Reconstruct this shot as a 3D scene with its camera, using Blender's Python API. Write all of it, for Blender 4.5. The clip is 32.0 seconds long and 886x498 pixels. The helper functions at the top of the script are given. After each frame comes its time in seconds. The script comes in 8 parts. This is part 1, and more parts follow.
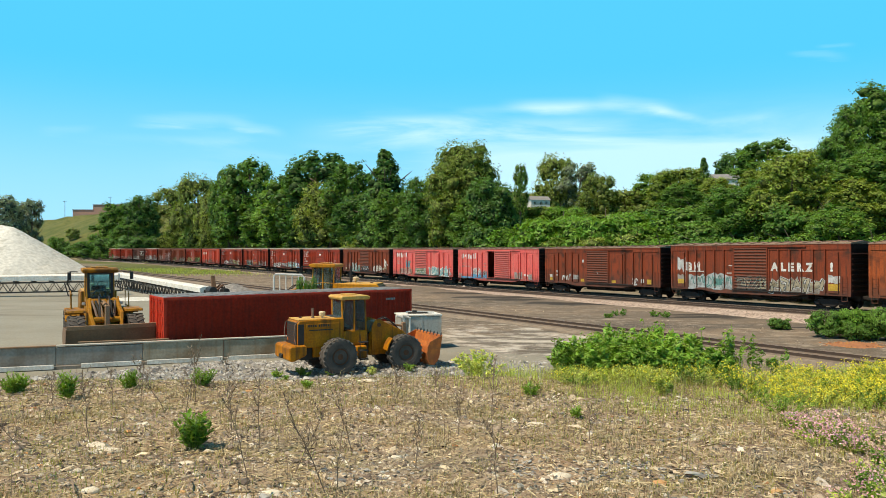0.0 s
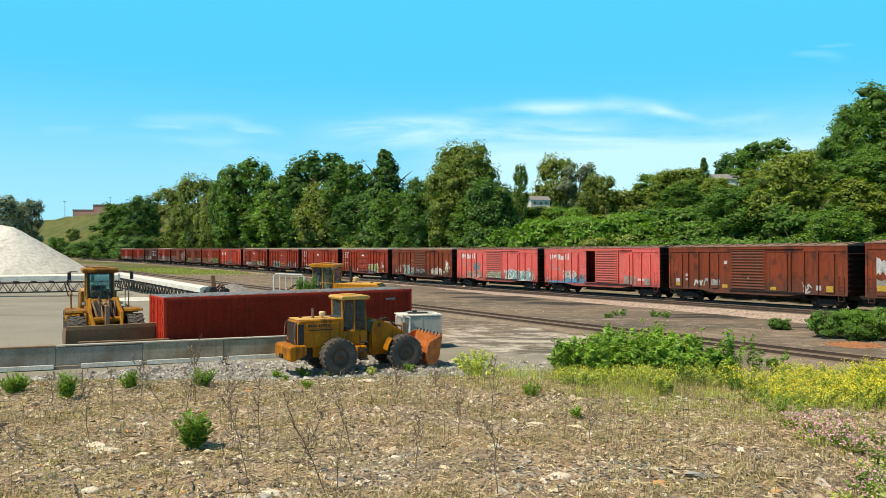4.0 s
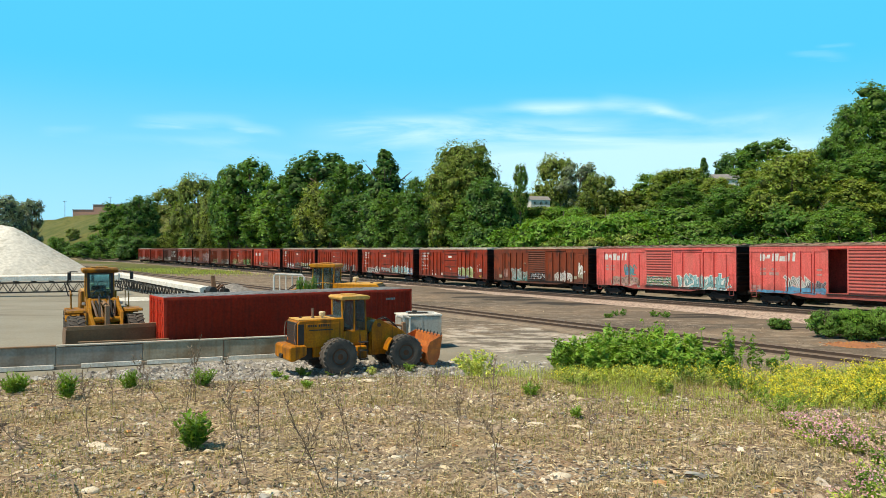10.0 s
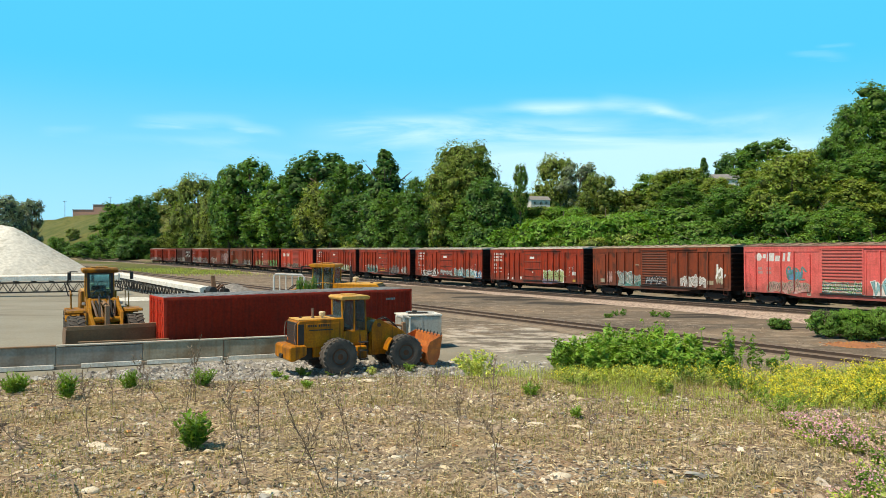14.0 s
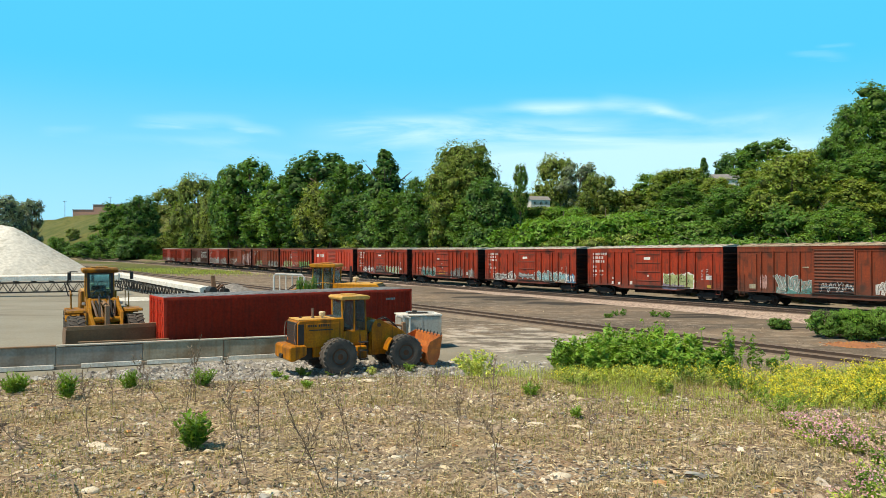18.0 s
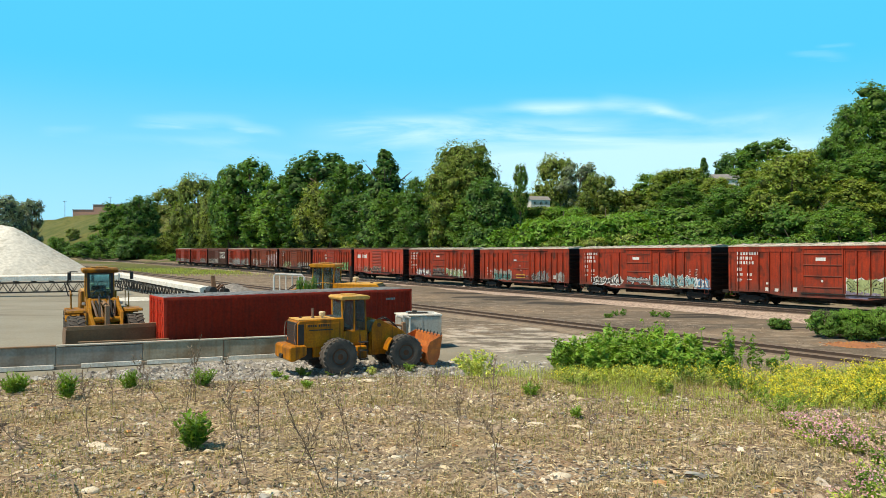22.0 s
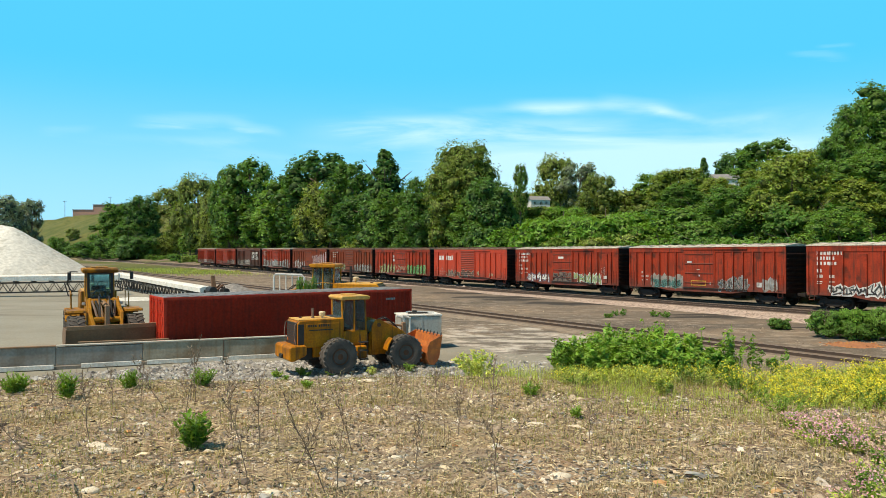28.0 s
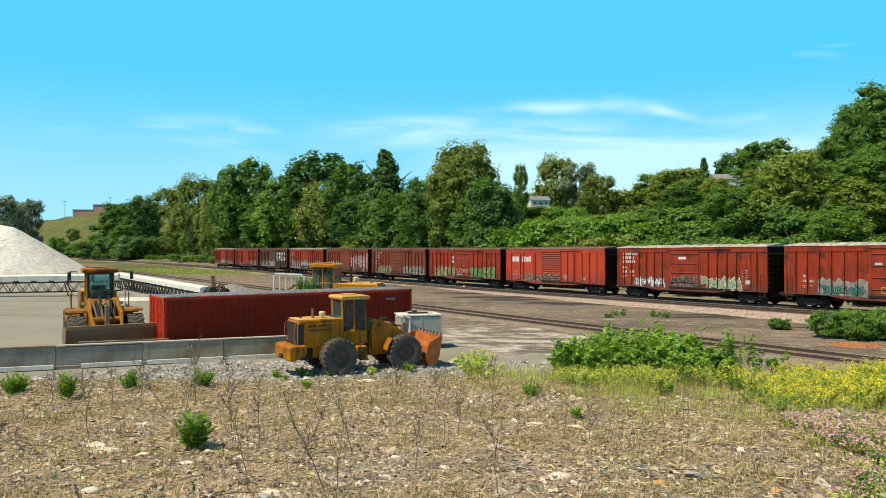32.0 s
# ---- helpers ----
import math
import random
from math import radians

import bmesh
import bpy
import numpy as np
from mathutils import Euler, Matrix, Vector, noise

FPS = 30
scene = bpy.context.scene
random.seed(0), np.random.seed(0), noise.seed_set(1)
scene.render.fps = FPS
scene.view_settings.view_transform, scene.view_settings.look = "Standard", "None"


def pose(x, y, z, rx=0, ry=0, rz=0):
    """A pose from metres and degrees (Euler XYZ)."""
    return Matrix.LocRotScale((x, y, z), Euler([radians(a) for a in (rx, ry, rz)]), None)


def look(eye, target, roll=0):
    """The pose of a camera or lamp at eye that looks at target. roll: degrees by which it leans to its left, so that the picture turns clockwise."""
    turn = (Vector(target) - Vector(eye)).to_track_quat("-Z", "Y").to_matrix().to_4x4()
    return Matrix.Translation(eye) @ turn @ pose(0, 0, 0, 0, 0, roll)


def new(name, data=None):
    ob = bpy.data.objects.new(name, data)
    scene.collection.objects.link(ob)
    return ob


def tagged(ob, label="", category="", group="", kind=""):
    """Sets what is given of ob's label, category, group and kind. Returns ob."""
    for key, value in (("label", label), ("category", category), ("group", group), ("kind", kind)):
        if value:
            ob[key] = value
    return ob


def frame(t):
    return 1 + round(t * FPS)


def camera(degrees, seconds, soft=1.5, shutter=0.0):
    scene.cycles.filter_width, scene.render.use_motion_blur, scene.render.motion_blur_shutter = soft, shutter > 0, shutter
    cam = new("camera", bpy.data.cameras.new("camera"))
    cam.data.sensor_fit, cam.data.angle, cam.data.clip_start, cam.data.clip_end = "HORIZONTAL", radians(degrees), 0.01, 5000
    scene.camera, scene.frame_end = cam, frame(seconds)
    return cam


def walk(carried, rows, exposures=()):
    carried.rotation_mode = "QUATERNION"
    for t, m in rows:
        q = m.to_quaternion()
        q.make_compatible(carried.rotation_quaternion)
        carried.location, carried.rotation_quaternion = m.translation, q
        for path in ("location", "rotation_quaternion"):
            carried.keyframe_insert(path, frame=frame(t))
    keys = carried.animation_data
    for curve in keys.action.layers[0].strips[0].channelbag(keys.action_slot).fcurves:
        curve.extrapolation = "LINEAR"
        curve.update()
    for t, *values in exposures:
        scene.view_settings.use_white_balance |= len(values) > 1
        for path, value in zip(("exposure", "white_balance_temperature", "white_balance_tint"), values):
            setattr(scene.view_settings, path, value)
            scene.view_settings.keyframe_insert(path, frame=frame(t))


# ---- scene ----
# The place: z = 0 is the yard, the camera stands on a bank 3.1 m above it and looks along +y.
CAM_Z = 4.7
cam = camera(61.6, 32.0, soft=0.8)
walk(cam, [(0.0, look((0, 0, CAM_Z), (0, 100, CAM_Z - 0.03))), (32.0, look((0, 0, CAM_Z), (0, 100, CAM_Z - 0.03)))],
     exposures=[(0.0, 0.0, 7000, 10), (32.0, 0.0, 7000, 10)])

# ---------------------------------------------------------------- light
SUN_FROM = Vector((-0.47, -0.28, 0.90)).normalized()

# streaks of thin cloud: bearings and elevations of both ends, half width, density
CIRRUS = (
    (0.084, 0.229, 0.1913, 0.1936, 0.0144, 0.78), (0.210, 0.313, 0.1982, 0.1875, 0.0167, 0.66), (0.278, 0.354, 0.1890, 0.1708, 0.0114, 0.70),
    (0.335, 0.449, 0.1662, 0.1807, 0.0099, 0.28), (-0.414, -0.262, 0.1723, 0.1693, 0.0114, 0.85), (-0.292, -0.212, 0.1670, 0.1525, 0.0099, 0.85),
    (-0.193, 0.035, 0.1541, 0.1602, 0.0259, 0.80), (-0.018, 0.256, 0.1586, 0.1602, 0.0228, 0.60), (-0.110, 0.088, 0.1700, 0.1769, 0.0137, 0.32),
    (0.012, 0.096, 0.1830, 0.1890, 0.0106, 0.24), (0.465, 0.543, 0.2598, 0.2567, 0.0068, 0.60), (0.503, 0.554, 0.2697, 0.2712, 0.0061, 0.50),
    (-0.543, -0.467, 0.1556, 0.1594, 0.0099, 0.35), (-0.482, -0.201, 0.1472, 0.1449, 0.0099, 0.20), (-0.201, -0.079, 0.1358, 0.1297, 0.0099, 0.30),
)


def make_world():
    world = bpy.data.worlds.new("world")
    scene.world = world
    world.use_nodes = True
    nt = world.node_tree
    nt.nodes.clear()
    N, Lk = nt.nodes.new, nt.links.new
    out, bg, sky = N("ShaderNodeOutputWorld"), N("ShaderNodeBackground"), N("ShaderNodeTexSky")
    sky.sky_type, sky.sun_disc = "NISHITA", False
    sky.sun_elevation = math.asin(SUN_FROM.z)
    sky.sun_rotation = math.atan2(SUN_FROM.x, SUN_FROM.y)
    sky.air_density, sky.dust_density, sky.ozone_density = 1.0, 0.2, 1.5
    bg.inputs["Strength"].default_value = 0.10
    # thin cirrus: streaked noise kept to low bands of the sky
    co, sep = N("ShaderNodeTexCoord"), N("ShaderNodeSeparateXYZ")
    Lk(co.outputs["Generated"], sep.inputs[0])
    mp = N("ShaderNodeMapping")
    mp.inputs["Scale"].default_value = (2.2, 2.2, 17.0)
    mp.inputs["Rotation"].default_value = (0.0, -0.035, 0.0)
    mp.inputs["Location"].default_value = (0.35, 0.0, 0.2)
    Lk(co.outputs["Generated"], mp.inputs[0])
    n1 = N("ShaderNodeTexNoise")
    n1.inputs["Scale"].default_value, n1.inputs["Detail"].default_value, n1.inputs["Roughness"].default_value = 1.3, 7.0, 0.56
    n1.inputs["Distortion"].default_value = 0.5
    Lk(mp.outputs[0], n1.inputs["Vector"])
    r1 = N("ShaderNodeMapRange")
    r1.inputs[1].default_value, r1.inputs[2].default_value = 0.44, 0.74
    Lk(n1.outputs["Fac"], r1.inputs[0])

    def band(src, lo0, lo1, hi0, hi1):
        a, b, m = N("ShaderNodeMapRange"), N("ShaderNodeMapRange"), N("ShaderNodeMath")
        a.interpolation_type = b.interpolation_type = "SMOOTHSTEP"
        a.inputs[1].default_value, a.inputs[2].default_value = lo0, lo1
        b.inputs[1].default_value, b.inputs[2].default_value, b.inputs[3].default_value, b.inputs[4].default_value = hi0, hi1, 1.0, 0.0
        m.operation = "MULTIPLY"
        Lk(src, a.inputs[0]), Lk(src, b.inputs[0])
        Lk(a.outputs[0], m.inputs[0]), Lk(b.outputs[0], m.inputs[1])
        return m.outputs[0]

    def mul(a, b, op="MULTIPLY"):
        m = N("ShaderNodeMath")
        m.operation = op
        for i, v in enumerate((a, b)):
            if isinstance(v, float):
                m.inputs[i].default_value = v
            else:
                Lk(v, m.inputs[i])
        return m.outputs[0]

    height = band(sep.outputs["Z"], 0.03, 0.10, 0.14, 0.20)
    side = band(sep.outputs["X"], -0.40, -0.10, 0.36, 0.58)
    ahead = N("ShaderNodeMapRange")
    ahead.inputs[1].default_value, ahead.inputs[2].default_value = 0.2, 0.4
    Lk(sep.outputs["Y"], ahead.inputs[0])
    depth = mul(sep.outputs["Y"], 0.1, "MAXIMUM")
    across, up = mul(sep.outputs["X"], depth, "DIVIDE"), mul(sep.outputs["Z"], depth, "DIVIDE")
    wave = mul(mul(n1.outputs["Fac"], -0.5, "ADD"), 0.030)

    def cirrus(a0, a1, b0, b1, half, amount):
        """One streak of thin cloud from (a0, b0) to (a1, b1), in tangents of the bearing and the elevation."""
        q = mul(mul(across, -a0, "ADD"), 1.0 / (a1 - a0))
        line = mul(mul(q, b1 - b0), b0, "ADD")
        off = mul(mul(up, line, "SUBTRACT"), wave, "ADD")
        gap = N("ShaderNodeMath")
        gap.operation = "ABSOLUTE"
        Lk(off, gap.inputs[0])
        edge = N("ShaderNodeMapRange")
        edge.interpolation_type = "SMOOTHSTEP"
        for k, v in enumerate((0.0, half, 1.0, 0.0)):
            edge.inputs[k + 1].default_value = v
        Lk(gap.outputs[0], edge.inputs[0])
        shape = mul(edge.outputs[0], band(q, -0.12, 0.30, 0.65, 1.12))
        return mul(mul(shape, mul(mul(r1.outputs[0], 1.1), 0.22, "ADD")), amount)

    veil = mul(band(up, 0.02, 0.06, 0.118, 0.156), band(across, -0.06, 0.10, 0.44, 0.60))
    cover = mul(mul(mul(r1.outputs[0], height), mul(side, 0.5)), mul(veil, 0.66), "ADD")
    streaks = None
    for row in CIRRUS:
        one = cirrus(*row)
        streaks = one if streaks is None else mul(streaks, one, "ADD")
    cover = mul(cover, mul(streaks, ahead.outputs[0]), "ADD")
    low_haze = mul(band(sep.outputs["Z"], -0.2, -0.1, 0.02, 0.24), 0.5)
    cover = mul(cover, low_haze, "ADD")
    clampn = N("ShaderNodeClamp")
    clampn.inputs["Max"].default_value = 0.85
    Lk(cover, clampn.inputs[0])
    tint, mix = N("ShaderNodeMix"), N("ShaderNodeMix")
    tint.data_type = mix.data_type = "RGBA"
    tint.blend_type = "MULTIPLY"
    tint.inputs["Factor"].default_value = 1.0
    tint.inputs["B"].default_value = (0.27, 0.35, 0.33, 1)
    even = N("ShaderNodeMix")
    even.data_type = "RGBA"
    fade = N("ShaderNodeMapRange")
    fade.interpolation_type = "SMOOTHSTEP"
    for i, v in enumerate((0.34, 0.62, 0.92, 0.0)):
        fade.inputs[i + 1].default_value = v
    Lk(sep.outputs["Z"], fade.inputs[0])
    Lk(fade.outputs[0], even.inputs["Factor"])
    even.inputs["B"].default_value = (0.85, 7.0, 12.2, 1)
    Lk(sky.outputs[0], tint.inputs["A"])
    Lk(clampn.outputs[0], mix.inputs["Factor"])
    Lk(tint.outputs["Result"], even.inputs["A"])
    Lk(even.outputs["Result"], mix.inputs["A"])
    mix.inputs["B"].default_value = (6.7, 10.4, 11.9, 1)
    Lk(mix.outputs["Result"], bg.inputs["Color"])
    Lk(bg.outputs[0], out.inputs["Surface"])


make_world()
sun_data = bpy.data.lights.new("sun", "SUN")
sun_data.energy, sun_data.angle, sun_data.color = 5.3, radians(0.5), (1.0, 0.89, 0.73)
sun = new("sun", sun_data)
sun.matrix_world = look(SUN_FROM * 300, (0, 0, 0))


# ---------------------------------------------------------------- materials
def material(name, base, second=None, rough=0.7, metal=0.0, scale=4.0, fine=40.0, mix=0.5, bump=0.2, streak=None, streak_amount=0.5,
             island=0.0, rand=0.0, spec=0.5, bump_scale=None, translucent=0.0, speck=None, trans_color=None, low=None, low_z=(0.0, 1.0), worn=0.0):
    """A surface with two scales of variation; streak: colour of vertical runs; low: dirt colour below low_z of the thing."""
    m = bpy.data.materials.new(name)
    m.use_nodes = True
    nt = m.node_tree
    N, Lk = nt.nodes.new, nt.links.new
    p = nt.nodes["Principled BSDF"]
    co = N("ShaderNodeTexCoord")
    vec = co.outputs["Object"]
    second = second or tuple(c * 0.7 for c in base)

    def noise_tex(sc, detail=4.0, v=None):
        n = N("ShaderNodeTexNoise")
        n.inputs["Scale"].default_value, n.inputs["Detail"].default_value = sc, detail
        Lk(v or vec, n.inputs["Vector"])
        return n.outputs["Fac"]

    def ramp(src, a, b, lo=0.0, hi=1.0):
        r = N("ShaderNodeMapRange")
        for i, v in enumerate((a, b, lo, hi)):
            r.inputs[i + 1].default_value = v
        Lk(src, r.inputs[0])
        return r.outputs[0]

    def blend(fac, a, b, mode="MIX"):
        x = N("ShaderNodeMix")
        x.data_type, x.blend_type = "RGBA", mode
        for key, v in (("Factor", fac), ("A", a), ("B", b)):
            if isinstance(v, tuple):
                x.inputs[key].default_value = (*v[:3], 1)
            elif isinstance(v, float):
                x.inputs[key].default_value = v
            else:
                Lk(v, x.inputs[key])
        return x.outputs["Result"]

    col = blend(ramp(noise_tex(scale), 0.32, 0.68, 0.0, mix * 2 if mix < 0.5 else 1.0), base, second)
    small = noise_tex(fine, 5.0)
    col = blend(1.0, col, blend(ramp(small, 0.3, 0.7), (0.78, 0.78, 0.78), (1.16, 1.16, 1.16)), "MULTIPLY")
    if speck:
        col = blend(ramp(noise_tex(speck[0], 3.0), 0.52, 0.60, 0.0, speck[1]), col, speck[2])
    if streak:
        mp = N("ShaderNodeMapping")
        mp.inputs["Scale"].default_value = (5.0, 5.0, 0.35)
        Lk(vec, mp.inputs[0])
        run = ramp(noise_tex(1.3, 6.0, mp.outputs[0]), 0.5, 0.72, 0.0, streak_amount)
        col = blend(run, col, streak)
        blot = ramp(noise_tex(0.9, 8.0), 0.55, 0.68, 0.0, streak_amount)
        col = blend(blot, col, tuple(c * 0.8 for c in streak))
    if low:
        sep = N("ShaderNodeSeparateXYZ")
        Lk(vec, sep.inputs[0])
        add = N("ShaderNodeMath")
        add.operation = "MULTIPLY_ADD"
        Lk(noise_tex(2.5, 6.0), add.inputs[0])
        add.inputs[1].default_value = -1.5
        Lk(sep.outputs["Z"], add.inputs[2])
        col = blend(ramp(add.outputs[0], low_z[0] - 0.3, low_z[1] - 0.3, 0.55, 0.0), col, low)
    if island:
        g = N("ShaderNodeNewGeometry")
        v = ramp(g.outputs["Random Per Island"], 0.0, 1.0, 1.0 - island, 1.0 + island)
        h = N("ShaderNodeHueSaturation")
        Lk(v, h.inputs["Value"])
        Lk(ramp(g.outputs["Random Per Island"], 0.0, 1.0, 0.5 - 0.02 * island, 0.5 + 0.03 * island), h.inputs["Hue"])
        Lk(col, h.inputs["Color"])
        col = h.outputs[0]
    if rand:
        o = N("ShaderNodeObjectInfo")
        h = N("ShaderNodeHueSaturation")
        Lk(ramp(o.outputs["Random"], 0.0, 1.0, 1.0 - rand, 1.0 + rand), h.inputs["Value"])
        Lk(ramp(o.outputs["Random"], 0.0, 1.0, 0.5 + 0.05 * rand, 0.5 - 0.05 * rand), h.inputs["Hue"])
        Lk(col, h.inputs["Color"])
        col = h.outputs[0]
    Lk(col, p.inputs["Base Color"])
    if worn:   # flaked paint lets the sheet below through
        Lk(ramp(noise_tex(2.2, 7.0), 0.36, 0.56, 1.0 - worn, 1.0), p.inputs["Alpha"])
    p.inputs["Metallic"].default_value = metal
    p.inputs["Specular IOR Level"].default_value = spec
    Lk(ramp(small, 0.3, 0.7, max(0.05, rough - 0.12), min(1.0, rough + 0.12)), p.inputs["Roughness"])
    if bump:
        b = N("ShaderNodeBump")
        b.inputs["Strength"].default_value = bump
        b.inputs["Distance"].default_value = 0.02
        Lk(noise_tex(bump_scale or fine, 5.0), b.inputs["Height"])
        Lk(b.outputs[0], p.inputs["Normal"])
    if translucent:
        t, ms = N("ShaderNodeBsdfTranslucent"), N("ShaderNodeMixShader")
        Lk(blend(1.0, col, trans_color or (1.3, 1.35, 0.5), "MULTIPLY"), t.inputs["Color"])
        ms.inputs[0].default_value = translucent
        out = nt.nodes["Material Output"]
        Lk(p.outputs[0], ms.inputs[1]), Lk(t.outputs[0], ms.inputs[2]), Lk(ms.outputs[0], out.inputs["Surface"])
    return m


def glass_material(name, tint=(0.20, 0.32, 0.33)):
    m = bpy.data.materials.new(name)
    m.use_nodes = True
    p = m.node_tree.nodes["Principled BSDF"]
    p.inputs["Base Color"].default_value = (*tint, 1)
    p.inputs["Roughness"].default_value = 0.06
    p.inputs["Transmission Weight"].default_value = 0.96
    p.inputs["IOR"].default_value = 1.3
    return m


def shaded_foliage(name, base, second, cells=3.2):
    """Dense inner foliage: leaf-sized cells, each turned and tinted its own way, with the crown's inner shade painted
    in.
    """
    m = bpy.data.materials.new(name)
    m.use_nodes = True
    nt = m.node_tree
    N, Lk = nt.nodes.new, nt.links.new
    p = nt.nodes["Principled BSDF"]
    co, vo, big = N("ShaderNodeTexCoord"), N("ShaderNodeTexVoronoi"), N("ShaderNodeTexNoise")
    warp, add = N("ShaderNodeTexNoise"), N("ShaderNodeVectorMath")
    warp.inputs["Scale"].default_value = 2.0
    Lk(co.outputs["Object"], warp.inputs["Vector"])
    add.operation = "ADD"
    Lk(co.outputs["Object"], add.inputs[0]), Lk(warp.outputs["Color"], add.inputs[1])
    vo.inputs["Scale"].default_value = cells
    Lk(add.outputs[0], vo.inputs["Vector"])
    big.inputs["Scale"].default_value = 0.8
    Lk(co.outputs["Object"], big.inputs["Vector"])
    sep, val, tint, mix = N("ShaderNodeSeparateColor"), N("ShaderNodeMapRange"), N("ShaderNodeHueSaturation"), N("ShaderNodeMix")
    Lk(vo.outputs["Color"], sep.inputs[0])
    # cells keep 0.14 to 0.62 of leaf colour, which paints shade inside crowns
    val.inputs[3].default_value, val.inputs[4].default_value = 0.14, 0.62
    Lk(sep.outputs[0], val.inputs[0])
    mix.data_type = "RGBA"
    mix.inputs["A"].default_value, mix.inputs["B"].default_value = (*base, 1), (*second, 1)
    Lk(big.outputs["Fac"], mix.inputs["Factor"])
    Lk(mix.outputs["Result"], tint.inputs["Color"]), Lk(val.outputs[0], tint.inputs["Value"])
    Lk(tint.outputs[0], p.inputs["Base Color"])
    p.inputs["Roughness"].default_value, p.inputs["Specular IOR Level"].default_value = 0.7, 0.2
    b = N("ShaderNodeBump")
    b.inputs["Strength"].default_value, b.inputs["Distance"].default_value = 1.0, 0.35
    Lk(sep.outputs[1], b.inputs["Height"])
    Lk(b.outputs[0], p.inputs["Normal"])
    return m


RUST = (0.10, 0.045, 0.025)
GRIME = (0.07, 0.055, 0.045)
M = {}
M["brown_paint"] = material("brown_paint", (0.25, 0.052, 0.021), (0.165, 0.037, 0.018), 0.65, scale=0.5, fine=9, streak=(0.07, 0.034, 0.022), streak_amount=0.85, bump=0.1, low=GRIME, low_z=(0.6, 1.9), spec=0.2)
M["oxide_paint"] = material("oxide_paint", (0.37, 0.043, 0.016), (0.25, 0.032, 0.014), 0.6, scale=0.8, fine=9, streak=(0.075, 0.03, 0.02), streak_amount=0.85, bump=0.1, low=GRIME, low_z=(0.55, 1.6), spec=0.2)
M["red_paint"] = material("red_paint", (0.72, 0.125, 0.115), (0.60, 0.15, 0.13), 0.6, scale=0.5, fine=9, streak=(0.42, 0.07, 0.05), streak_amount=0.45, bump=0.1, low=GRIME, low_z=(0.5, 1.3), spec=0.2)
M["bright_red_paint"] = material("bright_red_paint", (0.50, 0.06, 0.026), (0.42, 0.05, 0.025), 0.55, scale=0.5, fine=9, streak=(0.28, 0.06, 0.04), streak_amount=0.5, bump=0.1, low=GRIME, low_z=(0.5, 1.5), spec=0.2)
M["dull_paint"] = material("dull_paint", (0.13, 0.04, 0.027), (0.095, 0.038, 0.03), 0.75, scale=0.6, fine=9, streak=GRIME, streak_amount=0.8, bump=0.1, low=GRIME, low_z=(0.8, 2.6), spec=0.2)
M["roof_pale"] = material("roof_pale", (0.72, 0.66, 0.56), (0.52, 0.44, 0.35), 0.6, scale=0.8, fine=12, streak=RUST, streak_amount=0.4)
M["roof_rust"] = material("roof_rust", (0.34, 0.24, 0.17), (0.22, 0.12, 0.08), 0.75, scale=0.8, fine=12, streak=RUST, streak_amount=0.6)
M["roof_tan"] = material("roof_tan", (0.52, 0.42, 0.30), (0.38, 0.28, 0.19), 0.7, scale=0.8, fine=12, streak=RUST, streak_amount=0.5)
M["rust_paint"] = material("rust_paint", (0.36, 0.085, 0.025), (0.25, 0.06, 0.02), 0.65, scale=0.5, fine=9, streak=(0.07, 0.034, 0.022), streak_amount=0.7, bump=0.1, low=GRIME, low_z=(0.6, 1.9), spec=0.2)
# near-black car ends: their shade is painted into this colour
M["end_shade"] = material("end_shade", (0.040, 0.016, 0.014), (0.022, 0.012, 0.011), 0.8, scale=0.8, fine=9, streak=(0.015, 0.010, 0.009), streak_amount=0.7, bump=0.1, spec=0.15)
M["underframe"] = material("underframe", (0.012, 0.010, 0.009), (0.022, 0.017, 0.014), 0.85, scale=2, fine=25)
M["wheel_steel"] = material("wheel_steel", (0.026, 0.019, 0.015), (0.018, 0.014, 0.012), 0.7, 0.2, scale=3, fine=30)
M["dark_inside"] = material("dark_inside", (0.03, 0.025, 0.022), None, 0.9, scale=2)
M["rail_steel"] = material("rail_steel", (0.075, 0.048, 0.034), (0.05, 0.034, 0.026), 0.75, 0.0, scale=2, fine=30)
M["rust_plate"] = material("rust_plate", (0.22, 0.11, 0.05), (0.13, 0.07, 0.04), 0.8, scale=2.0, fine=16, streak=(0.06, 0.04, 0.03), streak_amount=0.6)
M["siding_dirt"] = material("siding_dirt", (0.30, 0.235, 0.172), (0.22, 0.172, 0.128), 0.95, scale=0.7, fine=9, bump=0.8, bump_scale=6, speck=(3.0, 0.5, (0.15, 0.12, 0.09)))
M["rail_top"] = material("rail_top", (0.22, 0.19, 0.17), (0.15, 0.12, 0.10), 0.45, 0.6, scale=2, fine=30)
M["tie"] = material("tie", (0.09, 0.07, 0.055), (0.15, 0.12, 0.10), 0.9, scale=3, fine=30, rand=0.3)
M["ballast"] = material("ballast", (0.52, 0.41, 0.34), (0.36, 0.28, 0.23), 0.9, scale=1.2, fine=14, bump=1.0, bump_scale=7, speck=(5.0, 0.75, (0.16, 0.12, 0.10)))
M["ballast_dark"] = material("ballast_dark", (0.20, 0.155, 0.125), (0.13, 0.10, 0.082), 0.9, scale=1.2, fine=14, bump=1.0, bump_scale=7, speck=(5.0, 0.7, (0.08, 0.06, 0.05)))
M["rail_worn"] = material("rail_worn", (0.34, 0.25, 0.19), (0.24, 0.17, 0.13), 0.55, 0.1, scale=2, fine=30)
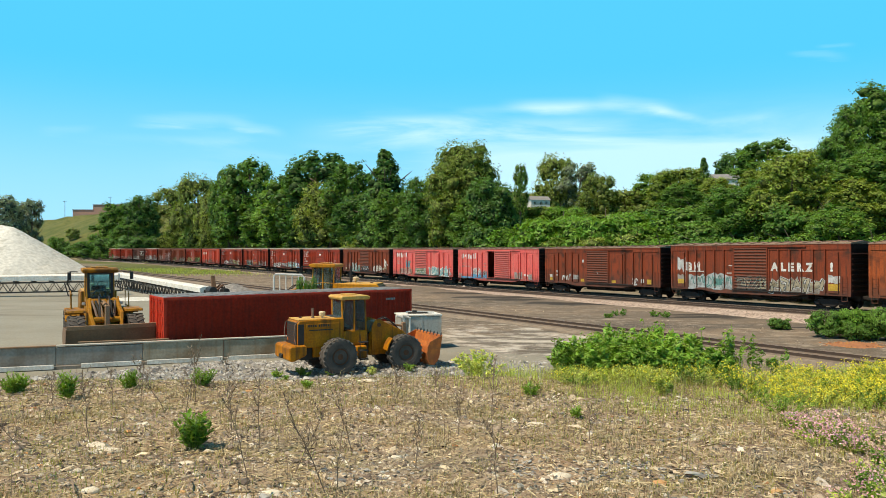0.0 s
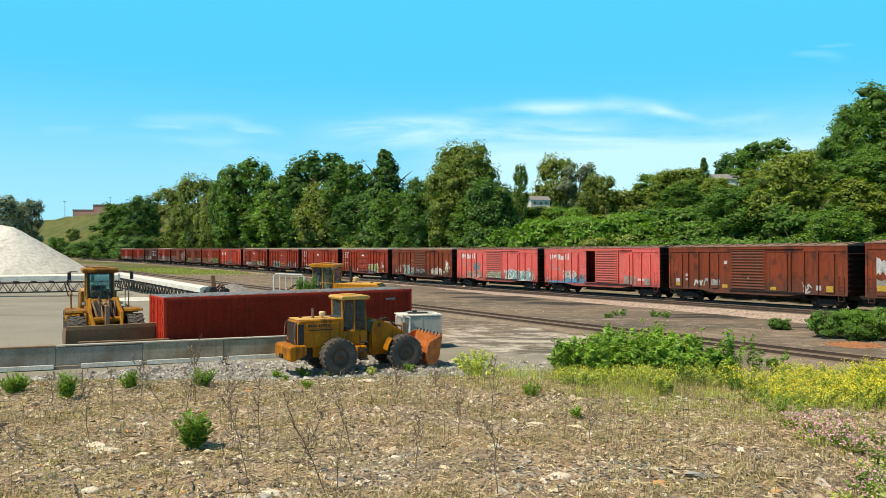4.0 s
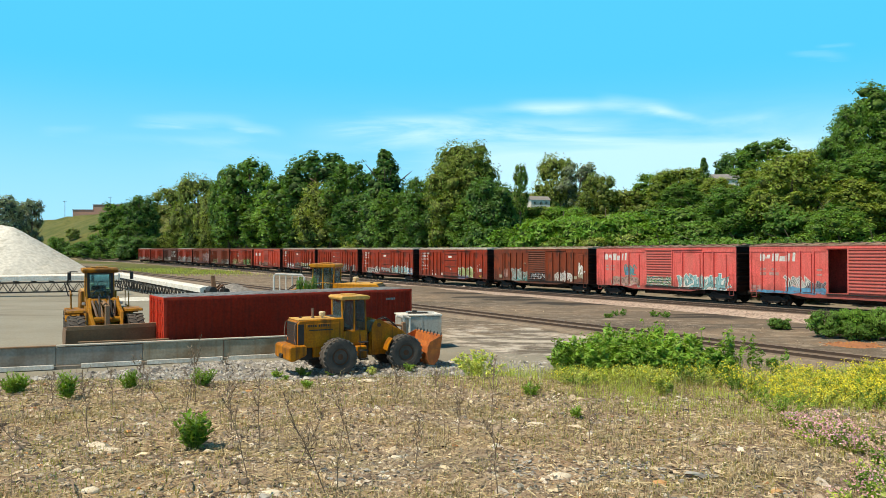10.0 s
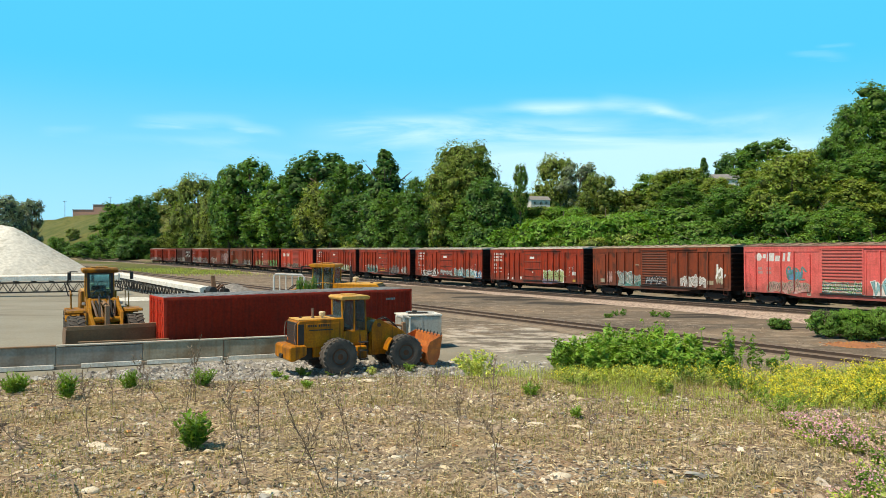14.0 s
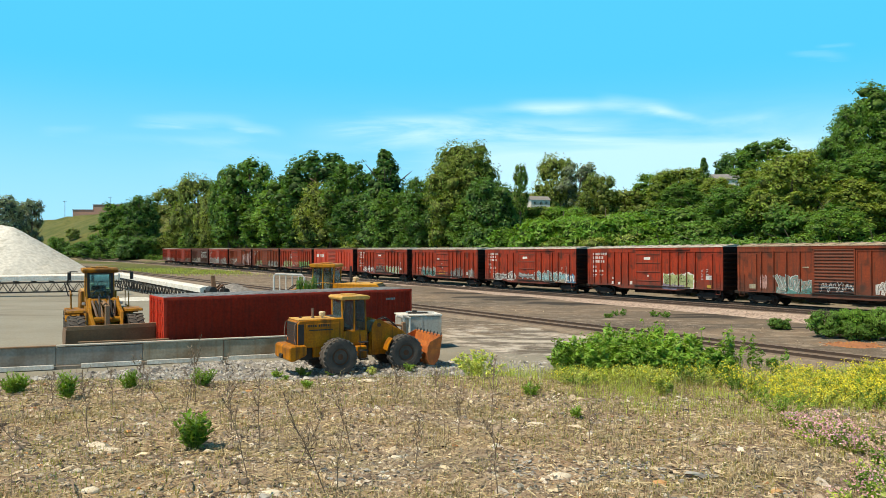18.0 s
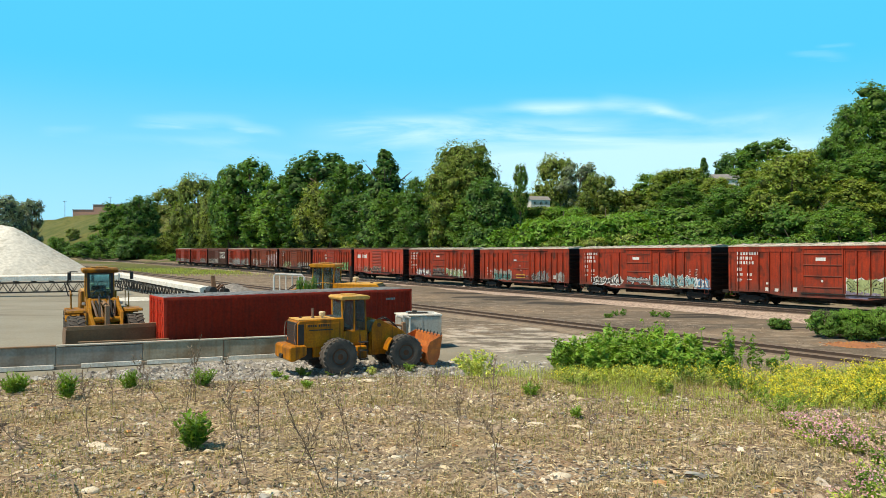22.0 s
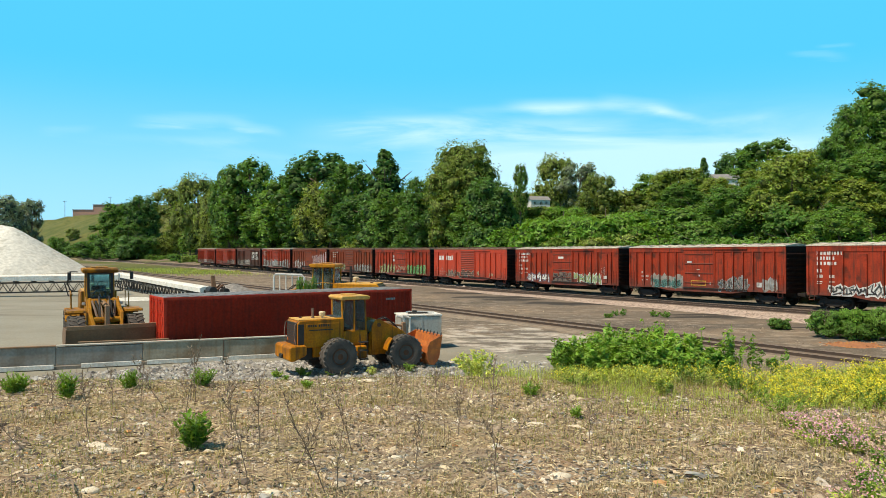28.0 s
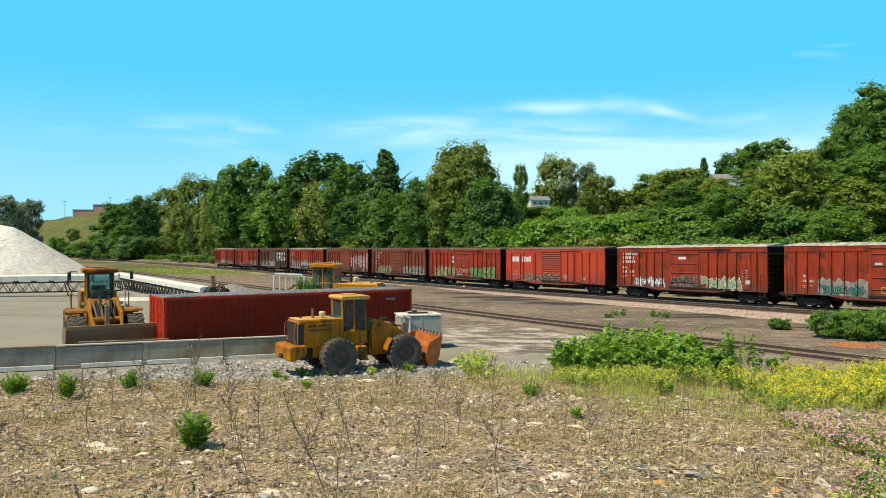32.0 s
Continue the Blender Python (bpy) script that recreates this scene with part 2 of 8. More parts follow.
M["siding_bed"] = material("siding_bed", (0.235, 0.18, 0.13), (0.165, 0.125, 0.09), 0.95, scale=0.7, fine=9, bump=0.8, bump_scale=6, speck=(3.0, 0.6, (0.11, 0.085, 0.065)))
M["tie_bed"] = material("tie_bed", (0.21, 0.15, 0.11), (0.14, 0.10, 0.075), 0.9, scale=1.4, fine=14, bump=0.8, bump_scale=7, speck=(4.0, 0.5, (0.22, 0.17, 0.13)))
M["gravel"] = material("gravel", (0.44, 0.415, 0.385), (0.215, 0.205, 0.195), 0.9, scale=3, fine=14, bump=0.8, island=0.65)
M["stone"] = material("stone", (0.43, 0.335, 0.25), (0.31, 0.25, 0.195), 0.85, scale=2.5, fine=45, island=0.65)
M["chip_pale"] = material("chip_pale", (0.74, 0.68, 0.58), (0.58, 0.51, 0.42), 0.85, scale=3, fine=45, island=0.3)
M["chip_orange"] = material("chip_orange", (0.50, 0.22, 0.09), (0.55, 0.35, 0.16), 0.85, scale=2, fine=45, island=0.35)
M["shale"] = material("shale", (0.36, 0.35, 0.33), (0.22, 0.215, 0.20), 0.8, scale=2.5, fine=45, island=0.6)
M["chip_wood"] = material("chip_wood", (0.58, 0.46, 0.32), (0.42, 0.35, 0.27), 0.9, scale=3, bump=0, island=0.5)
M["chip_bark"] = material("chip_bark", (0.10, 0.07, 0.05), (0.17, 0.12, 0.085), 0.9, scale=3, bump=0, island=0.5)
M["stone_pale"] = material("stone_pale", (0.80, 0.72, 0.58), (0.62, 0.53, 0.41), 0.85, scale=5, fine=45, bump=0.4)
M["container_paint"] = material("container_paint", (0.58, 0.048, 0.021), (0.47, 0.041, 0.019), 0.5, scale=0.7, fine=9, streak=(0.20, 0.04, 0.03), streak_amount=0.4, bump=0.05, spec=0.2)
M["container_roof"] = material("container_roof", (0.22, 0.225, 0.225), (0.15, 0.13, 0.12), 0.6, scale=0.7, fine=9)
M["steel_grey"] = material("steel_grey", (0.32, 0.31, 0.28), (0.23, 0.22, 0.195), 0.6, 0.2, scale=0.9, fine=10, streak=(0.20, 0.13, 0.08), streak_amount=0.35, bump=0.1)
M["steel_brown"] = material("steel_brown", (0.38, 0.35, 0.27), (0.27, 0.235, 0.17), 0.65, 0.1, scale=0.9, fine=10, streak=(0.24, 0.14, 0.06), streak_amount=0.5, bump=0.1)
M["tank_white"] = material("tank_white", (0.40, 0.41, 0.38), (0.31, 0.31, 0.28), 0.55, scale=1.2, fine=14, streak=(0.30, 0.27, 0.22), streak_amount=0.5)
M["concrete_dirty"] = material("concrete_dirty", (0.30, 0.265, 0.22), (0.22, 0.19, 0.155), 0.9, scale=1.5, fine=20, bump=0.3)
M["concrete"] = material("concrete", (0.52, 0.50, 0.44), (0.42, 0.39, 0.33), 0.9, scale=1.5, fine=30, bump=0.2)
M["yellow_paint"] = material("yellow_paint", (0.57, 0.215, 0.007), (0.34, 0.118, 0.006), 0.5, scale=1.1, fine=14, streak=(0.09, 0.045, 0.02), streak_amount=0.9, bump=0.08, spec=0.2)
M["yellow_new"] = material("yellow_new", (0.57, 0.25, 0.012), (0.42, 0.17, 0.012), 0.45, scale=1.4, fine=14, streak=(0.12, 0.06, 0.025), streak_amount=0.8, bump=0.06, spec=0.2)
M["yellow_dirty"] = material("yellow_dirty", (0.43, 0.195, 0.012), (0.28, 0.12, 0.012), 0.55, scale=1.4, fine=14, streak=(0.07, 0.04, 0.02), streak_amount=0.9, bump=0.06, spec=0.2)
# paler yellow for hood and cab-roof tops: dust, with sunlight painted in
M["sunlit_dust"] = material("sunlit_dust", (0.66, 0.42, 0.13), (0.56, 0.30, 0.06), 0.7, scale=1.6, fine=14, streak=(0.36, 0.22, 0.10), streak_amount=0.6, bump=0.06, spec=0.2)
M["cream_cap"] = material("cream_cap", (0.70, 0.62, 0.44), (0.55, 0.40, 0.20), 0.6, scale=6, fine=30)
M["bucket_brown"] = material("bucket_brown", (0.185, 0.098, 0.050), (0.24, 0.145, 0.08), 0.65, 0.1, scale=1.2, fine=14, streak=(0.20, 0.14, 0.09), streak_amount=0.3, bump=0.1)
M["orange_rust"] = material("orange_rust", (0.62, 0.19, 0.03), (0.40, 0.11, 0.03), 0.75, scale=2.2, fine=18, streak=(0.16, 0.06, 0.03), streak_amount=0.5)
M["brown_steel"] = material("brown_steel", (0.25, 0.15, 0.075), (0.31, 0.20, 0.12), 0.6, 0.1, scale=1.5, fine=18, streak=(0.28, 0.22, 0.16), streak_amount=0.3)
M["stack_pipe"] = material("stack_pipe", (0.26, 0.19, 0.15), (0.17, 0.11, 0.08), 0.8, 0.2, scale=4, fine=30)
M["rubble_orange"] = material("rubble_orange", (0.42, 0.17, 0.06), (0.30, 0.12, 0.05), 0.9, scale=3, fine=20, island=0.5)
M["tyre"] = material("tyre", (0.058, 0.052, 0.047), (0.11, 0.097, 0.085), 0.9, scale=3, fine=30, bump=0.3)
M["rim_rust"] = material("rim_rust", (0.13, 0.05, 0.02), (0.07, 0.035, 0.02), 0.8, scale=5, fine=30)
M["black_metal"] = material("black_metal", (0.014, 0.014, 0.014), (0.03, 0.027, 0.024), 0.6, scale=4, fine=30)
M["glass"] = glass_material("glass", (0.46, 0.56, 0.56))
# teal tint stands in for the sky mirrored in the cab panes
M["glass_sky_tint"] = glass_material("glass_sky_tint", (0.42, 0.70, 0.76))
M["white_paint"] = material("white_paint", (0.82, 0.80, 0.75), (0.68, 0.65, 0.59), 0.6, scale=1.5, fine=14, streak=(0.40, 0.36, 0.30), streak_amount=0.35)
M["galvanised"] = material("galvanised", (0.70, 0.69, 0.66), (0.58, 0.57, 0.54), 0.5, 0.1, scale=3, fine=30)
M["salt"] = material("salt", (0.66, 0.655, 0.61), (0.60, 0.595, 0.55), 0.95, scale=0.07, fine=1.6, bump=0.14, bump_scale=0.5, streak=(0.46, 0.455, 0.39), streak_amount=0.6)
M["brick_wall"] = material("brick_wall", (0.40, 0.25, 0.19), (0.34, 0.21, 0.16), 0.9, scale=0.2, fine=3)
M["house_wall"] = material("house_wall", (0.70, 0.69, 0.66), (0.6, 0.6, 0.58), 0.8, scale=0.6, fine=8)
M["house_roof"] = material("house_roof", (0.26, 0.25, 0.25), (0.2, 0.2, 0.2), 0.9, scale=0.6, fine=8)
M["wood_pole"] = material("wood_pole", (0.16, 0.12, 0.09), None, 0.9, scale=2)
M["orange_dirt"] = material("orange_dirt", (0.42, 0.17, 0.07), (0.30, 0.13, 0.06), 0.9, scale=2, fine=14, bump=0.5)
M["bark"] = material("bark", (0.10, 0.075, 0.055), (0.15, 0.12, 0.09), 0.95, scale=3, fine=22, bump=0.6)
for key, base, second in (("leaf_mid", (0.17, 0.31, 0.050), (0.115, 0.23, 0.042)), ("leaf_light", (0.28, 0.355, 0.06), (0.19, 0.275, 0.05)),
                          ("leaf_dark", (0.105, 0.22, 0.047), (0.078, 0.17, 0.040)), ("leaf_olive", (0.26, 0.33, 0.075), (0.19, 0.26, 0.06)),
                          ("leaf_bright", (0.20, 0.36, 0.038), (0.12, 0.255, 0.034)), ("leaf_bush", (0.33, 0.49, 0.075), (0.15, 0.28, 0.045)), ("leaf_weed", (0.19, 0.34, 0.045), (0.25, 0.35, 0.07)), ("leaf_fine", (0.46, 0.54, 0.11), (0.54, 0.56, 0.19)),
                          ("leaf_pale", (0.30, 0.36, 0.26), (0.24, 0.31, 0.22))):
    M[key] = material(key, base, second, 0.5, scale=0.35, fine=3, bump=0, island=0.38, rand=0.18, spec=0.35, translucent=0.36)
    M[key + "_mass"] = shaded_foliage(key + "_mass", base, second)
M["petal_yellow"] = material("petal_yellow", (0.86, 0.74, 0.04), (0.75, 0.66, 0.08), 0.6, bump=0, island=0.3, translucent=0.3, trans_color=(1.0, 1.0, 0.6))
M["petal_pink"] = material("petal_pink", (0.76, 0.35, 0.42), (0.80, 0.60, 0.60), 0.6, bump=0, island=0.35, translucent=0.3, trans_color=(1.0, 0.8, 0.9))
M["straw"] = material("straw", (0.58, 0.47, 0.31), (0.40, 0.32, 0.21), 0.9, scale=3, bump=0, island=0.45, translucent=0.2, trans_color=(1.0, 0.95, 0.7))
M["dry_blade"] = material("dry_blade", (0.50, 0.42, 0.21), (0.38, 0.31, 0.15), 0.9, scale=2, bump=0, island=0.4, translucent=0.3, trans_color=(1.0, 0.95, 0.6))
M["dry_stem"] = material("dry_stem", (0.25, 0.18, 0.125), (0.17, 0.12, 0.085), 0.9, scale=6, bump=0, island=0.4)
M["grass_blade"] = material("grass_blade", (0.26, 0.30, 0.06), (0.36, 0.34, 0.10), 0.8, scale=1.2, bump=0, island=0.4, translucent=0.3)
for key, base in (("paint_white", (0.60, 0.62, 0.61)), ("paint_grey", (0.36, 0.38, 0.38)), ("paint_blue", (0.10, 0.33, 0.55)), ("paint_cyan", (0.30, 0.55, 0.60)),
                  ("paint_green", (0.13, 0.36, 0.12)), ("paint_lime", (0.42, 0.50, 0.22)), ("paint_teal", (0.10, 0.28, 0.26)), ("paint_black", (0.025, 0.025, 0.028)),
                  ("paint_cream", (0.44, 0.40, 0.29)), ("paint_pink", (0.55, 0.33, 0.30)), ("paint_yellow", (0.62, 0.40, 0.05)), ("paint_violet", (0.30, 0.26, 0.36)),
                  ("paint_bright", (0.80, 0.80, 0.77)), ("paint_dust", (0.34, 0.32, 0.29)), ("paint_brown", (0.20, 0.15, 0.12)), ("paint_pale", (0.46, 0.52, 0.53))):
    M[key] = material(key, base, tuple(c * 0.72 for c in base), 0.65, scale=1.1, fine=9, streak=tuple(c * 0.55 for c in base), streak_amount=0.4, bump=0.05, worn=0.25 if key in ("paint_bright", "paint_yellow") else 0.5)


# ---------------------------------------------------------------- building helpers
def thing(name, label, category, group="", m=None):
    ob = new(name)
    if m is not None:
        ob.matrix_world = m
    return tagged(ob, label, category, group)


def part(name, bm, mat, parent, label="", smooth=False, kind=""):
    """Links a bmesh as one mesh object under a thing or a part."""
    me = bpy.data.meshes.new(name)
    bm.to_mesh(me)
    bm.free()
    return mesh_part(name, me, mat, parent, label, smooth, kind)


def mesh_part(name, me, mat, parent, label="", smooth=False, kind=""):
    if mat is not None and not me.materials:
        me.materials.append(M[mat] if isinstance(mat, str) else mat)
    if smooth:
        me.polygons.foreach_set("use_smooth", [True] * len(me.polygons))
    ob = new(name, me)
    ob.parent = parent
    return tagged(ob, label, "", "", kind)


def bm_new():
    return bmesh.new()


def bm_box(bm, x0, x1, y0, y1, z0, z1, bevel=0.0, m=None):
    mat = Matrix.Translation(((x0 + x1) / 2, (y0 + y1) / 2, (z0 + z1) / 2)) @ Matrix.Diagonal((x1 - x0, y1 - y0, z1 - z0, 1))
    vs = bmesh.ops.create_cube(bm, size=1.0, matrix=(m @ mat) if m is not None else mat)["verts"]
    if bevel:
        es = list({e for v in vs for e in v.link_edges})
        bmesh.ops.bevel(bm, geom=es, offset=bevel, segments=1, affect="EDGES")
    return bm


def bm_tube(bm, pts, r, n=8, r1=None):
    """A round bar along points; r may taper to r1."""
    pts = [Vector(p) for p in pts]
    rings = []
    for i, p in enumerate(pts):
        d = (pts[min(i + 1, len(pts) - 1)] - pts[max(i - 1, 0)]).normalized()
        a = d.cross(Vector((0, 0, 1))) if abs(d.z) < 0.9 else d.cross(Vector((1, 0, 0)))
        a.normalize()
        b = d.cross(a)
        rr = r if r1 is None else r + (r1 - r) * i / (len(pts) - 1)
        rings.append([bm.verts.new(p + (a * math.cos(2 * math.pi * k / n) + b * math.sin(2 * math.pi * k / n)) * rr) for k in range(n)])
    for u, v in zip(rings, rings[1:]):
        for k in range(n):
            bm.faces.new((u[k], u[(k + 1) % n], v[(k + 1) % n], v[k]))
    bm.faces.new(rings[0][::-1])
    bm.faces.new(rings[-1])
    return bm


def bm_prism(bm, outline, axis, a0, a1, bevel=0.0):
    """Extrudes a closed outline (pairs) along an axis: 'y' takes (x, z), 'x' takes (y, z), 'z' takes (x, y)."""
    def at(p, a):
        return {"y": (p[0], a, p[1]), "x": (a, p[0], p[1]), "z": (p[0], p[1], a)}[axis]
    lo = [bm.verts.new(at(p, a0)) for p in outline]
    hi = [bm.verts.new(at(p, a1)) for p in outline]
    n = len(outline)
    fs = [bm.faces.new(lo[::-1]), bm.faces.new(hi)]
    for i in range(n):
        fs.append(bm.faces.new((lo[i], lo[(i + 1) % n], hi[(i + 1) % n], hi[i])))
    bmesh.ops.recalc_face_normals(bm, faces=fs)
    if bevel:
        es = list({e for f in fs for e in f.edges})
        bmesh.ops.bevel(bm, geom=es, offset=bevel, segments=1, affect="EDGES")
    return bm


def bm_lathe(bm, profile, axis="y", n=24, centre=(0, 0, 0)):
    """Turns (along, radius) pairs about an axis through centre."""
    c = Vector(centre)
    rings = []
    for a, r in profile:
        ring = []
        for k in range(n):
            u, v = r * math.cos(2 * math.pi * k / n), r * math.sin(2 * math.pi * k / n)
            ring.append(bm.verts.new(c + Vector({"y": (u, a, v), "x": (a, u, v), "z": (u, v, a)}[axis])))
        rings.append(ring)
    fs = []
    for u, v in zip(rings, rings[1:]):
        for k in range(n):
            fs.append(bm.faces.new((u[k], u[(k + 1) % n], v[(k + 1) % n], v[k])))
    fs.append(bm.faces.new(rings[0]))
    fs.append(bm.faces.new(rings[-1][::-1]))
    bmesh.ops.recalc_face_normals(bm, faces=fs)
    return bm


def as_mesh(name, bm, mat):
    me = bpy.data.meshes.new(name)
    bm.to_mesh(me)
    bm.free()
    me.materials.append(M[mat])
    return me


# ---------------------------------------------------------------- the line of the train
def smooth(a, b, v):
    t = np.clip((v - a) / (b - a), 0.0, 1.0)
    return t * t * (3 - 2 * t)


RAIL_Z = 0.30
TRACK_S = np.linspace(-620.0, 320.0, 4701)


def track_table():
    w = np.clip(TRACK_S, -245.0, 95.0) / 100.0
    h = 1.0056 + 0.0214 * w + 0.0399 * w ** 2 + 0.0240 * w ** 3
    step = TRACK_S[1] - TRACK_S[0]
    dx, dy = np.cos(h), -np.sin(h)
    x = np.concatenate([[0.0], np.cumsum((dx[1:] + dx[:-1]) / 2 * step)])
    y = np.concatenate([[0.0], np.cumsum((dy[1:] + dy[:-1]) / 2 * step)])
    x += -5.0 - np.interp(0.0, TRACK_S, x)
    y += 103.59 - np.interp(0.0, TRACK_S, y)
    # from the cars' near side to the middle of the track
    return x + 1.5 * np.sin(h), y + 1.5 * np.cos(h), h


TRACK_X, TRACK_Y, TRACK_H = track_table()


def track_at(s, side=0.0):
    """Place and heading on the main track; side: metres away from the camera's side."""
    h = float(np.interp(s, TRACK_S, TRACK_H))
    return float(np.interp(s, TRACK_S, TRACK_X)) + side * math.sin(h), float(np.interp(s, TRACK_S, TRACK_Y)) + side * math.cos(h), h


def rail_rise(s):
    """How far the main track lies above its mean level."""
    return -0.15 + 0.40 * float(smooth(12.0, 84.0, s))


SIDING_A, SIDING_B = Vector((-48.0, 125.6)), Vector((15.3, 32.9))
SIDING_D = (SIDING_B - SIDING_A).normalized()
SIDING_N = Vector((-SIDING_D.y, SIDING_D.x))


# ---------------------------------------------------------------- ground
def value_noise(x, y, seed=0):
    """Smooth lattice noise in numpy, 0 to 1."""
    xi, yi = np.floor(x).astype(np.int64), np.floor(y).astype(np.int64)
    fx, fy = x - xi, y - yi
    fx, fy = fx * fx * (3 - 2 * fx), fy * fy * (3 - 2 * fy)

    def rnd(i, j):
        n = (i * 374761393 + j * 668265263 + seed * 974634777) & 0x7FFFFFFF
        n = ((n ^ (n >> 13)) * 1274126177) & 0x7FFFFFFF
        return ((n ^ (n >> 16)) & 0xFFFF) / 65535.0
    a, b, c, d = rnd(xi, yi), rnd(xi + 1, yi), rnd(xi, yi + 1), rnd(xi + 1, yi + 1)
    return (a * (1 - fx) + b * fx) * (1 - fy) + (c * (1 - fx) + d * fx) * fy


def fractal(x, y, seed=0, octaves=4):
    total, amp, norm = 0.0, 1.0, 0.0
    for o in range(octaves):
        total = total + amp * value_noise(x * 2 ** o + 17.3 * o, y * 2 ** o - 9.1 * o, seed + o)
        norm += amp
        amp *= 0.5
    return total / norm


def line_coords(x, y):
    """Distance along the main track's straight, and away from it to the far side."""
    return (x + 3.7) * 0.536 + (y - 104.4) * -0.844, (x + 3.7) * 0.844 + (y - 104.4) * 0.536


def bank(x, y):
    """1 on the near bank, 0 down in the yard."""
    crest = 9.75 + 0.035 * np.clip(x, -12, 12) + 0.5 * (value_noise(x * 0.35, y * 0.0 + 3.0, 5) - 0.5)
    edge = np.minimum(crest - y, (21.0 - x) * 0.8)
    return smooth(-6.5, 0.4, edge)


def ground_z(x, y):
    x, y = np.asarray(x, float), np.asarray(y, float)
    s, d = line_coords(x, y)
    b = bank(x, y)
    top = 3.10 - 0.012 * np.clip(y, 0, 10) + 0.10 * (fractal(x * 0.5, y * 0.5, 3) - 0.5) + 0.05 * (fractal(x * 3.0, y * 3.0, 9) - 0.5)
    z = b * top + (1 - b) * 0.12 * (fractal(x * 0.22, y * 0.22, 21) - 0.5)
    amount = 0.45 + 0.55 * smooth(-110, -30, s)
    hill = np.clip((d - 8) * 0.55, 0, 7.0) * amount + np.clip((d - 24) * 0.14, 0, 26) * (0.35 + 0.65 * smooth(-60, 40, s))
    hill *= smooth(-330, -230, s) * (1 - smooth(900, 1500, d))
    hd = (x + 140) * 0.73 + (y - 302) * 0.68
    left = np.clip((hd - 9) * 0.46, 0, 31.0) * (1 - smooth(700, 1200, hd)) * smooth(-470, -330, x + 0.0 * y) * smooth(300, 340, y)
    rise = np.maximum(hill, left)
    rise = rise * (1 + 0.12 * (fractal(x * 0.06, y * 0.06, 33) - 0.5))
    return z + rise * smooth(4, 10, np.maximum(d, hd))


def make_ground():
    xs = np.concatenate([-np.geomspace(2600, 92, 26), np.arange(-90, -9, 0.9), np.arange(-9, 9, 0.13), np.arange(9, 90, 0.9), np.geomspace(92, 2600, 26)])
    ys = np.concatenate([-np.geomspace(600, 3, 16), np.arange(-2.5, 2.5, 0.4), np.arange(2.5, 11, 0.11), np.arange(11, 120, 0.8), np.geomspace(121, 3200, 60)])
    gx, gy = np.meshgrid(xs, ys)
    gz = ground_z(gx, gy)
    nx, ny = len(xs), len(ys)
    me = bpy.data.meshes.new("ground")
    idx = np.arange(nx * ny).reshape(ny, nx)
    quads = np.stack([idx[:-1, :-1], idx[:-1, 1:], idx[1:, 1:], idx[1:, :-1]], -1).reshape(-1, 4)
    me.from_pydata(np.stack([gx, gy, gz], -1).reshape(-1, 3).tolist(), [], quads.tolist())
    # which kind of soil lies where: bank, grass, pale yard
    s, d = line_coords(gx, gy)
    side = (gx - SIDING_A.x) * SIDING_N.x + (gy - SIDING_A.y) * SIDING_N.y
    n = fractal(gx * 0.12, gy * 0.12, 44)
    soil = np.zeros((ny, nx, 4), np.float32)
    verge = smooth(1.5, 3.0, d) * (1 - smooth(9.0, 13.0, d)) * smooth(-75, -30, s)
    soil[..., 0] = bank(gx, gy)
    strip = smooth(1.5, 4.5, side) * smooth(-5.5, -8.5, d) * (1 - smooth(-62, -36, s)) * smooth(0.35, 0.55, n + 0.12)
    hd = (gx + 140) * 0.73 + (gy - 302) * 0.68
    soil[..., 1] = np.clip(np.maximum.reduce([strip, smooth(5, 9, d), smooth(8, 14, hd) * (gy > 290)]), 0, 1)
    soil[..., 2] = smooth(-2.0, -5.0, side) * (1 - bank(gx, gy)) * np.maximum(smooth(5.0, -7.0, gx + (gy - 35) * 0.2), 0.8 * smooth(7.0, 3.0, np.hypot(gx - 3.0, (gy - 33.0) * 0.7)))
    soil[..., 3] = 1.0
    layer = me.color_attributes.new("soil", "FLOAT_COLOR", "POINT")
    layer.data.foreach_set("color", soil.reshape(-1))
    # worn places: whitish fines, damp strip below the main track
    worn = np.zeros((ny, nx, 4), np.float32)
    worn[..., 0] = smooth(-1.2, -2.4, side) * smooth(-13.0, -9.0, side) * smooth(-6.0, 1.0, gx) * smooth(13.0, 8.5, gx) * smooth(50.0, 43.0, gy) * (1 - bank(gx, gy))
    worn[..., 1] = smooth(-5.0, -6.5, d) * smooth(-17.0, -9.0, d) * smooth(-70, -25, s) * (1 - bank(gx, gy))
    worn[..., 0] = np.clip(worn[..., 0] + 0.12 * smooth(6.5, 2.0, np.hypot(gx - 4.8, (gy - 38.0) * 0.75)), 0, 1.1)
    for px, py, long, wide in ((6.0, 68.0, 3.2, 1.2), (9.2, 61.5, 2.6, 0.9), (2.5, 72.0, 2.5, 0.9)):   # wet spots
        worn[..., 1] += 0.75 * smooth(1.3, 0.5, np.hypot((gx - px) / long, (gy - py) / wide))
    worn[..., 2] = verge
    worn[..., 3] = 1.0
    me.color_attributes.new("wear", "FLOAT_COLOR", "POINT").data.foreach_set("color", worn.reshape(-1))
    me.polygons.foreach_set("use_smooth", [True] * len(me.polygons))
    me.materials.append(ground_material())
    return tagged(new("ground", me), "dry stony bank, pale yard and dirt between railway tracks", "ground", kind="structure")


